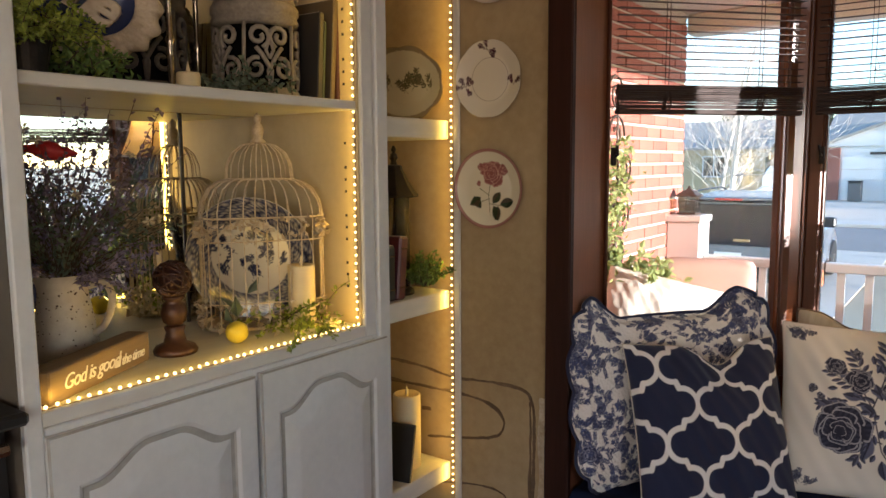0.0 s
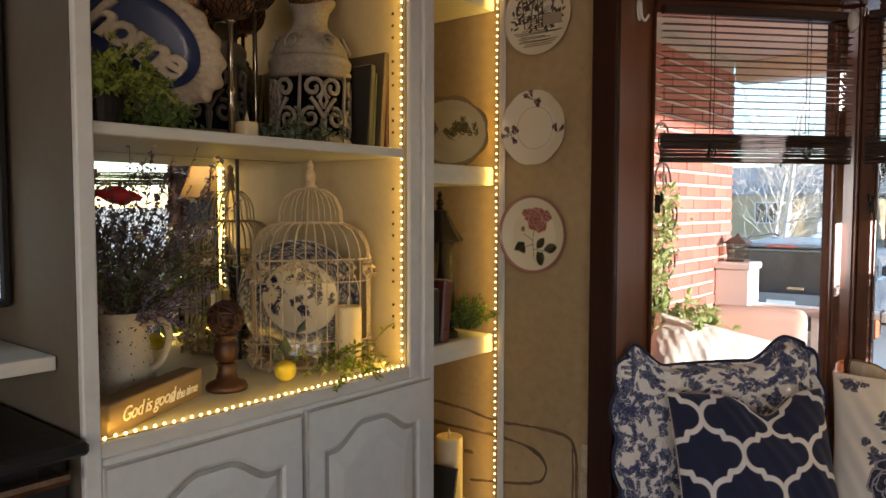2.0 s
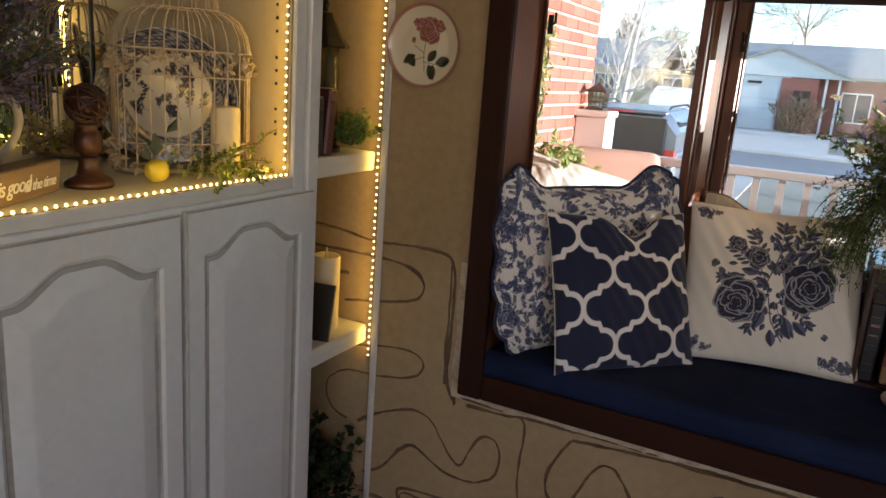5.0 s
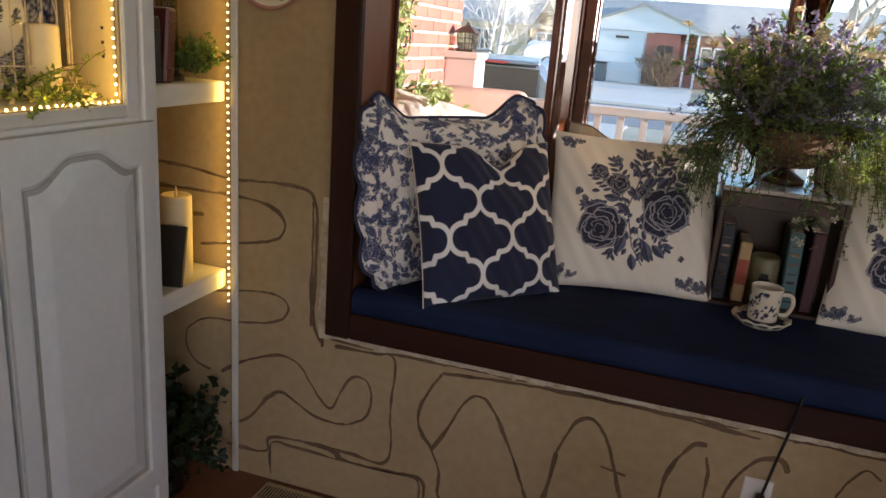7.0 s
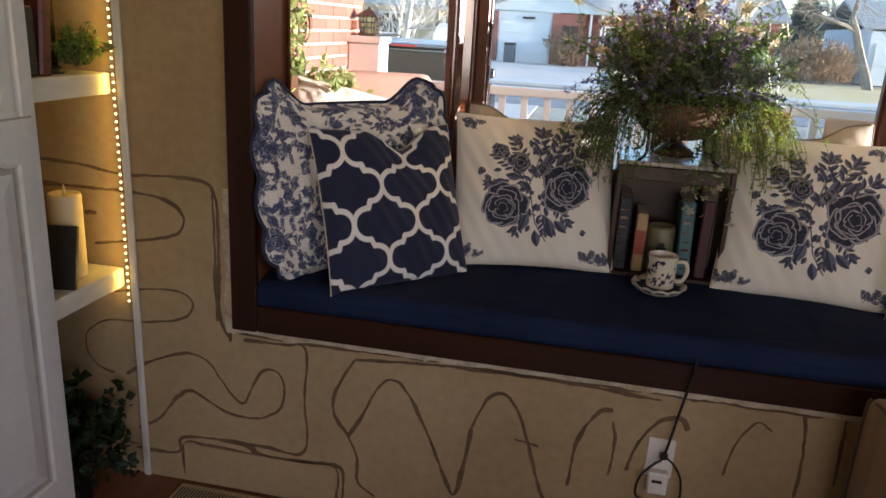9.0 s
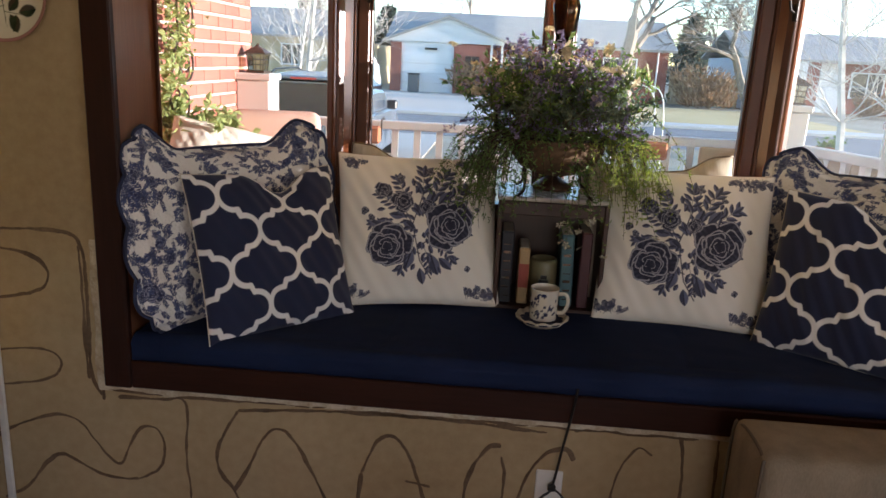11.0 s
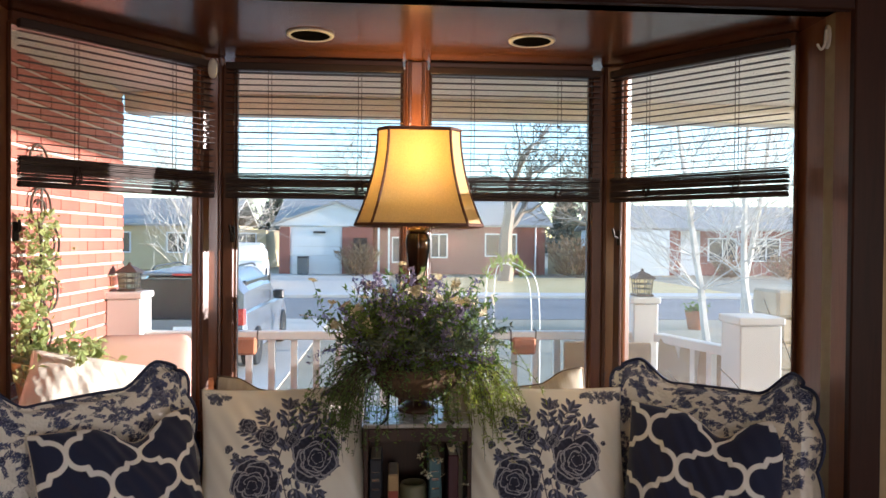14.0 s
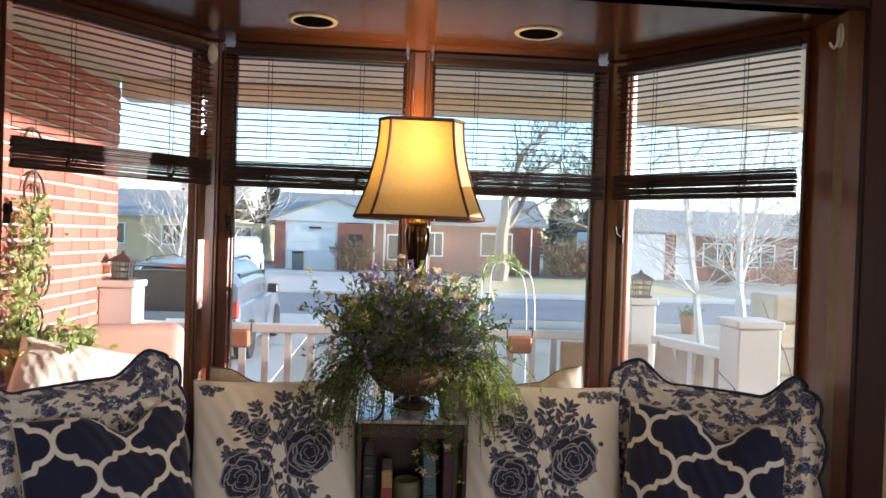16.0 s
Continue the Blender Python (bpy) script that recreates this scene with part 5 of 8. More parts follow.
for a, b in zip(rings, rings[1:] + rings[:1]):
    for k in range(144):
        bm.faces.new((a[k], a[(k + 1) % 144], b[(k + 1) % 144], b[k]))
part("scroll_frame", bm, CARVED, hm, smooth=True)
part("oval_panel", lathe([(0.001, -0.004), (0.5, -0.003), (0.73, 0.0), (0.73, 0.006), (0.001, 0.006)], 64, m=Matrix.Rotation(radians(90), 4, "X") @ Matrix.Diagonal((0.188, 0.130, -1, 1))), BLUE_OVAL, hm, "glossy deep blue panel", smooth=True)
lettering("letters", "home", 0.108, 0.010, CARVED, hm, Matrix.Translation((-0.004, -0.020, -0.004)) @ Matrix.Rotation(radians(90), 4, "X") @ Matrix.Rotation(radians(0), 4, "Z"), 0.25, 0.80, "raised cream letters", 0.0045)
# trailing greenery in front of it
gp = thing("trailing_plant", "bright green trailing artificial plant on the shelf end", "artificial plant", pose(-1.53, 1.01, SH))
plant_parts(gp, 41, (0.02, 0.0, 0.06), 0.03, 60, 0.135, 0.16, 0.013, LIME, STEM, 0.55, 44, 0.1, 0.55, lean=(0.05, 0.1, 0), low=(-0.3, -0.045, -0.1))
plant_parts(gp, 42, (0.0, 0.09, 0.02), 0.035, 26, 0.095, 0.12, 0.016, GREEN, STEM, 0.4, 24, 0.1, 0.55, lean=(0, 0.2, 0), low=(-0.3, -0.045, 0.004))
part("pot", lathe([(0.03, 0), (0.04, 0.05), (0.043, 0.06), (0.036, 0.06), (0.03, 0.05)], 18), IRON, gp)
gr = thing("eucalyptus_sprigs", "dusty grey-green artificial sprigs in front of the urns", "artificial plant", pose(-1.55, 1.48, SH))
plant_parts(gr, 43, (-0.02, 0.02, 0.008), 0.05, 30, 0.10, 0.10, 0.016, SAGE, STEM, 0.45, 18, 0.1, 0.7)

# ---- narrow shelves ----
tr = thing("platter", "cream scalloped platter with green leaf print on a stand", "platter", pose(-1.575, 2.15, 1.885, 8, 0, 8))


def tray_paint(P, T, U, V, rnd):
    R = np.maximum(np.abs(U) / 0.14, np.abs(V) / 0.105)
    P[:] = np.clip((np.hypot(U, V * 1.3) > 0.128), 0, 1) * 0.8
    T[:] = 0.9
    for k in range(12):
        sprig(P, T, U, V, -0.06 + 0.014 * k, -0.02 + 0.012 * math.sin(k), rnd.uniform(0.2, 2.9), 0.05, rnd, 0.010 if k % 3 == 0 else 0)


TRAYCHINA = china("platter_china", (0.56, 0.48, 0.28), (0.035, 0.055, 0.02), (0.22, 0.15, 0.07))
ob = new("dish", plate_mesh(0.135, TRAYCHINA, tray_paint, 5, wavy=0.07, squeeze=0.80))
ob.parent = tr
part("stand", tube([(-0.06, -0.04, -0.112), (-0.05, -0.012, -0.105), (0.0, 0.03, -0.06), (0.05, -0.012, -0.105), (0.06, -0.04, -0.112)], 0.004, 6), CHROME, tr, "silver plate stand")
ln = thing("candle_lantern", "dark metal roofed lantern with glass sides and candle", "lantern", pose(-1.545, 2.055, 1.249))
part("base", lathe([(0.058, 0), (0.058, 0.012), (0.045, 0.02), (0.04, 0.02)], 24), IRON, ln, smooth=True)
gl = part("glass_cylinder", lathe([(0.043, 0.02), (0.043, 0.315), (0.041, 0.315), (0.041, 0.022)], 28), clear_glass("lantern_glass", (0.95, 0.9, 0.78)), ln, smooth=True)
part("roof", lathe([(0.070, 0.292), (0.074, 0.298), (0.058, 0.318), (0.044, 0.340), (0.034, 0.362), (0.026, 0.376), (0.024, 0.386), (0.010, 0.39), (0.008, 0.40), (0.013, 0.408), (0.009, 0.42), (0.004, 0.425), (0.008, 0.433), (0.003, 0.445)], 8), IRON, ln)
part("pillar_candle", lathe([(0.03, 0.021), (0.03, 0.16), (0.026, 0.162), (0.004, 0.158)], 24), WAX, ln, smooth=True)
for k in range(4):
    a = math.pi / 4 + k * math.pi / 2
    part("upright", box(0.044 * math.cos(a) - 0.001, 0.044 * math.cos(a) + 0.001, 0.044 * math.sin(a) - 0.001, 0.044 * math.sin(a) + 0.001, 0.018, 0.295), IRON, ln)
for k, (y, w, h, col) in enumerate(((1.925, 0.035, 0.16, (0.012, 0.018, 0.022)), (1.965, 0.038, 0.185, (0.075, 0.012, 0.016)))):
    b = thing("book", ("dark green clothbound book", "burgundy leather book leaning") [k] + " on the narrow shelf", "book", pose(-1.475, y, 1.249, -6 * k, 0, 0), "narrow shelf books")
    tone = surface("book_leather", tuple(0.7 * c for c in col), tuple(1.4 * c for c in col), 0.45, small=160, bump=0.3)
    part("cover", box(-0.13, 0.012, 0, w, 0, h, 0.006), tone, b)
    part("page_block", box(-0.131, 0.006, 0.004, w - 0.004, 0.004, h + 0.0008), ENAMEL, b, "pale page edges")
    for z in (0.2 * h, 0.8 * h):
        part("gold_band", box(0.010, 0.0135, 0.004, w - 0.004, z, z + 0.003), CHROME, b)
pt = thing("small_plant", "little bushy green artificial plant on the narrow shelf", "artificial plant", pose(-1.49, 2.125, 1.249))
plant_parts(pt, 51, (0, 0, 0.02), 0.012, 50, 0.11, 0.06, 0.014, GREEN, STEM, 0.8, 26, 0.15, 0.6)
candle(-1.535, 2.09, 0.693, 0.043, 0.235, "tall ivory pillar candle on the lower narrow shelf")
fr = thing("picture_frame", "black framed picture leaning on the lower narrow shelf", "picture frame", pose(-1.475, 1.985, 0.693, -14, 0, 12))
part("moulding", box(-0.10, 0.03, -0.006, 0.008, 0, 0.17, 0.002), BLACK, fr)
iv = thing("potted_ivy", "dark trailing ivy in a tall black pot on the floor", "potted plant", pose(-1.56, 2.03, 0))
part("pot", lathe([(0.06, 0), (0.075, 0.16), (0.08, 0.17), (0.07, 0.17), (0.06, 0.1)], 24), BLACK, iv, smooth=True)
plant_parts(iv, 61, (0, 0, 0.17), 0.03, 46, 0.24, 0.14, 0.034, IVY, STEM, 0.9, 16, 0.1, 0.9)
plant_parts(iv, 62, (0, 0, 0.22), 0.05, 30, 0.20, 0.3, 0.034, IVY, STEM, 0.1, 16, 0.2, 0.9, lean=(0.1, 0.1, 0))


# ---- on the window seat: crate, books, mug, plant, lamp ----
CRATE = wood("stained_crate_wood", (0.020, 0.008, 0.005), (0.065, 0.025, 0.013), 0.4, "z")
MARBLE = surface("pale_stone_top", (0.42, 0.38, 0.33), (0.62, 0.58, 0.52), 0.25, big=9, small=40, bump=0.05)
cr = thing("wooden_crate", "dark stained wooden crate standing open with pale top board", "crate", pose(0.108, 2.645, SEAT))
W2, D2, H2 = 0.170, 0.255, 0.352
part("side_board", box(-W2, -W2 + 0.014, 0, D2, 0, H2, 0.002), CRATE, cr)
part("side_board", box(W2 - 0.014, W2, 0, D2, 0, H2, 0.002), CRATE, cr)
part("back_board", box(-W2 + 0.014, W2 - 0.014, D2 - 0.012, D2, 0, H2), CRATE, cr)
part("bottom_board", box(-W2 + 0.014, W2 - 0.014, 0, D2 - 0.012, 0, 0.012), CRATE, cr)
part("rail", box(-W2 + 0.014, W2 - 0.014, 0.004, 0.014, H2 - 0.045, H2 - 0.003, 0.002), CRATE, cr)
part("top_board", box(-W2 - 0.004, W2 + 0.004, -0.006, D2 + 0.004, H2, H2 + 0.014, 0.004), MARBLE, cr, "pale polished top board")


def standing_book(x, w, h, d, col, label, lean=0, band=None, gilt=True):
    b = thing("book", label, "book", pose(x, 2.67, SEAT + 0.0125, 0, lean, 0), "crate books")
    tone = surface("spine_cloth", tuple(0.7 * c for c in col), tuple(1.3 * c for c in col), 0.55, small=160, bump=0.25)
    part("cover", box(0, w, 0, d, 0, h, 0.004), tone, b)
    part("page_block", box(0.004, w - 0.004, 0.006, d + 0.001, 0.004, h + 0.0008), ENAMEL, b, "pale page edges")
    if band:
        part("spine_label", box(0.001, w - 0.001, -0.0012, 0.001, h * 0.3, h * 0.72), surface("spine_label", tuple(0.7 * c for c in band), tuple(1.2 * c for c in band), 0.6), b, "coloured spine label")
    if gilt:
        for k in range(7):
            z = h * (0.10 + 0.12 * k)
            part("spine_bar", box(w * 0.22, w * 0.78, -0.0012, 0.001, z, z + h * 0.012 * (1 + k % 3)), CHROME, b, "gilt tooling on the spine")
    return b


standing_book(-0.045, 0.040, 0.235, 0.14, (0.014, 0.016, 0.024), "thick dark blue-black leather book with gilt spine")
standing_book(0.014, 0.034, 0.185, 0.13, (0.40, 0.27, 0.13), "tan clothbound book with faded red label", 0, (0.34, 0.07, 0.045), False)
standing_book(0.150, 0.040, 0.235, 0.14, (0.055, 0.125, 0.14), "teal clothbound book with lettered spine", -2)
standing_book(0.205, 0.034, 0.245, 0.14, (0.06, 0.016, 0.02), "dark red book at the crate's side", 0, None, False)
jar = thing("painted_canister", "olive green canister with dark fir tree motif", "canister", pose(0.096, 2.72, SEAT + 0.0125))
part("can", lathe([(0.040, 0), (0.044, 0.006), (0.044, 0.135), (0.040, 0.145), (0.036, 0.145), (0.036, 0.13)], 28), surface("olive_glaze", (0.10, 0.095, 0.05), (0.19, 0.17, 0.09), 0.45), jar, smooth=True)
bm = bmesh.new()
for k in range(5):
    w = 0.030 - 0.005 * k
    box(-w, w, -0.0475, -0.034, 0.03 + 0.014 * k, 0.042 + 0.014 * k, bm=bm)
part("tree_motif", bm, BLACK, jar, "dark fir tree shape")


# mug on a fluted saucer
def mug_paint(P, T, U, V, rnd):
    for k in range(110):
        x, y = rnd.uniform(0, 0.27), rnd.uniform(0.012, 0.088)
        rose(P, T, U, V, x, y, rnd.uniform(0.004, 0.009), rnd) if k % 4 == 0 else leaf_print(P, T, U, V, x, y, rnd.uniform(0.008, 0.014), 0.006, rnd.uniform(0, 6.28))


mg = thing("mug", "cream pottery mug with dark blue floral pattern", "mug", pose(0.093, 2.535, SEAT + 0.016))
prof = [(0.036, 0.0), (0.040, 0.003), (0.041, 0.02), (0.0415, 0.05), (0.042, 0.085), (0.0435, 0.098), (0.0415, 0.099), (0.039, 0.09), (0.037, 0.02), (0.01, 0.008)]
side = 96
verts, us, vs = [], [], []
dense = [(lambda a, b, t: (a[0] + (b[0] - a[0]) * t, a[1] + (b[1] - a[1]) * t))(prof[i], prof[i + 1], k / 8) for i in range(len(prof) - 1) for k in range(8)] + [prof[-1]]
for i, (r, z) in enumerate(dense):
    for k in range(side):
        a = 2 * math.pi * k / side
        verts.append((r * math.cos(a), r * math.sin(a), z))
        us.append(a * 0.0415)
        vs.append(z if i < 41 else -1)
faces = [(i * side + k, i * side + (k + 1) % side, (i + 1) * side + (k + 1) % side, (i + 1) * side + k) for i in range(len(dense) - 1) for k in range(side)]
cup = raw("cup", verts, faces, china("mug_glaze", (0.66, 0.60, 0.48), (0.015, 0.02, 0.055), (0.06, 0.07, 0.15)), mg, smooth=True)
U, V = np.array(us), np.array(vs)
P, T = np.zeros_like(U), np.zeros_like(U)
mug_paint(P, T, U, V, random.Random(2))
attr(cup.data, "print", P)
attr(cup.data, "tone", T)
part("handle", tube(curve_points([(0.040, -0.008, 0.082), (0.062, -0.014, 0.084), (0.070, -0.016, 0.06), (0.060, -0.013, 0.03), (0.040, -0.008, 0.024)], 6), 0.006, 8), cup.data.materials[0], mg, smooth=True)
attr(bpy.data.objects[mg.children[-1].name].data, "print", [0.0] * len(mg.children[-1].data.vertices))
sc = thing("saucer", "fluted cream saucer with dark blue lace edge", "saucer", pose(0.090, 2.528, SEAT + 0.002))
bm = lathe([(0.045, 0.0), (0.05, 0.0), (0.066, 0.010), (0.080, 0.024), (0.078, 0.027), (0.062, 0.014), (0.04, 0.010), (0.001, 0.010)], 72)
for v in bm.verts:
    q = math.hypot(v.co.x, v.co.y)
    if q > 0.055:
        v.co.z += 0.003 * math.cos(12 * math.atan2(v.co.y, v.co.x))
part("dish", bm, ENAMEL, sc, smooth=True)
part("lace_edge", lathe([(0.0705, 0.0135), (0.0765, 0.0185), (0.0772, 0.0205), (0.0715, 0.0158)], 72), PIPING, sc, "dark blue lace border", smooth=True)

# bowl of flowers on an iron stand
ps = thing("flower_basket", "overflowing basket of lavender, daisies and trailing greenery on iron stand", "flower arrangement", pose(0.105, 2.735, SEAT + 0.367))
MOSS = surface("coir_basket", (0.05, 0.03, 0.016), (0.17, 0.10, 0.05), 0.95, big=25, small=90, bump=1.0)
part("basket", lathe([(0.01, 0.060), (0.06, 0.064), (0.11, 0.085), (0.145, 0.13), (0.155, 0.18), (0.14, 0.18), (0.1, 0.12), (0.01, 0.10)], 36), MOSS, ps, smooth=True)
part("rim", tube([(0.157 * math.cos(k * math.pi / 20), 0.157 * math.sin(k * math.pi / 20), 0.18) for k in range(40)], 0.004, 6, closed=True), IRON, ps)
for k in range(4):
    a = math.pi / 4 + k * math.pi / 2
    c, s = math.cos(a), math.sin(a)
    part("leg", tube(curve_points([(0.145 * c, 0.145 * s, 0.13), (0.13 * c, 0.13 * s, 0.06), (0.135 * c, 0.135 * s, 0.02), (0.16 * c, 0.16 * s, 0.004)], 6), 0.0045, 6), IRON, ps)
for s in (-1, 1):
    part("handle", tube(curve_points([(s * 0.155, -0.02, 0.15), (s * 0.185, -0.03, 0.18), (s * 0.19, -0.03, 0.24), (s * 0.165, -0.03, 0.27), (s * 0.15, -0.02, 0.25)], 6), 0.005, 6), IRON, ps)
t1 = plant_parts(ps, 71, (-0.015, -0.02, 0.22), 0.085, 210, 0.25, 0.05, 0.022, GREEN, STEM, 0.75, 26, 0.15, 0.35)
plant_parts(ps, 78, (0.0, 0.0, 0.20), 0.10, 130, 0.20, 0.10, 0.018, GREEN, STEM, 0.16, 24, 0.1, 0.35)
plant_parts(ps, 79, (0.0, -0.03, 0.21), 0.10, 90, 0.18, 0.08, 0.014, LAVENDER, STEM, 0.25, 26, 0.2, 0.5)
t2 = plant_parts(ps, 72, (-0.015, -0.02, 0.23), 0.065, 90, 0.245, 0.04, 0.015, LAVENDER, STEM, 0.85, 34, 0.45, 0.5)
plant_parts(ps, 73, (-0.01, -0.04, 0.24), 0.09, 150, 0.17, 0.06, 0.020, SAGE, STEM, 0.5, 26, 0.1, 0.4)
for seed, x, n in ((74, -0.13, 110), (75, 0.13, 120), (76, 0.0, 16)):
    plant_parts(ps, seed, (x, -0.09 + 0.05 * (seed == 75), 0.19), 0.035 if x else 0.07, n, 0.31, 0.42, 0.013, LIME if seed == 75 else GREEN, STEM, 0.30, 34, 0.1, 0.35, lean=(0.62 if x > 0.1 else -0.62 if x < -0.1 else 0.1, -0.2, 0))
t3 = plant_parts(ps, 77, (0.05, -0.14, 0.12), 0.02, 12, 0.30, 0.36, 0.016, GREEN, STEM, 0.1, 20, 0.1, 0.4, lean=(0.2, -1.1, 0))
blossoms(ps, t1[::5] + [(p + Vector((0, 0, .01)), d) for p, d in t1[1::6]], 0.019, CREAMFL, 15, "small white daisies", 7)
blossoms(ps, t3, 0.014, CREAMFL, 16, "small white star flowers", 5)
leaves_of("lavender_head", [(Vector(p) + 0.004 * Vector((random.gauss(0, 1), random.gauss(0, 1), random.gauss(0, 1))) - Vector(d).normalized() * 0.05 * random.random(), d) for p, d in t2 for _ in range(14)], 0.012, LAVENDER, ps, 17, 0.8, kind="stuff")

# table lamp behind the flowers
BRASS = surface("aged_brass", (0.10, 0.055, 0.02), (0.26, 0.16, 0.06), 0.28, 0.9, big=20, small=90, bump=0.1)
lp = thing("table_lamp", "lit bronze table lamp with cream bell shade and brown trim", "table lamp", pose(0.108, 2.825, SEAT + 0.0))
part("foot", lathe([(0.062, 0.367), (0.063, 0.378), (0.045, 0.392), (0.018, 0.41)], 28), BRONZE, lp, smooth=True)
part("column", lathe([(0.018, 0.41), (0.030, 0.46), (0.014, 0.53), (0.010, 0.78), (0.022, 0.79), (0.026, 0.80), (0.012, 0.81)], 28), BRONZE, lp, smooth=True)
part("glass_body", lathe([(0.014, 0.80), (0.022, 0.815), (0.032, 0.86), (0.041, 0.91), (0.043, 0.94), (0.036, 0.962), (0.024, 0.972), (0.022, 0.970), (0.034, 0.958), (0.040, 0.938), (0.038, 0.91), (0.028, 0.86), (0.012, 0.812)], 32), clear_glass("lamp_glass", (0.45, 0.36, 0.26), 0.03, 0.0), lp, "smoky clear glass body", smooth=True)
part("inner_rod", lathe([(0.004, 0.80), (0.004, 0.97)], 12), BRONZE, lp)
part("neck_cap", lathe([(0.026, 0.968), (0.034, 0.972), (0.036, 0.978), (0.024, 0.984), (0.014, 0.99), (0.018, 1.0), (0.012, 1.02)], 28), BRASS, lp, "aged brass cap", smooth=True)
part("socket", lathe([(0.012, 1.02), (0.017, 1.03), (0.017, 1.08), (0.012, 1.085)], 18), CHROME, lp, smooth=True)
part("switch", tube([(0.015, 0, 1.0), (0.048, 0, 1.0), (0.055, 0, 0.985)], 0.003, 6), CHROME, lp)
SHADE = shade_cloth("lamp_shade_cloth", (0.66, 0.56, 0.34))
TRIM = surface("shade_trim", (0.05, 0.018, 0.01), (0.11, 0.045, 0.025), 0.8, small=200)


def shade_corner(k, t):
    """A corner of the cut-corner bell shade; t is 0 at the bottom, 1 at the top."""
    x, y = ((1, -0.5), (1, 0.5), (0.74, 0.86), (-0.74, 0.86), (-1, 0.5), (-1, -0.5), (-0.74, -0.86), (0.74, -0.86))[k % 8]
    r = 0.134 + (0.206 - 0.134) * (1 - t) ** 1.9
    return Vector((r * x, r * y, 0.992 + 0.312 * t))


bm = bmesh.new()
n = 12
grid = {}
for k in range(8):
    for i in range(n + 1):
        for j in range(7):
            grid[k, i, j] = bm.verts.new(shade_corner(k, i / n).lerp(shade_corner(k + 1, i / n), j / 6))
for k in range(8):
    for i in range(n):
        for j in range(6):
            bm.faces.new((grid[k, i, j], grid[k, i, j + 1], grid[k, i + 1, j + 1], grid[k, i + 1, j]))
bmesh.ops.remove_doubles(bm, verts=bm.verts[:], dist=0.0005)
sh = part("shade", bm, SHADE, lp, "cream fabric bell shade")
md = sh.modifiers.new("thick", "SOLIDIFY")
md.thickness = 0.0012
for k in range(8):
    part("trim_rib", tube([shade_corner(k, i / n) for i in range(n + 1)], 0.0045, 5), TRIM, lp)
for t in (0, 1):
    part("trim_ring", tube([shade_corner(k, t).lerp(shade_corner(k + 1, t), j / 4) for k in range(8) for j in range(4)], 0.006, 6, closed=True), TRIM, lp)
part("harp", tube(curve_points([(0.016, 0, 1.08), (0.05, 0, 1.12), (0.05, 0, 1.24), (0, 0, 1.30), (-0.05, 0, 1.24), (-0.05, 0, 1.12), (-0.016, 0, 1.08)], 5), 0.0015, 5), CHROME, lp)
BULB = glowing("lamp_bulb", (1.0, 0.72, 0.36), 8.0)
part("bulb", lathe([(0.012, 1.085), (0.016, 1.105), (0.029, 1.135), (0.030, 1.155), (0.020, 1.18), (0.004, 1.19)], 20), BULB, lp, "glowing warm bulb", smooth=True)
pl = bpy.data.lights.new("lamp_light", "POINT")
pl.energy, pl.color, pl.shadow_soft_size = 1.1, (1.0, 0.66, 0.26), 0.02
new("lamp_light", pl).matrix_world = pose(0.108, 2.825, SEAT + 1.225)

# lamp cord down the wall
cd = thing("power_cord", "black lamp cord hanging down to a white plug adapter", "cord")
part("cable", tube(curve_points([(0.17, 2.168, 0.66), (0.163, 2.166, 0.60), (0.145, 2.172, 0.48), (0.128, 2.178, 0.365), (0.105, 2.165, 0.345), (0.075, 2.17, 0.30), (0.07, 2.175, 0.24), (0.10, 2.178, 0.22)], 6), 0.0036, 6), BLACK, cd)
part("cable", tube(curve_points([(0.128, 2.178, 0.365), (0.155, 2.165, 0.35), (0.18, 2.17, 0.30), (0.185, 2.175, 0.20), (0.18, 2.178, 0.1), (0.185, 2.17, 0.01)], 6), 0.003, 6), BLACK, cd)
part("knot", lathe([(0.001, -0.012), (0.011, -0.006), (0.011, 0.006), (0.001, 0.012)], 10, m=Matrix.Translation((0.128, 2.178, 0.365))), BLACK, cd)
ol = thing("wall_outlet", "cream wall outlet with a white plug adapter", "outlet", pose(0.122, WALL_Y - 0.0005, 0.345))
part("plate", box(-0.036, 0.036, -0.006, 0, -0.058, 0.058, 0.003), WHITE_PLASTIC, ol)
part("adapter", box(-0.026, 0.026, -0.036, -0.006, -0.095, -0.03, 0.004), WHITE_PLASTIC, ol, "white plug adapter")
part("bar", box(-0.016, 0.010, -0.0375, -0.0355, -0.058, -0.050), BLACK, ol)

# ---- wall decoration ----
def hang(name, label, mesh, x, z):
    p = thing(name, label, "wall plate", pose(x, WALL_Y - 0.010, z), "wall plates")
    d = new("dish", mesh)
    d.parent = p
    return p


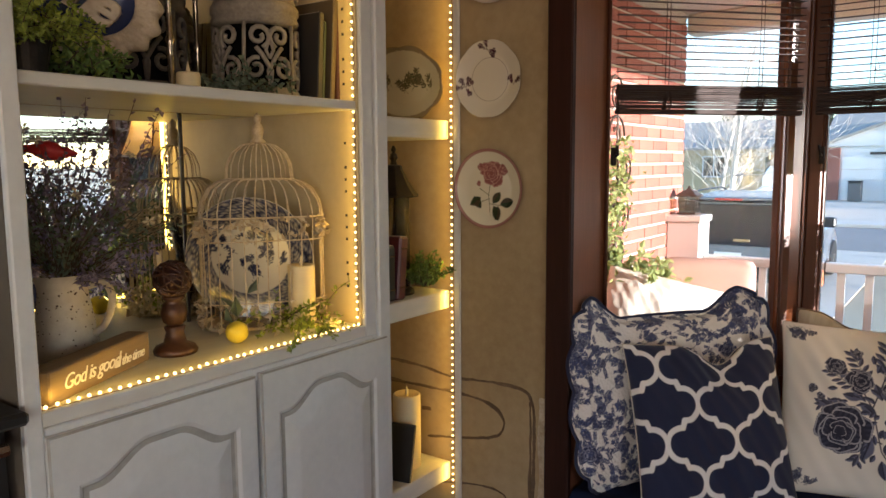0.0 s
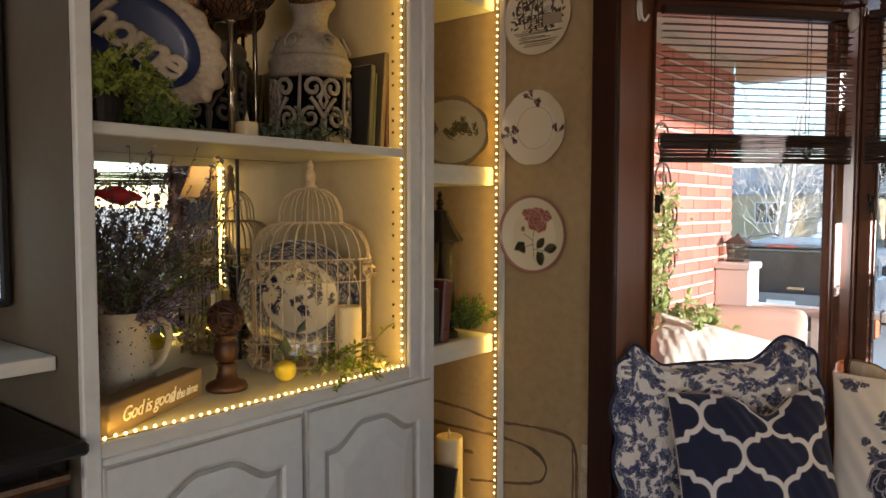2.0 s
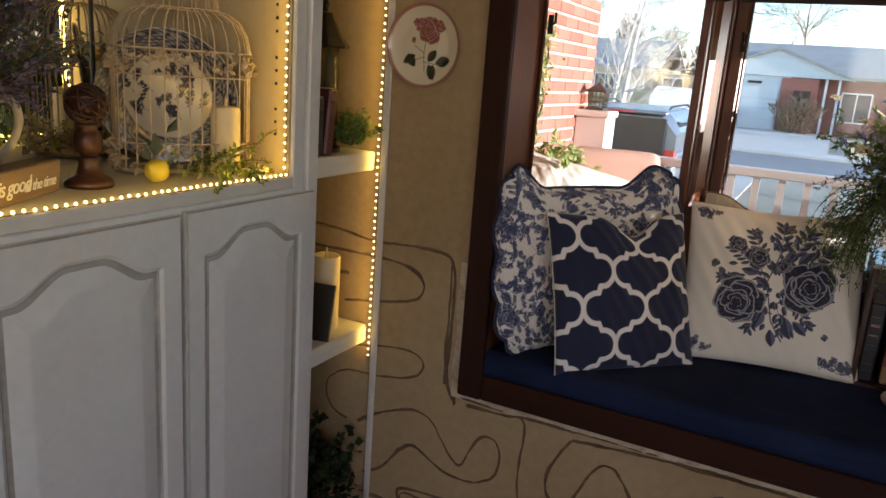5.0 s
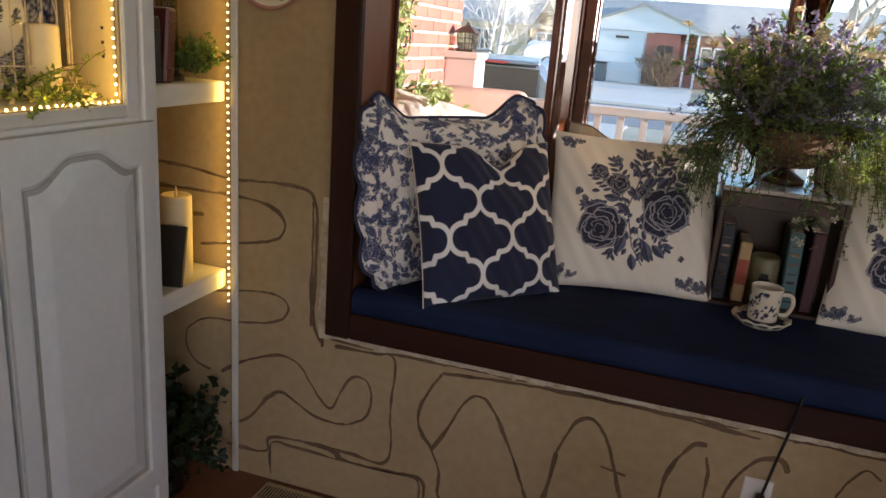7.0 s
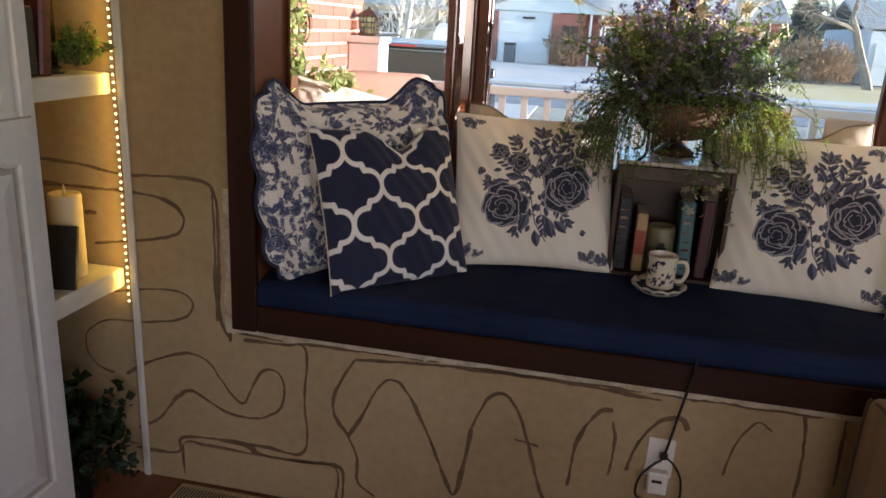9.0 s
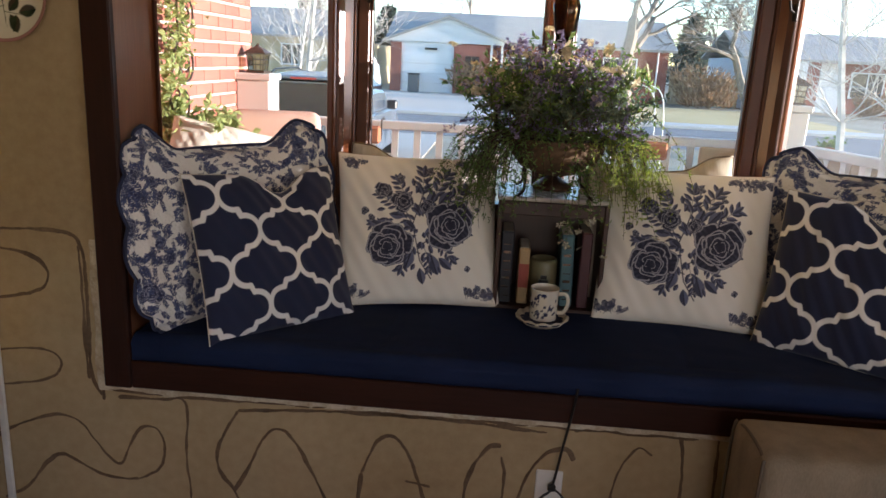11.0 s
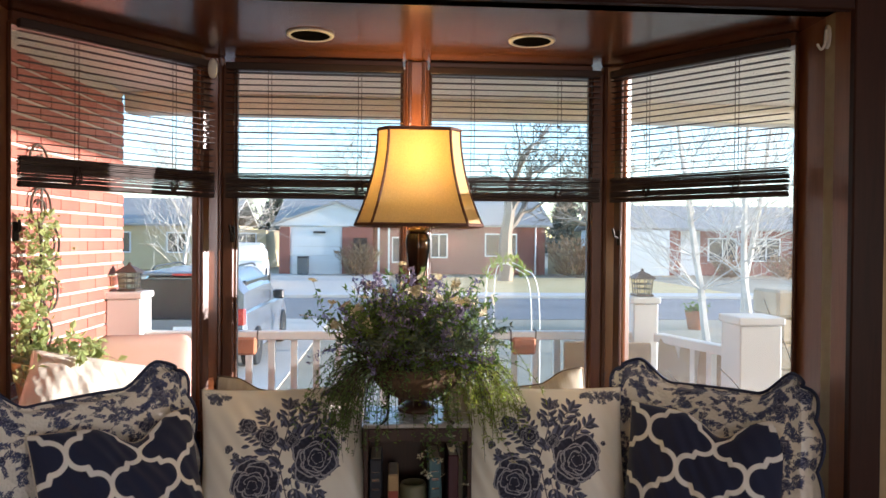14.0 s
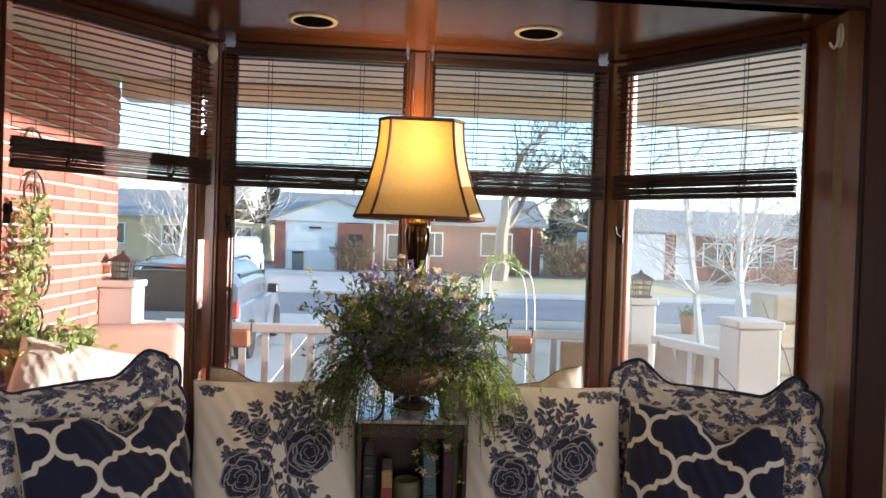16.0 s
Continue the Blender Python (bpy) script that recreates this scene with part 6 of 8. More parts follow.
def rose_plate(P, T, U, V, rnd):
    R = np.hypot(U, V)
    for x0, y0, x1, y1 in ((0.002, -0.08, -0.004, -0.02), (-0.004, -0.02, 0.004, 0.03), (0.0, -0.045, 0.04, -0.05), (-0.002, -0.02, -0.035, 0.0), (0, -.03, -.05, -.045)):
        stem_print(P, T, U, V, x0, y0, x1, y1, 0.0016)
    for x, y, q, a in ((-0.030, -0.060, 0.046, 2.2), (-0.030, -0.026, 0.046, 3.7), (0.012, -0.050, 0.050, 5.2), (0.034, -0.046, 0.052, 0.2), (0.010, -0.044, 0.044, 0.9), (0.028, -0.050, 0.044, 4.6)):
        leaf_print(P, T, U, V, x, y, q, q * 0.62, a)
    T[:] = T * 0.15
    q = np.zeros_like(U)
    s = np.zeros_like(U)
    for x, y, r in ((0.006, 0.045, 0.042), (0.046, 0.055, 0.016), (-0.030, 0.062, 0.014), (-0.038, 0.015, 0.009)):
        rose(q, s, U, V, x, y, r, rnd)
    P[:] = np.maximum(P, q * 0.95)
    T[:] = np.where(q > 0.4, 0.55 + 0.45 * s, T)
    rim = R > 0.108
    P[:] = np.where(rim, 0.8, P)
    T[:] = np.where(rim, 0.75, T)


def mauve_plate(P, T, U, V, rnd):
    for a in (1.65, 3.35, 6.05):
        for k in range(5):
            sprig(P, T, U, V, 0.084 * math.cos(a), 0.084 * math.sin(a), rnd.uniform(0, 6.28), 0.024, rnd, 0.008)
    R = np.hypot(U, V)
    P[:] = np.maximum(P, 0.5 * (np.abs(R - 0.062) < 0.0010))


def scene_plate(P, T, U, V, rnd):
    R = np.hypot(U, V)
    for k in range(16):
        y = -0.085 + 0.006 * k
        stem_print(P, T, U, V, -0.09 + 0.05 * rnd.random(), y, 0.02 + 0.07 * rnd.random(), y + rnd.uniform(-0.004, 0.004), 0.0020)
    for x in (-0.05, -0.03, 0.0, 0.012, 0.045):
        stem_print(P, T, U, V, x, -0.03, x + rnd.uniform(-0.01, 0.01), 0.06, 0.0028)
        for k in range(8):
            y = rnd.uniform(0.0, 0.065)
            stem_print(P, T, U, V, x, y, x + rnd.uniform(-0.04, 0.04), y + rnd.uniform(0.01, 0.035), 0.0019)
    for k in range(90):
        leaf_print(P, T, U, V, rnd.uniform(-0.085, 0.085), rnd.uniform(-0.035, 0.075), 0.020, 0.008, rnd.uniform(0, 6.28))
    house = (np.abs(U - 0.045) < 0.032) & (np.abs(V + 0.012) < 0.016)
    P[:] = np.where(house, 0.7, P)
    T[:] = np.where(house, 1.0, T * 0.5)
    P[:] = np.where(R > 0.098, 0, P)


hang("wall_plate", "cream wall plate printed with a pink rose, reddish rim", plate_mesh(0.117, ROSECHINA, rose_plate, 3, 60, 160), -1.295, 1.566)
hang("wall_plate", "cream china wall plate with three mauve flower sprigs", plate_mesh(0.109, MAUVECHINA, mauve_plate, 4, 60, 160, wavy=0.025), -1.295, 1.882)
hang("wall_plate", "round wall plate with sepia country scene", plate_mesh(0.113, SCENECHINA, scene_plate, 5, 70, 180), -1.283, 2.206)

# wandering filler lines on the wall: (x, z) control points
LINES = [
    [(-1.88, 1.01), (-1.70, 0.992), (-1.563, 0.985), (-1.435, 0.969), (-1.292, 0.976), (-1.187, 0.971), (-1.153, 0.935), (-1.146, 0.855), (-1.147, 0.738), (-1.149, 0.581), (-1.123, 0.514)],
    [(-1.88, 0.93), (-1.685, 0.920), (-1.549, 0.920), (-1.401, 0.920), (-1.294, 0.903), (-1.251, 0.862), (-1.270, 0.814), (-1.353, 0.787), (-1.541, 0.754)],
    [(-1.563, 0.846), (-1.525, 0.847)],
    [(-1.493, 0.610), (-1.340, 0.636), (-1.257, 0.630), (-1.234, 0.595), (-1.269, 0.554), (-1.382, 0.526), (-1.518, 0.514), (-1.590, 0.465), (-1.595, 0.398), (-1.558, 0.356), (-1.509, 0.341)],
    [(-1.469, 0.342), (-1.388, 0.395), (-1.272, 0.440), (-1.197, 0.428), (-1.152, 0.371), (-1.106, 0.314), (-1.078, 0.309), (-1.050, 0.371), (-1.014, 0.424), (-0.970, 0.423), (-0.951, 0.371), (-0.968, 0.302), (-1.032, 0.261)],
    [(-1.032, 0.261), (-1.125, 0.262), (-1.200, 0.296), (-1.256, 0.320), (-1.305, 0.285), (-1.367, 0.205), (-1.438, 0.164)],
    [(-1.077, 0.513), (-0.962, 0.514), (-0.887, 0.509), (-0.889, 0.355), (-0.890, 0.175), (-1.013, 0.168), (-1.069, 0.166)],
    [(-1.45, 0.09), (-1.311, 0.095), (-1.290, 0.150), (-1.183, 0.166), (-1.069, 0.162), (-1.031, 0.135), (-0.884, 0.141), (-0.785, 0.145), (-0.765, 0.104), (-0.771, 0.010)],
    [(-0.738, 0.500), (-0.794, 0.391), (-0.796, 0.317), (-0.753, 0.251), (-0.724, 0.181), (-0.721, 0.104), (-0.666, 0.062)],
    [(-0.753, 0.251), (-0.713, 0.324), (-0.660, 0.434), (-0.611, 0.452), (-0.566, 0.398), (-0.508, 0.283), (-0.458, 0.164), (-0.429, 0.117), (-0.410, 0.193), (-0.391, 0.344)],
    [(-0.391, 0.344), (-0.352, 0.440), (-0.308, 0.462), (-0.264, 0.413), (-0.231, 0.323), (-0.194, 0.205), (-0.173, 0.151)],
    [(-0.738, 0.500), (-0.623, 0.511), (-0.462, 0.522), (-0.307, 0.525), (-0.097, 0.522), (0.105, 0.511)],
    [(-0.27, 0.330), (-0.20, 0.318)],
    [(-0.111, 0.209), (-0.098, 0.357), (-0.051, 0.450), (-0.014, 0.463)],
    [(-0.011, 0.429), (0.001, 0.370), (-0.005, 0.263)],
    [(0.039, 0.287), (0.062, 0.378), (0.108, 0.449), (0.159, 0.467), (0.184, 0.436)],
    [(0.287, 0.319), (0.305, 0.417), (0.347, 0.486), (0.386, 0.469)],
    [(0.174, 0.527), (0.303, 0.550), (0.434, 0.541), (0.461, 0.503), (0.472, 0.378), (0.470, 0.288)],
    [(0.558, 0.338), (0.556, 0.440), (0.552, 0.530)],
    [(-1.118, 0.50), (-1.118, 0.62), (-1.116, 0.80)],
    [(-1.285, 0.02), (-1.284, 0.132), (-1.20, 0.139), (-1.05, 0.134), (-0.90, 0.139), (-0.79, 0.136), (-0.788, 0.02)],
    [(-1.16, 0.94), (-1.158, 0.80), (-1.160, 0.66), (-1.156, 0.56)],
    [(-1.10, 0.535), (-0.80, 0.528), (-0.50, 0.534), (-0.20, 0.527), (0.15, 0.532), (0.50, 0.528)],
]
rnd = random.Random(12)
for line in LINES:
    pts = curve_points([(x, z, 0) for x, z in line], 14)
    bm, prev = bmesh.new(), None
    w0 = rnd.uniform(0.0038, 0.0066)
    for i, p in enumerate(pts):
        d = (pts[min(i + 1, len(pts) - 1)] - pts[max(i - 1, 0)])
        d = d.normalized() if d.length > 0 else Vector((1, 0, 0))
        s = Vector((-d.y, d.x, 0))
        w = w0 * (0.45 + 1.5 * abs(noise.noise((p.x * 9, p.y * 9, w0 * 900)))) + 0.0022 * abs(noise.noise((p.x * 70, p.y * 70, 3)))
        if i in (0, len(pts) - 1):
            w *= 0.3
        jig = 0.0022 * noise.noise((p.x * 40, p.y * 40, 7))
        q = p + s * jig
        ring = [bm.verts.new((q.x + s.x * w * e, WALL_Y - h, q.y + s.y * w * e)) for e, h in ((-1, 0.0005), (-0.55, 0.0022), (0.55, 0.0022), (1, 0.0005))]
        if prev:
            for a in range(3):
                bm.faces.new((prev[a], prev[a + 1], ring[a + 1], ring[a]))
        prev = ring
    part("filler_line", bm, FILLER, wall_window)
# raw plaster edge below and beside the casing
bm, prev = bmesh.new(), None
PLASTER = surface("raw_plaster_edge", (0.30, 0.22, 0.13), (0.62, 0.55, 0.42), 0.95, big=22, small=140, bump=0.8)
for k in range(160):
    x = -1.112 + k * 0.0152
    lo = 0.528 + 0.012 * noise.noise((x * 8, 0, 1)) + 0.005 * noise.noise((x * 40, 0, 2))
    ring = [bm.verts.new((x, WALL_Y - h, z)) for h, z in ((0.0004, lo), (0.0028, lo + 0.006), (0.0028, 0.5525))]
    if prev:
        bm.faces.new((prev[0], ring[0], ring[1], prev[1]))
        bm.faces.new((prev[1], ring[1], ring[2], prev[2]))
    prev = ring
part("plaster_edge", bm, PLASTER, wall_window, "rough unpainted plaster edge")
bm, prev = bmesh.new(), None
for k in range(120):
    z = 0.53 + k * 0.0036
    lo = -1.132 + 0.010 * noise.noise((z * 9, 4, 1)) + 0.004 * noise.noise((z * 45, 0, 2))
    ring = [bm.verts.new((x, WALL_Y - h, z)) for h, x in ((0.0004, lo), (0.0026, lo + 0.005), (0.0026, -1.1005))]
    if prev:
        bm.faces.new((prev[0], ring[0], ring[1], prev[1]))
        bm.faces.new((prev[1], ring[1], ring[2], prev[2]))
    prev = ring
part("plaster_edge", bm, PLASTER, wall_window, "rough unpainted plaster edge")
# blocked vent panel and floor register
part("vent_panel", box(-1.285, -0.790, WALL_Y - 0.004, WALL_Y, 0.004, 0.135, 0.002), CREAM_WALL, wall_window)
rg = thing("floor_register", "beige metal floor register with dark slots", "floor register", pose(-1.28, 2.07, 0))
part("plate", box(0, 0.36, 0, 0.105, 0, 0.012, 0.003), surface("beige_enamel", (0.34, 0.27, 0.16), (0.46, 0.38, 0.24), 0.5), rg)
slot = mesh_of("slot", box(-0.002, 0.002, 0.02, 0.085, 0.0121, 0.0128), BLACK)
for k in range(34):
    s = new("slot", slot)
    s.parent, s.matrix_basis = rg, pose(0.015 + 0.010 * k, 0, 0)
# stick-on hooks and sensors in the bay
for x, s, y in ((OPEN_L + 0.0045, 1, 2.335), (OPEN_R - 0.0045, -1, 2.305)):
    hk = thing("adhesive_hook", "white plastic adhesive hook on the wooden jamb", "hook", pose(x, y, 2.215), "bay hooks")
    part("pad", lathe([(0.016, 0), (0.016, 0.004), (0.012, 0.006)], 20, m=Matrix.Rotation(radians(90 * s), 4, "Y") @ Matrix.Diagonal((2.1, 1, 1, 1))), WHITE_PLASTIC, hk, smooth=True)
    part("hook", tube(curve_points([(s * 0.006, 0, 0.02), (s * 0.010, 0, -0.02), (s * 0.020, 0.0, -0.035), (s * 0.032, 0, -0.02)], 5), 0.004, 6), WHITE_PLASTIC, hk, smooth=True)
solid("window_sensor", lathe([(0.001, 0), (0.014, 0.001), (0.017, 0.006), (0.014, 0.012), (0.001, 0.013)], 24, m=Matrix.Rotation(radians(90), 4, "X") @ Matrix.Diagonal((1, 2.1, 1, 1))), WHITE_PLASTIC, "white oval alarm sensor on the window post", "sensor", pose(-0.592, 2.905, 2.22), smooth=True)
solid("ceiling_hook", tube(curve_points([(0, 0, 0), (0, 0, -0.02), (0.006, 0, -0.028), (0.010, 0, -0.02)], 5), 0.0018, 5), BRONZE, "small brass cup hook in the bay ceiling", "hook", pose(0.12, 2.70, OPEN_T))

# ---- armchair below the window ----
LINEN = surface("oatmeal_linen", (0.17, 0.13, 0.085), (0.30, 0.24, 0.165), 0.95, big=14, small=260, bump=0.8, stretch=(1, 1, 0.35))
ac = thing("armchair", "oatmeal linen upholstered armchair with rolled arm", "armchair", pose(0.53, 0, 0))


def soft_box(x0, x1, y0, y1, z0, z1, r):
    return box(x0, x1, y0, y1, z0, z1, r, segments=4)


part("arm", soft_box(0.0, 0.85, 1.86, 2.08, 0.06, 0.672, 0.045), LINEN, ac, smooth=True)
part("arm_piping", tube(curve_points([(0.006, 2.07, 0.08), (0.004, 2.07, 0.60), (0.012, 2.05, 0.655), (0.012, 1.97, 0.668), (0.012, 1.89, 0.655), (0.004, 1.87, 0.60), (0.006, 1.87, 0.08)], 6), 0.004, 6), surface("dark_piping", (0.08, 0.06, 0.04), (0.13, 0.10, 0.07), 0.9), ac)
part("seat", soft_box(0.04, 0.82, 1.24, 1.85, 0.12, 0.45, 0.04), LINEN, ac, smooth=True)
part("backrest", soft_box(0.70, 0.92, 1.16, 1.98, 0.06, 0.66, 0.045), LINEN, ac, smooth=True)
part("arm", soft_box(0.0, 0.85, 1.02, 1.23, 0.06, 0.60, 0.045), LINEN, ac, smooth=True)
for x, y in ((0.05, 1.06), (0.80, 1.06), (0.05, 2.02), (0.80, 2.02)):
    part("leg", box(x - 0.02, x + 0.02, y - 0.02, y + 0.02, 0, 0.07), DARKWOOD, ac)

# ---- television, mantel shelf and stove beside the cabinet ----
tv = thing("television", "flat black television showing a video page", "television", pose(-1.71, 0.905, 1.445))
part("body", box(-0.05, 0.0, -1.30, 0.0, 0, 0.76, 0.004), BLACK, tv)
part("wall_mount", box(-0.188, -0.05, -0.8, -0.5, 0.25, 0.5), BLACK, tv)
part("screen", box(0.0, 0.002, -1.285, -0.014, 0.016, 0.745), glowing("dark_screen", (0.008, 0.008, 0.009), 0.3), tv, "dark lit screen")
SCR = glowing("screen_picture", (0.17, 0.26, 0.30), 0.28)
TXT = glowing("screen_text", (0.6, 0.6, 0.6), 0.25)
part("picture", box(0.0022, 0.0032, -0.40, -0.022, 0.020, 0.277), SCR, tv, "bright video picture")
part("picture", box(0.0022, 0.0032, -0.40, -0.022, 0.609, 0.742), SCR, tv, "bright video picture")
rnd = random.Random(3)
bm = bmesh.new()
for k in range(120):
    y, z = rnd.uniform(-0.30, -0.03), rnd.choice((rnd.uniform(0.03, 0.26), rnd.uniform(0.62, 0.72)))
    a, q = rnd.uniform(0, 3), rnd.uniform(0.006, 0.02)
    tube([(0.0036, y, z), (0.0036, y + q * math.cos(a), z + q * math.sin(a))], 0.0022, 3, bm)
part("picture_leaves", bm, surface("screen_green", (0.03, 0.05, 0.03), (0.07, 0.11, 0.06), 0.6), tv, kind="stuff")
for txt, z, s in (("opu", 0.561, 0.036), ("NT", 0.523, 0.036), ("nwov", 0.477, 0.025), ("7K vi", 0.443, 0.025)):
    lettering("screen_words", txt, s, 0.0004, TXT, tv, Matrix.Translation((0.0036, -0.040 - 0.22 * s * len(txt), z)) @ Matrix.Rotation(radians(90), 4, "Z") @ Matrix.Rotation(radians(90), 4, "X"), 0, 0.95, "white screen text")
solid("mantel_shelf", box(LEFT_X + 0.001, -1.53, -1.0, 0.912, 1.340, 1.367, 0.002), SHELF_PAINT, "plain white mantel shelf under the television", "mantel")
st = thing("stove", "black metal stove top below the mantel", "stove", pose(-1.60, 0.910, 0))
part("body", box(-0.29, 0.13, -1.4, -0.012, 0, 1.205), BLACK, st)
part("top", box(-0.295, 0.205, -1.5, 0.0, 1.208, 1.232, 0.006), BLACK, st, "glossy black stove top")
part("bar", tube([(0.18, -1.4, 1.17), (0.18, -0.03, 1.17)], 0.012, 8), CHROME, st, "steel front bar")
for y in (-1.35, -0.05):
    part("bracket", box(0.13, 0.18, y - 0.01, y + 0.01, 1.16, 1.18), CHROME, st)


# ---- outside: ground, street, porch ----
GROUND = surface("dry_ground", (0.30, 0.25, 0.17), (0.46, 0.39, 0.27), 0.95, big=0.35, small=9, bump=0.3)
LAWN = surface("winter_lawn", (0.56, 0.39, 0.16), (0.72, 0.54, 0.27), 0.95, big=0.5, small=14, bump=0.5)
ASPHALT = surface("asphalt", (0.17, 0.165, 0.16), (0.26, 0.25, 0.24), 0.9, big=0.4, small=30, bump=0.3)
DRIVE = surface("driveway_concrete", (0.48, 0.42, 0.35), (0.62, 0.55, 0.46), 0.9, big=0.5, small=20, bump=0.2)
GZ = -0.5
solid("ground", box(-900, 900, 3.2, 1500, GZ - 0.3, GZ), GROUND, "dry winter yard and neighbourhood ground", "ground", kind="structure")
solid("road", box(-250, 250, 20.0, 27.0, GZ + 0.004, GZ + 0.012), ASPHALT, "grey asphalt street", "road", kind="structure")
solid("kerb", box(-250, 250, 27.0, 27.3, GZ, GZ + 0.13, 0.02), CONCRETE, "concrete kerb of the street", "kerb", kind="structure")
solid("pavement", box(-250, 250, 27.3, 28.8, GZ + 0.002, GZ + 0.10), CONCRETE, "concrete pavement along the street", "pavement", kind="structure")
solid("lawn", box(0.5, 13.5, 28.8, 40.0, GZ + 0.002, GZ + 0.10), LAWN, "dry straw-coloured winter lawn", "lawn", kind="structure")
solid("driveway", box(-8.2, -0.2, 28.8, 43.5, GZ + 0.002, GZ + 0.09), DRIVE, "pale concrete driveway", "driveway", kind="structure")
solid("driveway", box(-5.2, -1.6, 6.0, 20.0, GZ + 0.002, GZ + 0.02), DRIVE, "pale concrete driveway beside the porch", "driveway", kind="structure")
solid("porch_floor", box(-2.2, 2.9, 2.62, 5.1, GZ, 0.02), CONCRETE, "grey concrete porch floor", "porch", kind="structure")
solid("porch_roof", box(-2.4, 2.9, 2.33, 5.05, 2.52, 2.62), SOFFIT, "cream painted porch ceiling", "roof", kind="structure")
solid("porch_beam", box(-1.60, 2.9, 4.9, 5.06, 2.40, 2.518, 0.008), SOFFIT, "cream painted porch beam", "beam", kind="structure")
brickwall = solid("wall_brick", box(-2.0, -1.606, 2.35, 4.9, GZ, 2.518), MORTAR, "red brick side wall of the porch with pale mortar", "wall", kind="structure")


def pillar(x, y, h, w=0.19):
    p = thing("porch_pillar", "white painted square porch pillar with flat cap", "pillar", pose(x, y, 0.02), "porch pillars")
    part("shaft", box(-w / 2, w / 2, -w / 2, w / 2, 0, h - 0.04, 0.006), RAILWHITE, p)
    part("cap", box(-w / 2 - 0.012, w / 2 + 0.012, -w / 2 - 0.012, w / 2 + 0.012, h - 0.038, h, 0.006), RAILWHITE, p)
    return p


pillar(-1.50, 4.72, 1.31)
pillar(1.535, 4.72, 1.29, 0.15)
pillar(1.81, 3.9, 1.26, 0.21)


def railing(p, q, ztop):
    p, q = Vector((*p, 0)), Vector((*q, 0))
    w = (q - p).length
    r = thing("porch_railing", "white painted wooden porch railing with square balusters", "railing", Matrix.Translation(p) @ Matrix.Rotation(math.atan2(q.y - p.y, q.x - p.x), 4, "Z"), "porch railings")
    part("top_rail", box(0, w, -0.035, 0.035, ztop - 0.05, ztop, 0.006), RAILWHITE, r)
    part("bottom_rail", box(0, w, -0.02, 0.02, 0.10, 0.15, 0.004), RAILWHITE, r)
    bal = mesh_of("baluster", box(-0.019, 0.019, -0.019, 0.019, 0.15, ztop - 0.05), RAILWHITE)
    n = int(w / 0.125)
    for k in range(n):
        b = new("baluster", bal)
        b.parent = r
        b.matrix_basis = pose((k + 0.5) * w / n, 0, 0)


railing((-1.40, 4.72), (1.47, 4.72), 1.10)
railing((1.80, 4.01), (1.60, 4.62), 1.10)
# porch lanterns on the pillars
PANE = clear_glass("lantern_pane", (0.9, 0.85, 0.7))
BROWNMETAL = surface("brown_lantern_metal", (0.03, 0.02, 0.014), (0.09, 0.06, 0.04), 0.5, 0.4)


def porch_lantern(x, y, z):
    p = thing("porch_lantern", "brown metal post lantern with small glass panes", "lantern", pose(x, y, z), "porch lanterns")
    part("base", box(-0.055, 0.055, -0.055, 0.055, 0, 0.014, 0.003), BROWNMETAL, p)
    bm = bmesh.new()
    for sx in (-1, 0, 1):
        for sy in (-1, 1):
            tube([(sx * 0.042, sy * 0.042, 0.014), (sx * 0.050, sy * 0.050, 0.105)], 0.0035, 4, bm)
            tube([(sy * 0.042, sx * 0.042, 0.014), (sy * 0.050, sx * 0.050, 0.105)], 0.0035, 4, bm)
    for zz, q in ((0.045, 0.045), (0.075, 0.0475)):
        tube([(-q, -q, zz), (q, -q, zz), (q, q, zz), (-q, q, zz)], 0.003, 4, bm, closed=True)
    part("cage_bars", bm, BROWNMETAL, p)
    part("pane", lathe([(0.058, 0.014), (0.066, 0.105)], 4, m=Matrix.Rotation(math.pi / 4, 4, "Z")), PANE, p)
    part("roof", lathe([(0.088, 0.105), (0.088, 0.112), (0.040, 0.140), (0.030, 0.142), (0.012, 0.152), (0.010, 0.160), (0.002, 0.168)], 4, m=Matrix.Rotation(math.pi / 4, 4, "Z")), BROWNMETAL, p)


porch_lantern(-1.50, 4.72, 1.332)
porch_lantern(1.535, 4.72, 1.312)
# porch armchair, quilted pillow, climbing plant on an iron scroll trellis
PINK = surface("faded_pink_canvas", (0.56, 0.34, 0.28), (0.68, 0.44, 0.36), 0.85, big=4, small=120, bump=0.3)
pc = thing("porch_chair", "faded pink canvas porch chair", "chair", pose(-1.13, 3.85, 0.02, 0, 0, 12))
part("backrest", box(-0.21, 0.21, -0.06, 0.06, 0.42, 1.17, 0.058, segments=5), PINK, pc, smooth=True)
part("seat", box(-0.25, 0.25, -0.55, -0.06, 0.36, 0.50, 0.04, segments=3), PINK, pc, smooth=True)
for s in (-1, 1):
    part("arm", box(s * 0.28 - 0.04, s * 0.28 + 0.04, -0.55, 0.05, 0.62, 0.70, 0.03, segments=3), PINK, pc, smooth=True)
    for y in (-0.5, 0.0):
        part("leg", box(s * 0.26 - 0.02, s * 0.26 + 0.02, y - 0.02, y + 0.02, 0, 0.63, 0.004), BROWNMETAL, pc)
WICKER = surface("tan_wicker", (0.30, 0.22, 0.13), (0.50, 0.39, 0.25), 0.85, big=6, small=160, bump=0.6)


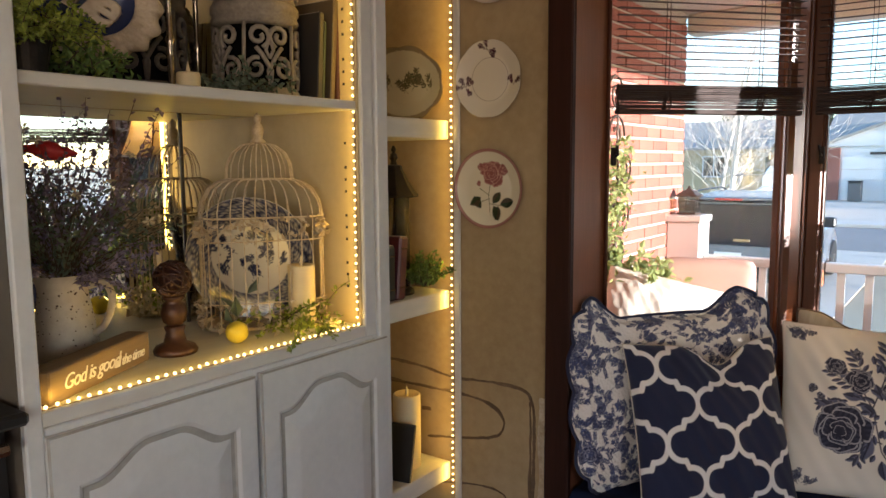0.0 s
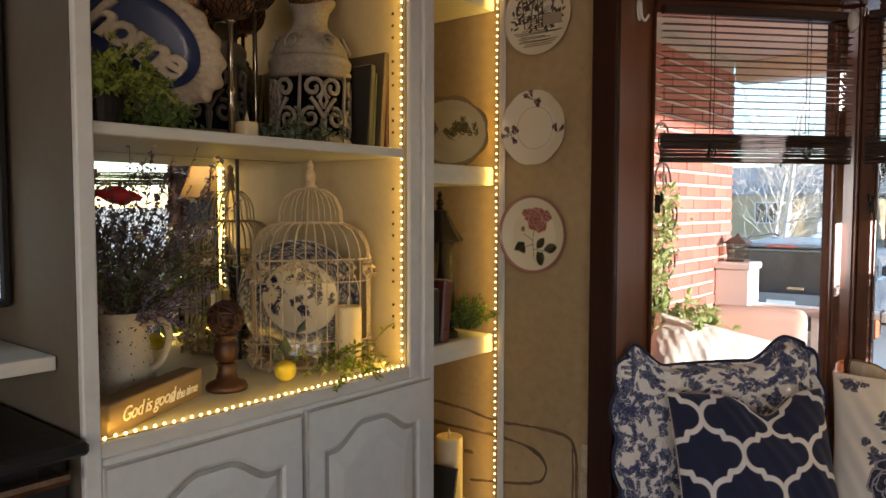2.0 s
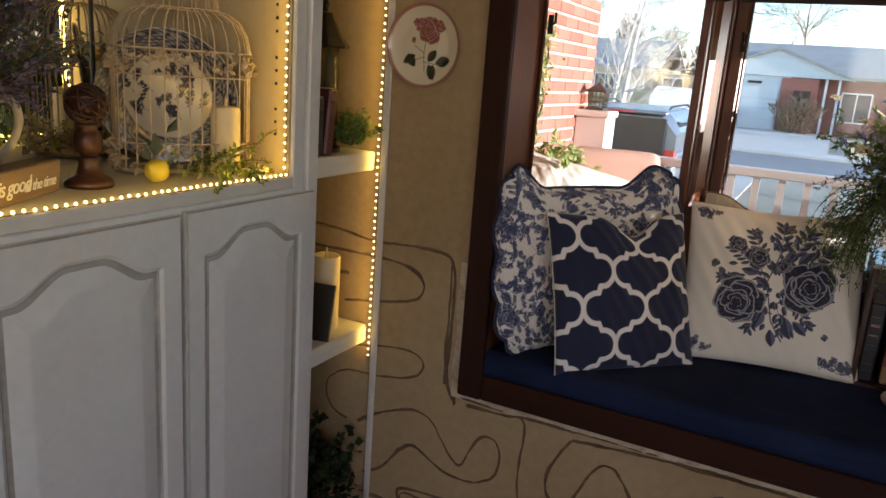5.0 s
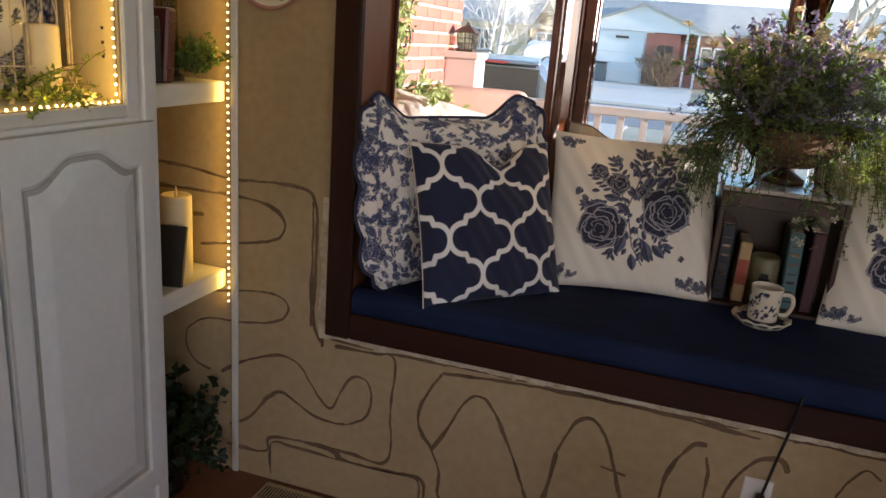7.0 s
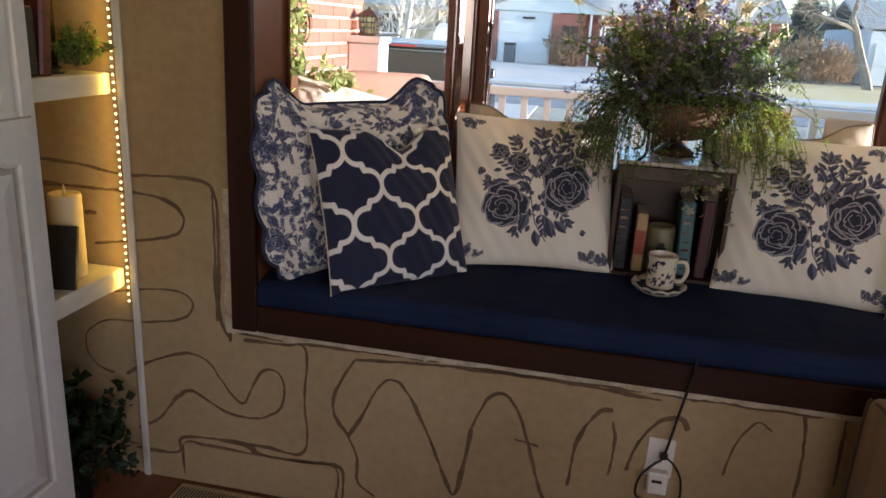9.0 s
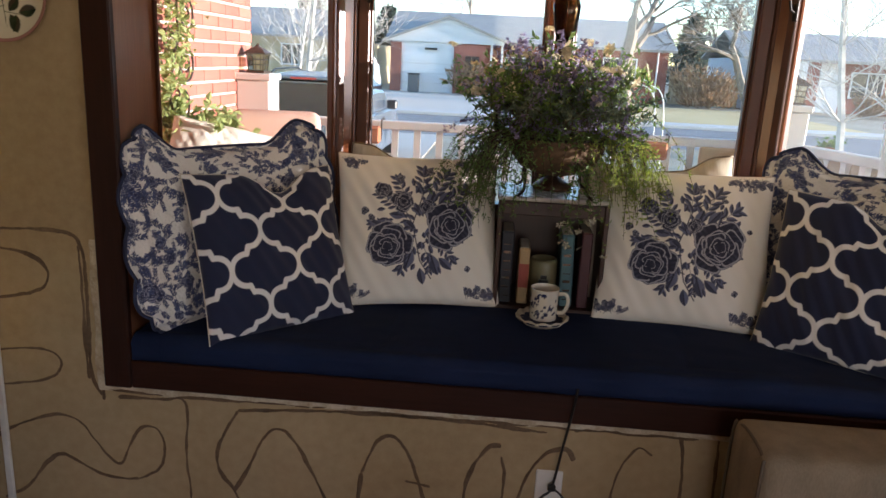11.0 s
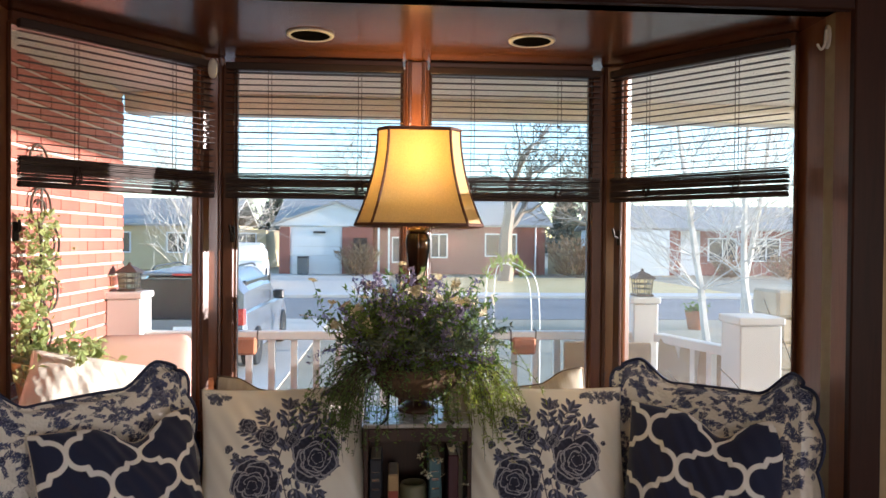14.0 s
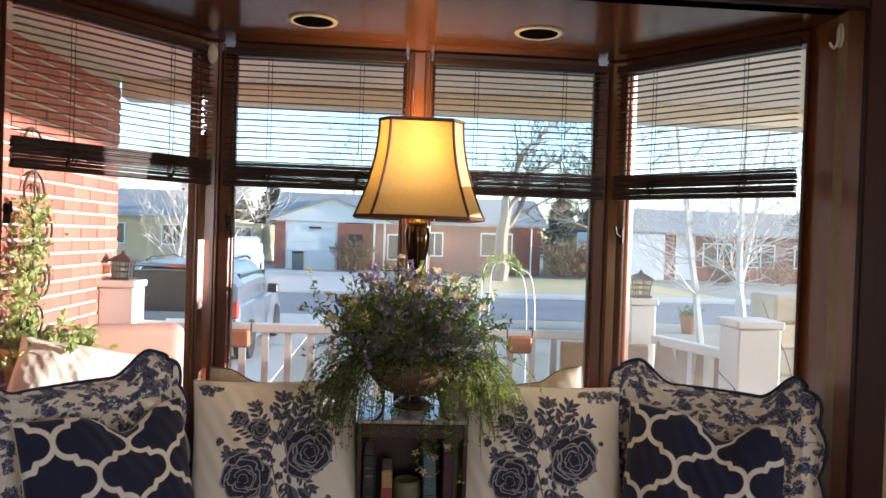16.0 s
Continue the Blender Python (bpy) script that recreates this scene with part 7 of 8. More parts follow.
def wicker_chair(x, y, turn):
    c = thing("wicker_chair", "tan woven porch chair standing by the railing", "chair", pose(x, y, 0.02, 0, 0, turn), "tan porch chairs")
    part("backrest", box(-0.24, 0.24, -0.02, 0.02, 0.40, 1.07, 0.018, segments=3), WICKER, c, m=Matrix.Rotation(radians(-6), 4, "X"))
    part("seat", box(-0.25, 0.25, -0.50, 0.0, 0.38, 0.44, 0.02, segments=2), WICKER, c)
    for s in (-1, 1):
        part("arm", box(s * 0.26 - 0.025, s * 0.26 + 0.025, -0.48, 0.05, 0.62, 0.66, 0.012), WICKER, c)
        for yy in (-0.46, 0.0):
            part("leg", box(s * 0.24 - 0.018, s * 0.24 + 0.018, yy - 0.018, yy + 0.018, 0, 0.62, 0.004), WICKER, c)


wicker_chair(1.20, 4.25, -8)
wicker_chair(1.62, 4.30, -60)
bv = thing("bare_vine", "bare brown vine stems twining beside the porch pillar", "vine", pose(2.02, 3.62, 0.02))
rnd = random.Random(44)
for k in range(7):
    pts = spray(rnd, (rnd.uniform(-0.08, 0.08), rnd.uniform(-0.05, 0.05), 0), (rnd.uniform(-0.5, 0.35), rnd.uniform(-0.2, 0.2), 1.5), rnd.uniform(1.1, 1.55), 0.06 + 0.05 * rnd.random(), 14)
    part("stem", tube(pts, [0.006 * (1 - 0.6 * i / len(pts)) for i in range(len(pts))], 5), STEM, bv)
WQ = surface("white_quilted_cotton", (0.62, 0.57, 0.48), (0.74, 0.70, 0.62), 0.9, big=4, small=60)
wn_, wl_ = WQ.node_tree.nodes, WQ.node_tree.links
vo = wn_.new("ShaderNodeTexVoronoi")
vo.inputs["Scale"].default_value = 38
wl_.new(coords(wn_, wl_), vo.inputs["Vector"])
bumped(wn_, wl_, wn_["Principled BSDF"], vo.outputs["Distance"], 0.35, 0.008)
qme, qf = pillow_mesh("cover", 0.50, 0.44, 0.20, WQ, None, 60, seed=13)
qp = thing("quilted_pillow", "white quilted pillow on the porch chair", "pillow", pose(-1.22, 3.42, 0.955, -38, 12, 18))
ob = new("cover", qme)
ob.parent = qp
vt = thing("wall_trellis", "brown iron scroll trellis on the brick wall", "trellis", pose(-1.578, 3.80, 0.82, 0, 0, 0))
for k, (y, z, r, a, f) in enumerate(((0.0, 0.95, 0.11, 0, 1), (0.12, 0.78, 0.09, 2, -1), (-0.08, 0.66, 0.08, 4, 1), (0.10, 0.55, 0.09, 1, -1), (0.0, 1.15, 0.10, 3, -1), (0.05, 0.38, 0.08, 5, 1))):
    part("scroll", tube([(0, p, q) for p, q in scroll(y, z, r, a, 1.4, f, 22)], 0.006, 5), BROWNMETAL, vt)
part("stake", tube([(0, 0.02, -0.78), (0, 0.02, 1.2)], 0.006, 6), BROWNMETAL, vt)
TERRA = surface("ochre_glaze", (0.36, 0.24, 0.07), (0.50, 0.36, 0.12), 0.5)
vp = thing("potted_vine", "climbing vine with sunlit leaves in an ochre pot", "potted plant", pose(-1.41, 3.60, 0.02))
part("pot", lathe([(0.11, 0), (0.14, 0.9), (0.17, 1.06), (0.18, 1.10), (0.165, 1.10), (0.15, 1.02)], 28), TERRA, vp, smooth=True)
# leaf colour is lightened: the sunlight on the vine is painted in
VINE = leafy("sunlit_vine_leaves", (0.20, 0.27, 0.08), (0.48, 0.54, 0.22))
plant_parts(vp, 81, (0, 0, 1.08), 0.08, 50, 0.20, 0.16, 0.045, VINE, STEM, 0.5, 14, 0.1, 0.6)
rnd = random.Random(8)
spots = []
for k in range(680):
    z = 1.1 + 0.62 * rnd.random() ** 1.3
    spots.append(((-0.09 + rnd.gauss(0, 0.03), 0.05 * math.sin(9 * z) + rnd.gauss(0, 0.055), z), (rnd.gauss(0, 1), rnd.gauss(0, 1), 0.6)))
leaves_of("vine_leaf", spots, 0.034, VINE, vp, 82, 0.7, kind="stuff")
part("vine_stem", tube([(-0.09, 0.05 * math.sin(9 * z / 10), z / 10) for z in range(10, 18)], 0.006, 5), STEM, vp)
CLAY = surface("terracotta", (0.34, 0.12, 0.06), (0.50, 0.20, 0.10), 0.85, big=8, small=80)
for x in (-0.83, 0.80):
    rp = thing("railing_planter", "small terracotta planter hooked on the porch railing", "planter", pose(x, 4.67, 0.97), "railing planters")
    part("pot", box(-0.07, 0.07, -0.045, 0.008, 0, 0.10, 0.012), CLAY, rp)
    for s in (-1, 1):
        part("hook", tube([(s * 0.07, 0.0, 0.02), (s * 0.075, -0.01, 0.135), (s * 0.075, 0.05, 0.145), (s * 0.075, 0.09, 0.10)], 0.005, 5), BROWNMETAL, rp)
SANDSTONE = surface("sandstone", (0.38, 0.30, 0.20), (0.56, 0.46, 0.33), 0.95, big=5, small=50, bump=0.7)
sc_ = thing("stone_column", "stacked sandstone garden column", "column", pose(3.0, 5.7, GZ))
rnd = random.Random(2)
for k in range(9):
    w = 0.13 + rnd.uniform(-0.015, 0.02) + (0.04 if k in (0, 8) else 0)
    part("block", box(-w, w, -w, w, 0.2 * k, 0.2 * k + 0.196, 0.02), SANDSTONE, sc_, m=pose(0, 0, 0, 0, 0, rnd.uniform(-4, 4)))


# ---- trees ----
def branch_tree(seed, height, r0, levels, fork=3, lean=0.25, up=0.35, trunk=0.35, twist=0.22, whips=0, twig=0.003):
    """A bare tree as one list of tapered tubes."""
    rnd, bm = random.Random(seed), bmesh.new()

    def grow(p, d, length, r, level):
        n = (11 if whips else 5) if level == 0 else 4
        pts, rad = [p.copy()], [r]
        for k in range(n):
            bend = twist * (0.35 if whips and level == 0 else 1)
            d = (d + Vector((rnd.gauss(0, bend), rnd.gauss(0, bend), rnd.gauss(0, bend * 0.6) + 0.05 * up))).normalized()
            p = p + d * length / n
            pts.append(p.copy())
            rad.append(max(r * (1 - (0.85 if whips and level == 0 else 0.4) * (k + 1) / n), twig))
        tube(pts, rad, 6 if level < 2 else 3, bm)
        if level < levels:
            for k in range(whips if whips and level == 0 else fork + (level > 0)):
                t = rnd.randint(2, n) if level or whips else rnd.randint(n - 2, n)
                a = rnd.uniform(0, 2 * math.pi)
                side = d.orthogonal().normalized()
                side = side * math.cos(a) + d.cross(side) * math.sin(a)
                nd = (d + side * (rnd.uniform(1.2, 2.6) if whips and level == 0 else rnd.uniform(0.5, 1.1)) + Vector((0, 0, up * 0.4 * (level > 0 or not whips)))).normalized()
                grow(pts[t], nd, length * (rnd.uniform(0.16, 0.30) if whips and level == 0 else rnd.uniform(0.55, 0.82)), rad[t] * (0.19 if whips and level == 0 else 0.62), level + 1)
    grow(Vector((0, 0, -0.05)), Vector((rnd.gauss(0, lean * 0.3), rnd.gauss(0, lean * 0.3), 1)).normalized(), height * trunk, r0, 0)
    return bm


BARK = surface("grey_brown_bark", (0.16, 0.13, 0.10), (0.30, 0.25, 0.20), 0.95, big=6, small=60, bump=0.8)
ASPEN = surface("pale_aspen_bark", (0.36, 0.33, 0.29), (0.66, 0.62, 0.56), 0.85, big=5, small=50, bump=0.3)
for k, (x, y, h, r, lv, tr_, mat, lab) in enumerate((
        (5.6, 37.0, 17, 0.40, 5, 0.26, BARK, "large bare grey tree on the lawn"), (-3.5, 58, 16, 0.30, 5, 0.34, BARK, "tall bare tree behind the house"),
        (6.0, 13.9, 7.5, 0.085, 3, 0.42, ASPEN, "bare white-barked aspen in the yard"), (7.7, 15.6, 8.0, 0.09, 3, 0.42, ASPEN, "bare white-barked aspen in the yard"), (8.9, 18.5, 8.0, 0.09, 3, 0.42, ASPEN, "bare white-barked aspen in the yard"),
        (-5.9, 22.5, 7.0, 0.10, 3, 0.40, ASPEN, "thin bare aspen by the street"), (-6.5, 23.2, 6.5, 0.09, 3, 0.40, ASPEN, "thin bare aspen by the street"),
        (12.0, 38, 12, 0.24, 5, 0.3, BARK, "bare tree beside the brick house"), (17, 57, 11, 0.3, 5, 0.3, BARK, "tall bare tree behind the houses"), (26, 40, 9, 0.22, 5, 0.3, BARK, "bare tree beside the far house"), (-12, 58, 10, 0.26, 5, 0.3, BARK, "tall bare tree behind the houses"))):
    t = thing("bare_tree", lab, "tree", pose(x, y, GZ, 0, 0, 70 * k))
    part("trunk", branch_tree(100 + k, h, r, lv, trunk=0.95 if mat is ASPEN else tr_, twist=0.16 if mat is ASPEN else 0.2, whips=64 if mat is ASPEN else 0, twig=0.0045 if mat is ASPEN else 0.016, up=0.7 if mat is ASPEN else 0.35), mat, t)
PINE = leafy("evergreen_needles", (0.05, 0.07, 0.05), (0.12, 0.14, 0.11))
for k, (x, y, h) in enumerate(((-9.3, 60, 5.6), (15.5, 66, 6.5), (-15.5, 60, 7.0))):
    t = thing("evergreen_tree", "dark evergreen tree behind the houses", "tree", pose(x, y, GZ), "evergreen trees")
    part("trunk", tube([(0, 0, 0), (0, 0, h * 0.95)], [0.2, 0.03], 7), BARK, t)
    rnd = random.Random(k)
    spots = []
    for j in range(2600):
        z = h * (0.12 + 0.88 * rnd.random() ** 0.8)
        a, q = rnd.uniform(0, 6.28), (1 - z / h) ** 0.8 * h * 0.30 * (0.35 + 0.65 * rnd.random()) * (1 + 0.25 * math.sin(7 * z))
        spots.append(((q * math.cos(a), q * math.sin(a), z), (math.cos(a), math.sin(a), -0.15)))
    leaves_of("crown", spots, 0.55, PINE, t, k, 0.35)
DRYBUSH = leafy("dry_shrub_twigs", (0.22, 0.14, 0.08), (0.42, 0.29, 0.17))
for k, (x, y, h, n) in enumerate(((-1.9, 42.0, 1.9, 700), (10.6, 43.0, 2.6, 900), (12.0, 43.5, 2.0, 700), (19.0, 41.0, 1.3, 400), (22.5, 41.5, 1.4, 400))):
    t = thing("dry_shrub", "dry brown winter shrub by the houses", "shrub", pose(x, y, GZ + 0.05), "dry shrubs")
    rnd, spots = random.Random(k), []
    for j in range(n):
        a, q, z = rnd.uniform(0, 6.28), rnd.random() ** 0.5, rnd.random()
        spots.append(((0.62 * h * q * math.cos(a) * (0.5 + 0.6 * z), 0.62 * h * q * math.sin(a) * (0.5 + 0.6 * z), z * h * (1 - 0.35 * q)), (math.cos(a), math.sin(a), 1.4)))
    leaves_of("twigs", spots, 0.35, DRYBUSH, t, k, 0.12, kind="stuff")

# ---- houses across the street ----
FARBRICK = surface("far_red_brick", (0.22, 0.075, 0.055), (0.34, 0.13, 0.095), 0.9, big=3, small=14, bump=0.2)
SHINGLE = surface("grey_roof_shingle", (0.26, 0.25, 0.23), (0.38, 0.36, 0.33), 0.9, big=2, small=12, bump=0.4)
SIDING = surface("white_siding", (0.62, 0.62, 0.62), (0.74, 0.74, 0.73), 0.7, big=1, small=10, stretch=(1, 1, 8))
TAN = surface("tan_stucco", (0.48, 0.36, 0.20), (0.58, 0.45, 0.27), 0.9, big=1, small=14)
DARKGLASS = surface("dark_window_glass", (0.03, 0.035, 0.04), (0.07, 0.08, 0.09), 0.12)


def gable_roof(x0, x1, y0, y1, z, rise, along="x", over=0.4, th=0.14):
    x0, x1, y0, y1 = x0 - over, x1 + over, y0 - over, y1 + over
    if along == "x":
        m = 0.5 * (y0 + y1)
        prof = [(y0, z), (m, z + rise), (y1, z), (y1, z - th), (m, z + rise - th), (y0, z - th)]
        a, b = [(x0, p, q) for p, q in prof], [(x1, p, q) for p, q in prof]
    else:
        m = 0.5 * (x0 + x1)
        prof = [(x0, z), (m, z + rise), (x1, z), (x1, z - th), (m, z + rise - th), (x0, z - th)]
        a, b = [(p, y0, q) for p, q in prof], [(p, y1, q) for p, q in prof]
    bm = bmesh.new()
    va, vb = [bm.verts.new(v) for v in a], [bm.verts.new(v) for v in b]
    for i in range(6):
        bm.faces.new((va[i], va[(i + 1) % 6], vb[(i + 1) % 6], vb[i]))
    for v in (va, vb):
        bm.faces.new((v[0], v[1], v[4], v[5]))
        bm.faces.new((v[1], v[2], v[3], v[4]))
    return bm


def gable_wall(x0, x1, y, z, rise, th=0.15):
    bm = bmesh.new()
    tri = [(x0, z), (x1, z), (0.5 * (x0 + x1), z + rise)]
    f, b = [bm.verts.new((p, y, q)) for p, q in tri], [bm.verts.new((p, y + th, q)) for p, q in tri]
    bm.faces.new(f)
    bm.faces.new(b[::-1])
    for i in range(3):
        bm.faces.new((f[i], b[i], b[(i + 1) % 3], f[(i + 1) % 3]))
    return bm


def house_window(h, x, z, w, t, y):
    wd = part("window", box(x, x + w, y - 0.05, y, z, z + t), DARKGLASS, h)
    for a, b, c, d in ((x - 0.08, x, z - 0.08, z + t + 0.08), (x + w, x + w + 0.08, z - 0.08, z + t + 0.08), (x, x + w, z + t, z + t + 0.08), (x, x + w, z - 0.08, z), (x + w / 2 - 0.03, x + w / 2 + 0.03, z, z + t)):
        part("window_frame", box(a, b, y - 0.08, y, c, d), SIDING, wd)


B = GZ + 0.05
h = thing("brick_house", "single-storey red brick house with white garage gable", "house")
part("wall", box(-2.7, 9.2, 44.6, 53, B, 2.5), FARBRICK, h)
part("roof", gable_roof(-6.6, 9.2, 44.6, 53, 2.55, 1.75), SHINGLE, h)
part("garage_wall", box(-6.5, -2.6, 43.5, 48, B, 2.35), SIDING, h)
part("garage_gable", gable_wall(-7.0, 0.4, 43.4, 2.36, 1.35), SIDING, h)
part("garage_roof", gable_roof(-6.7, 0.1, 43.6, 49, 2.42, 1.42, "y", 0.35), SHINGLE, h)
part("brick_pier", box(-6.55, -5.95, 43.35, 43.6, B, 2.3), FARBRICK, h)
part("brick_pier", box(-2.95, -1.2, 43.35, 43.6, B, 2.3), FARBRICK, h)
door = part("garage_door", box(-5.85, -3.05, 43.42, 43.48, B, 1.72), SIDING, h)
for k in range(1, 4):
    part("door_groove", box(-5.85, -3.05, 43.405, 43.42, B + 0.54 * k, B + 0.54 * k + 0.025), CONCRETE, door)
part("number_bars", box(-4.6, -3.9, 43.36, 43.39, 1.93, 2.06), BLACK, h)
part("door", box(-2.3, -1.5, 43.30, 43.36, B, 1.7), CRATE, h)
house_window(h, 0.0, 0.3, 1.3, 1.4, 44.6)
house_window(h, 5.6, 0.7, 1.8, 1.25, 44.6)
house_window(h, 2.3, 0.6, 0.9, 1.3, 44.6)
part("downspout", tube([(8.6, 44.5, B), (8.6, 44.5, 2.4)], 0.05, 6), SIDING, h)
for a in (-0.9, -0.3):
    part("porch_post", box(a, a + 0.12, 43.5, 43.62, B, 2.35), SIDING, h)
h = thing("brick_house", "low red brick house with white garage and trim", "house")
part("wall", box(16.8, 29, 45, 53, B, 2.4), FARBRICK, h)
part("garage_wall", box(13.6, 16.8, 44.2, 53, B, 2.4), SIDING, h)
part("roof", gable_roof(13.6, 29, 44.6, 53, 2.45, 1.6), SHINGLE, h)
part("garage_door", box(13.9, 16.5, 44.12, 44.2, B, 1.7), RAILWHITE, h)
part("white_bay", box(17.8, 19.0, 44.9, 45, B, 2.3), SIDING, h)
for x in (19.6, 22.4, 25.5):
    house_window(h, x, 0.5, 1.7, 1.3, 45)
h = thing("stucco_house", "tan stucco bungalow with grey roof", "house")
part("wall", box(-25, -10.8, 49, 58, B, 2.5), TAN, h)
part("roof", gable_roof(-25, -10.8, 49, 58, 2.5, 1.9), SHINGLE, h)
part("wing", box(-12.5, -8.5, 50.5, 58, B, 2.2), TAN, h)
house_window(h, -14.5, 0.7, 1.3, 1.2, 49)
house_window(h, -18.5, 0.7, 1.6, 1.2, 49)
house_window(h, -10.4, 0.7, 1.2, 1.2, 50.5)
h = thing("stucco_house", "pale stucco bungalow down the street", "house")
part("wall", box(32, 46, 45, 54, B, 2.5), TAN, h)
part("roof", gable_roof(32, 46, 45, 54, 2.5, 1.9), SHINGLE, h)
h = thing("brick_house", "red brick bungalow down the street", "house")
part("wall", box(-46, -29, 46, 55, B, 2.5), FARBRICK, h)
part("roof", gable_roof(-46, -29, 46, 55, 2.5, 1.9), SHINGLE, h)
bn = thing("wheelie_bin", "dark grey wheeled bin by the garage", "bin", pose(-5.1, 42.7, B + 0.04))
part("body", box(-0.3, 0.3, -0.3, 0.3, 0, 0.95, 0.04), surface("grey_plastic", (0.09, 0.09, 0.09), (0.15, 0.15, 0.15), 0.5), bn)
part("lid", box(-0.33, 0.33, -0.34, 0.33, 0.955, 1.03, 0.03), BLACK, bn)
fence = thing("yard_fence", "pale wooden yard fence between the houses", "fence", pose(9.6, 45.5, B))
for k in range(22):
    part("board", box(0.19 * k, 0.19 * k + 0.17, 0, 0.03, 0, 1.6), TAN, fence)
# backdrop of far trees and rooftops
rnd, spots = random.Random(77), []
for k in range(5200):
    x = rnd.uniform(-120, 150)
    top = 3.0 + 2.4 * noise.noise((x * 0.06, 0, 5)) + 1.2 * noise.noise((x * 0.3, 2, 1))
    spots.append(((x, rnd.uniform(84, 96), GZ + max(1.5, top + 2) * rnd.random()), (rnd.gauss(0, .4), 0, 1)))
leaves_of("far_woods", spots, 1.6, leafy("far_winter_trees", (0.16, 0.13, 0.11), (0.30, 0.25, 0.22)), None, 9, 0.25, "hazy band of far winter trees", "stuff")
bpy.data.objects["far_woods"]["category"] = "trees"


# ---- vehicles ----
def wheel(parent, x, y, r=0.36, w=0.24):
    t = part("wheel", lathe([(r * 0.62, -w / 2), (r * 0.96, -w / 2), (r, -w / 2 + 0.03), (r, w / 2 - 0.03), (r * 0.96, w / 2), (r * 0.62, w / 2)], 28), BLACK, parent, "black tyre", Matrix.Translation((x, y, r)) @ Matrix.Rotation(radians(90), 4, "Y"))
    part("rim", lathe([(0.02, -w / 2 - 0.01), (r * 0.6, -w / 2 + 0.02), (r * 0.6, w / 2 - 0.02), (0.02, w / 2 + 0.01)], 12), CHROME, t)


def loft(sections, bm=None):
    """A body through rectangular sections (y, half width bottom, half width top, z0, z1)."""
    bm = bm or bmesh.new()
    rings = []
    for y, wb, wt, z0, z1 in sections:
        r = min(0.09, (z1 - z0) * 0.25)
        pts = [(-wb, z0), (wb, z0), (wb, z0 + (z1 - z0) * 0.5), (wt, z1 - r), (wt - r, z1), (-wt + r, z1), (-wt, z1 - r), (-wb, z0 + (z1 - z0) * 0.5)]
        rings.append([bm.verts.new((x, y, z)) for x, z in pts])
    for a, b in zip(rings, rings[1:]):
        for k in range(8):
            bm.faces.new((a[k], a[(k + 1) % 8], b[(k + 1) % 8], b[k]))
    bm.faces.new(rings[0])
    bm.faces.new(rings[-1][::-1])
    return bm


CARGLASS = surface("tinted_car_glass", (0.008, 0.012, 0.022), (0.018, 0.026, 0.04), 0.06, bump=0)
REDLENS = surface("red_tail_lens", (0.4, 0.02, 0.02), (0.55, 0.04, 0.03), 0.2, bump=0)


def suv(x, y, turn, paint, label):
    c = thing("parked_suv", label, "car", pose(x, y, GZ + 0.02, 0, 0, turn) @ Matrix.Diagonal((1, 1, 0.92, 1)))
    part("body", loft([(0.0, 0.86, 0.84, 0.42, 1.08), (0.10, 0.92, 0.90, 0.32, 1.10), (1.0, 0.93, 0.91, 0.28, 1.10), (3.3, 0.93, 0.90, 0.28, 1.06), (4.3, 0.92, 0.86, 0.30, 0.98), (4.62, 0.80, 0.74, 0.40, 0.84)]), paint, c, smooth=False)
    part("cabin", loft([(0.06, 0.86, 0.70, 1.06, 1.62), (0.35, 0.88, 0.72, 1.06, 1.72), (1.8, 0.88, 0.72, 1.06, 1.76), (2.5, 0.88, 0.70, 1.06, 1.70), (3.25, 0.86, 0.66, 1.03, 1.10)]), paint, c)
    part("rear_glass", box(-0.70, 0.70, -0.012, 0.05, 0.92, 1.60, 0.012), CARGLASS, c, m=Matrix.Translation((0, -0.005, 0)) @ Matrix.Rotation(radians(0), 4, "X"))
    part("spoiler", box(-0.70, 0.70, -0.06, 0.25, 1.66, 1.72, 0.02), paint, c)
    part("brake_light", box(-0.2, 0.2, -0.07, -0.055, 1.665, 1.70), REDLENS, c, "red high brake light")
    for s in (-1, 1):
        part("tail_light", box(s * 0.80 - 0.09, s * 0.80 + 0.09, -0.02, 0.10, 0.82, 1.10, 0.02), REDLENS, c, "red tail light")
        part("side_glass", box(s * 0.80 - 0.03, s * 0.80 + 0.03, 0.40, 2.45, 1.14, 1.56, 0.02), CARGLASS, c, m=Matrix.Rotation(radians(-s * 0), 4, "Y"))
        part("mirror", box(s * 1.0 - 0.10, s * 1.0 + 0.10, 2.62, 2.75, 1.05, 1.24, 0.03), BLACK, c, "dark door mirror")
        part("roof_rail", tube([(s * 0.64, 0.4, 1.75), (s * 0.64, 0.6, 1.80), (s * 0.64, 1.9, 1.82), (s * 0.64, 2.2, 1.76)], 0.018, 6), BLACK, c)
        for wy in (0.85, 3.65):
            wheel(c, s * 0.84, wy)
    part("bumper", box(-0.86, 0.86, -0.12, 0.06, 0.38, 0.66, 0.05), BLACK, c)
    part("badge", box(0.08, 0.32, -0.024, -0.008, 0.985, 1.035, 0.004), CHROME, c, "plain bright badge bar")
    part("wiper", tube([(-0.35, -0.002, 1.16), (0.05, -0.006, 1.20), (0.22, -0.002, 1.18)], 0.012, 5), BLACK, c)
    part("plate_bar", box(-0.2, 0.2, -0.014, 0.0, 0.68, 0.80), RAILWHITE, c)
    return c


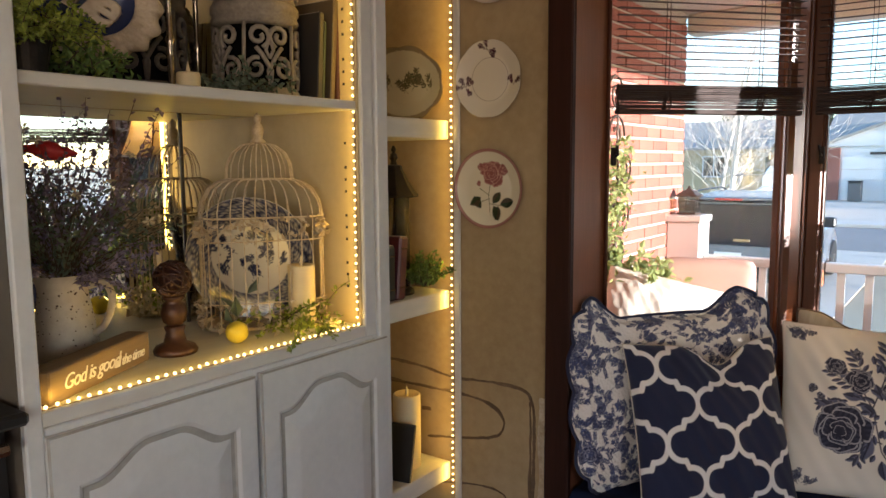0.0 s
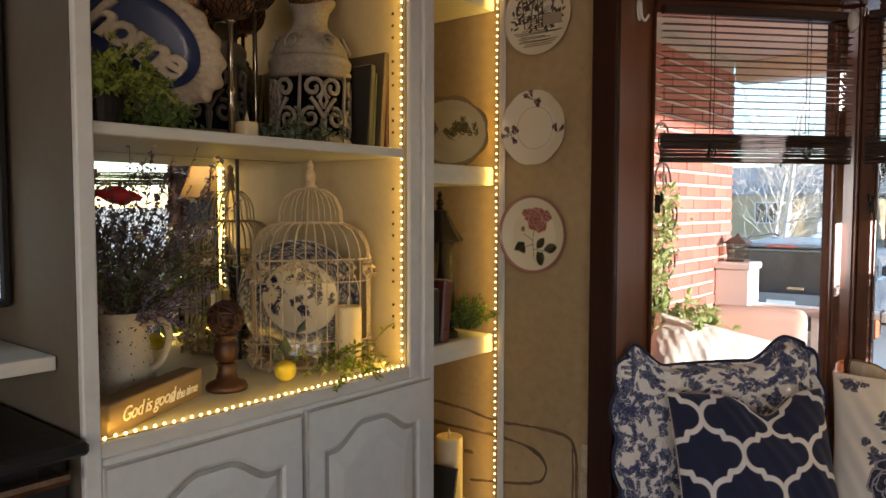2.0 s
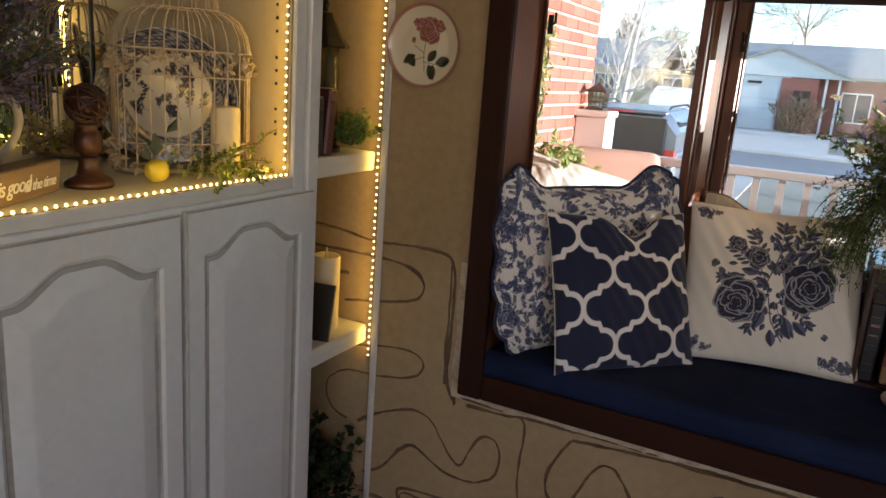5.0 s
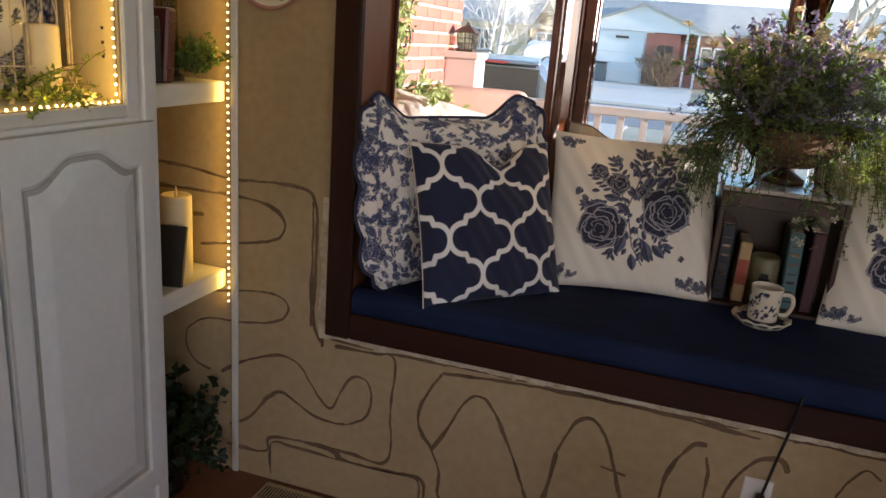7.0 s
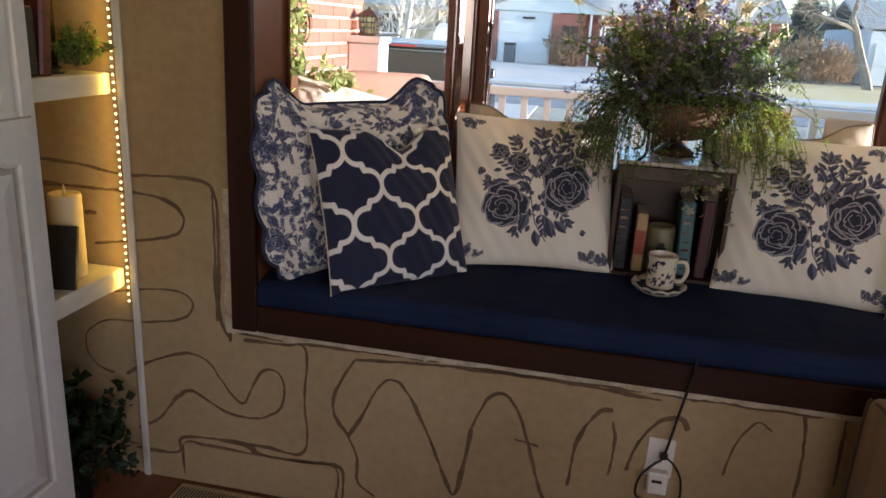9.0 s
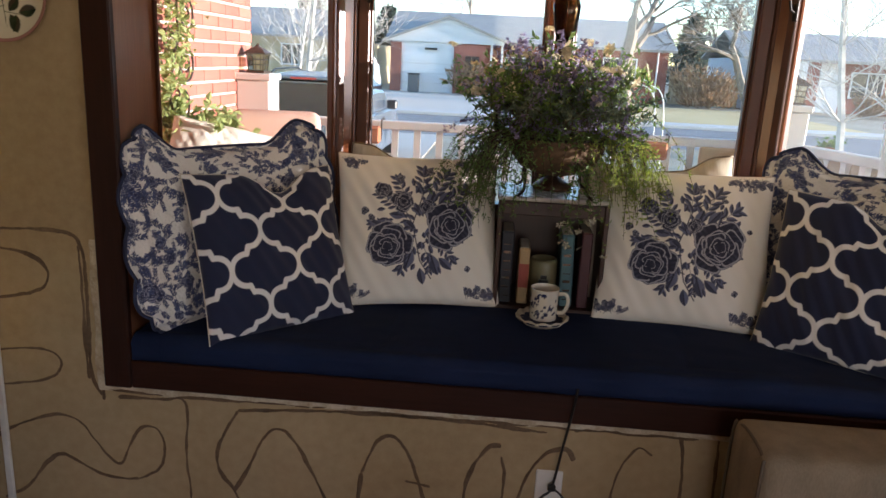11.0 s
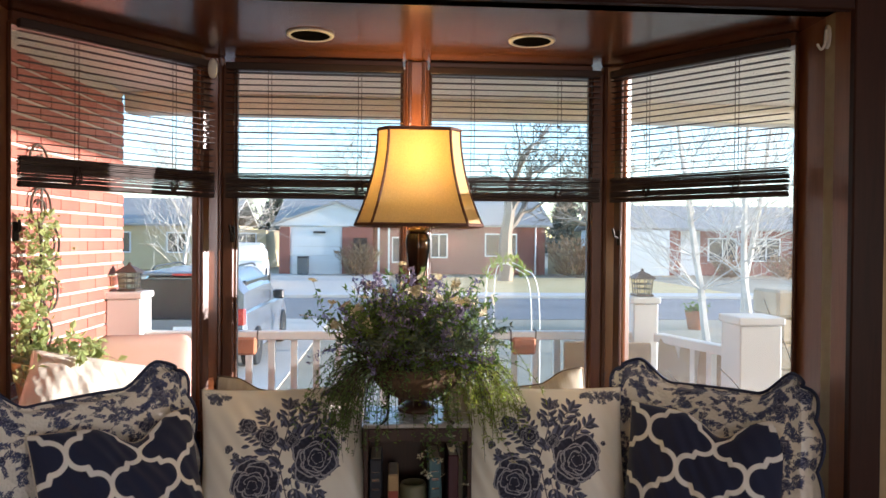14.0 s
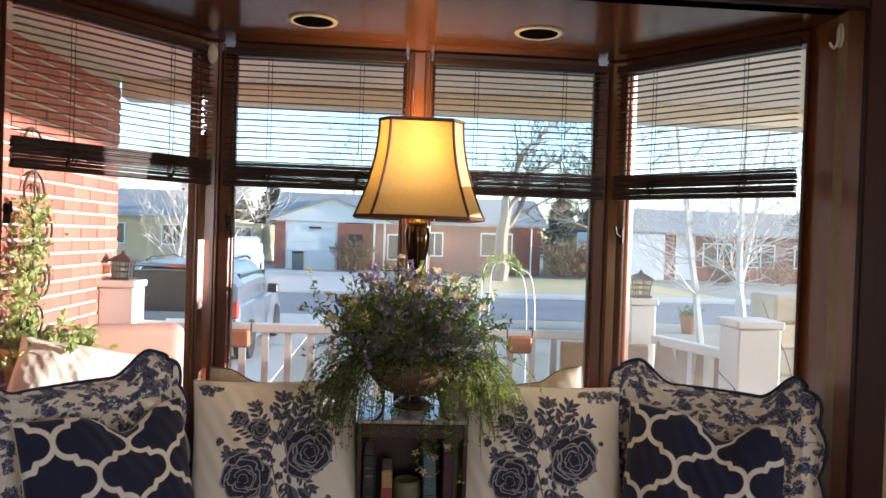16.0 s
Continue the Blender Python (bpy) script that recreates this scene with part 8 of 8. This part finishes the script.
SILVERBLUE = surface("silver_blue_car_paint", (0.16, 0.19, 0.23), (0.22, 0.25, 0.30), 0.22, 0.5, bump=0)
WHITECAR = surface("white_car_paint", (0.62, 0.62, 0.62), (0.72, 0.72, 0.72), 0.25, bump=0)
suv(-3.17, 12.0, 0, SILVERBLUE, "silver-blue sport utility car parked in the driveway")
pk = thing("pickup_truck", "white pickup truck parked across the street", "truck", pose(-6.0, 30.0, GZ + 0.1, 0, 0, 7))
part("body", loft([(0.0, 0.9, 0.88, 0.45, 1.05), (2.0, 0.92, 0.9, 0.40, 1.08), (4.2, 0.92, 0.9, 0.40, 1.12), (5.2, 0.90, 0.82, 0.45, 1.05), (5.4, 0.84, 0.76, 0.5, 0.95)]), WHITECAR, pk)
part("cabin", loft([(2.0, 0.88, 0.72, 1.06, 1.74), (2.3, 0.88, 0.74, 1.06, 1.84), (3.4, 0.88, 0.72, 1.08, 1.82), (4.2, 0.86, 0.68, 1.10, 1.16)]), WHITECAR, pk)
part("windscreen", box(-0.60, 0.60, -0.02, 0.02, 0.0, 0.95, 0.01), CARGLASS, pk, m=Matrix.Translation((0, 4.16, 1.19)) @ Matrix.Rotation(radians(50), 4, "X"))
for s in (-1, 1):
    part("side_glass", box(s * 0.80 - 0.03, s * 0.80 + 0.03, 2.35, 3.5, 1.18, 1.64, 0.02), CARGLASS, pk)
    for wy in (1.0, 4.4):
        wheel(pk, s * 0.84, wy, 0.4)
# garden arch and flower pot
ga = thing("garden_arch", "white metal garden arch with climbing leaves", "garden arch", pose(1.45, 9.2, GZ))
for dx in (0.0, 0.10):
    part("hoop", tube(curve_points([(-0.30 + dx, 0, 0), (-0.30 + dx, 0, 1.6), (-0.18 + dx, 0, 1.86), (0.05 + dx, 0, 1.80), (0.24 + dx, 0, 1.50), (0.26 + dx, 0, 0)], 6), 0.007, 5), RAILWHITE, ga)
rnd = random.Random(5)
leaves_of("climber_leaf", [((-0.30 + 0.5 * t + rnd.gauss(0, 0.03), rnd.gauss(0, 0.04), 1.7 + 0.2 * math.sin(3.1 * t) + rnd.gauss(0, 0.05)), (0, 0, 1)) for t in [rnd.random() for _ in range(140)]], 0.06, LIME, ga, 6, 0.6, kind="stuff")
fp = thing("flower_pot", "terracotta pot with green plant in the yard", "potted plant", pose(7.4, 17.9, GZ))
part("pot", lathe([(0.16, 0), (0.24, 0.42), (0.26, 0.46), (0.22, 0.46)], 20), CLAY, fp, smooth=True)
plant_parts(fp, 91, (0, 0, 0.45), 0.1, 24, 0.3, 0.2, 0.09, GREEN, STEM, 0.7, 10, 0.1, 0.6)

# ---- bricks of the porch wall ----
rnd = random.Random(1)
brick_me = [mesh_of("brick", box(-0.006, 0.010, -0.100 - 0.0015 * k, 0.100 + 0.001 * k, -0.0275, 0.0275, 0.003), BRICK) for k in range(3)]
half_me = mesh_of("brick", box(-0.006, 0.010, -0.047, 0.047, -0.0275, 0.0275, 0.003), BRICK)
rest = bmesh.new()
row = 0
z = GZ + 0.04
while z < 2.47:
    y = 4.795 if row % 2 else 4.69
    if row % 2 == 0 and z > 0.95:
        b = new("brick", half_me)
        b.parent, b.matrix_basis = brickwall, pose(-1.606, 4.848, z)
    while y > 2.75:
        if z > 0.95:
            b = new("brick", rnd.choice(brick_me))
            b.parent, b.matrix_basis = brickwall, pose(-1.606 + rnd.uniform(-0.002, 0.002), y, z, rnd.uniform(-0.4, 0.4))
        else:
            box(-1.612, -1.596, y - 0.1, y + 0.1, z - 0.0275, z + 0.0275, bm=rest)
        y -= 0.2105
    z += 0.0685
    row += 1
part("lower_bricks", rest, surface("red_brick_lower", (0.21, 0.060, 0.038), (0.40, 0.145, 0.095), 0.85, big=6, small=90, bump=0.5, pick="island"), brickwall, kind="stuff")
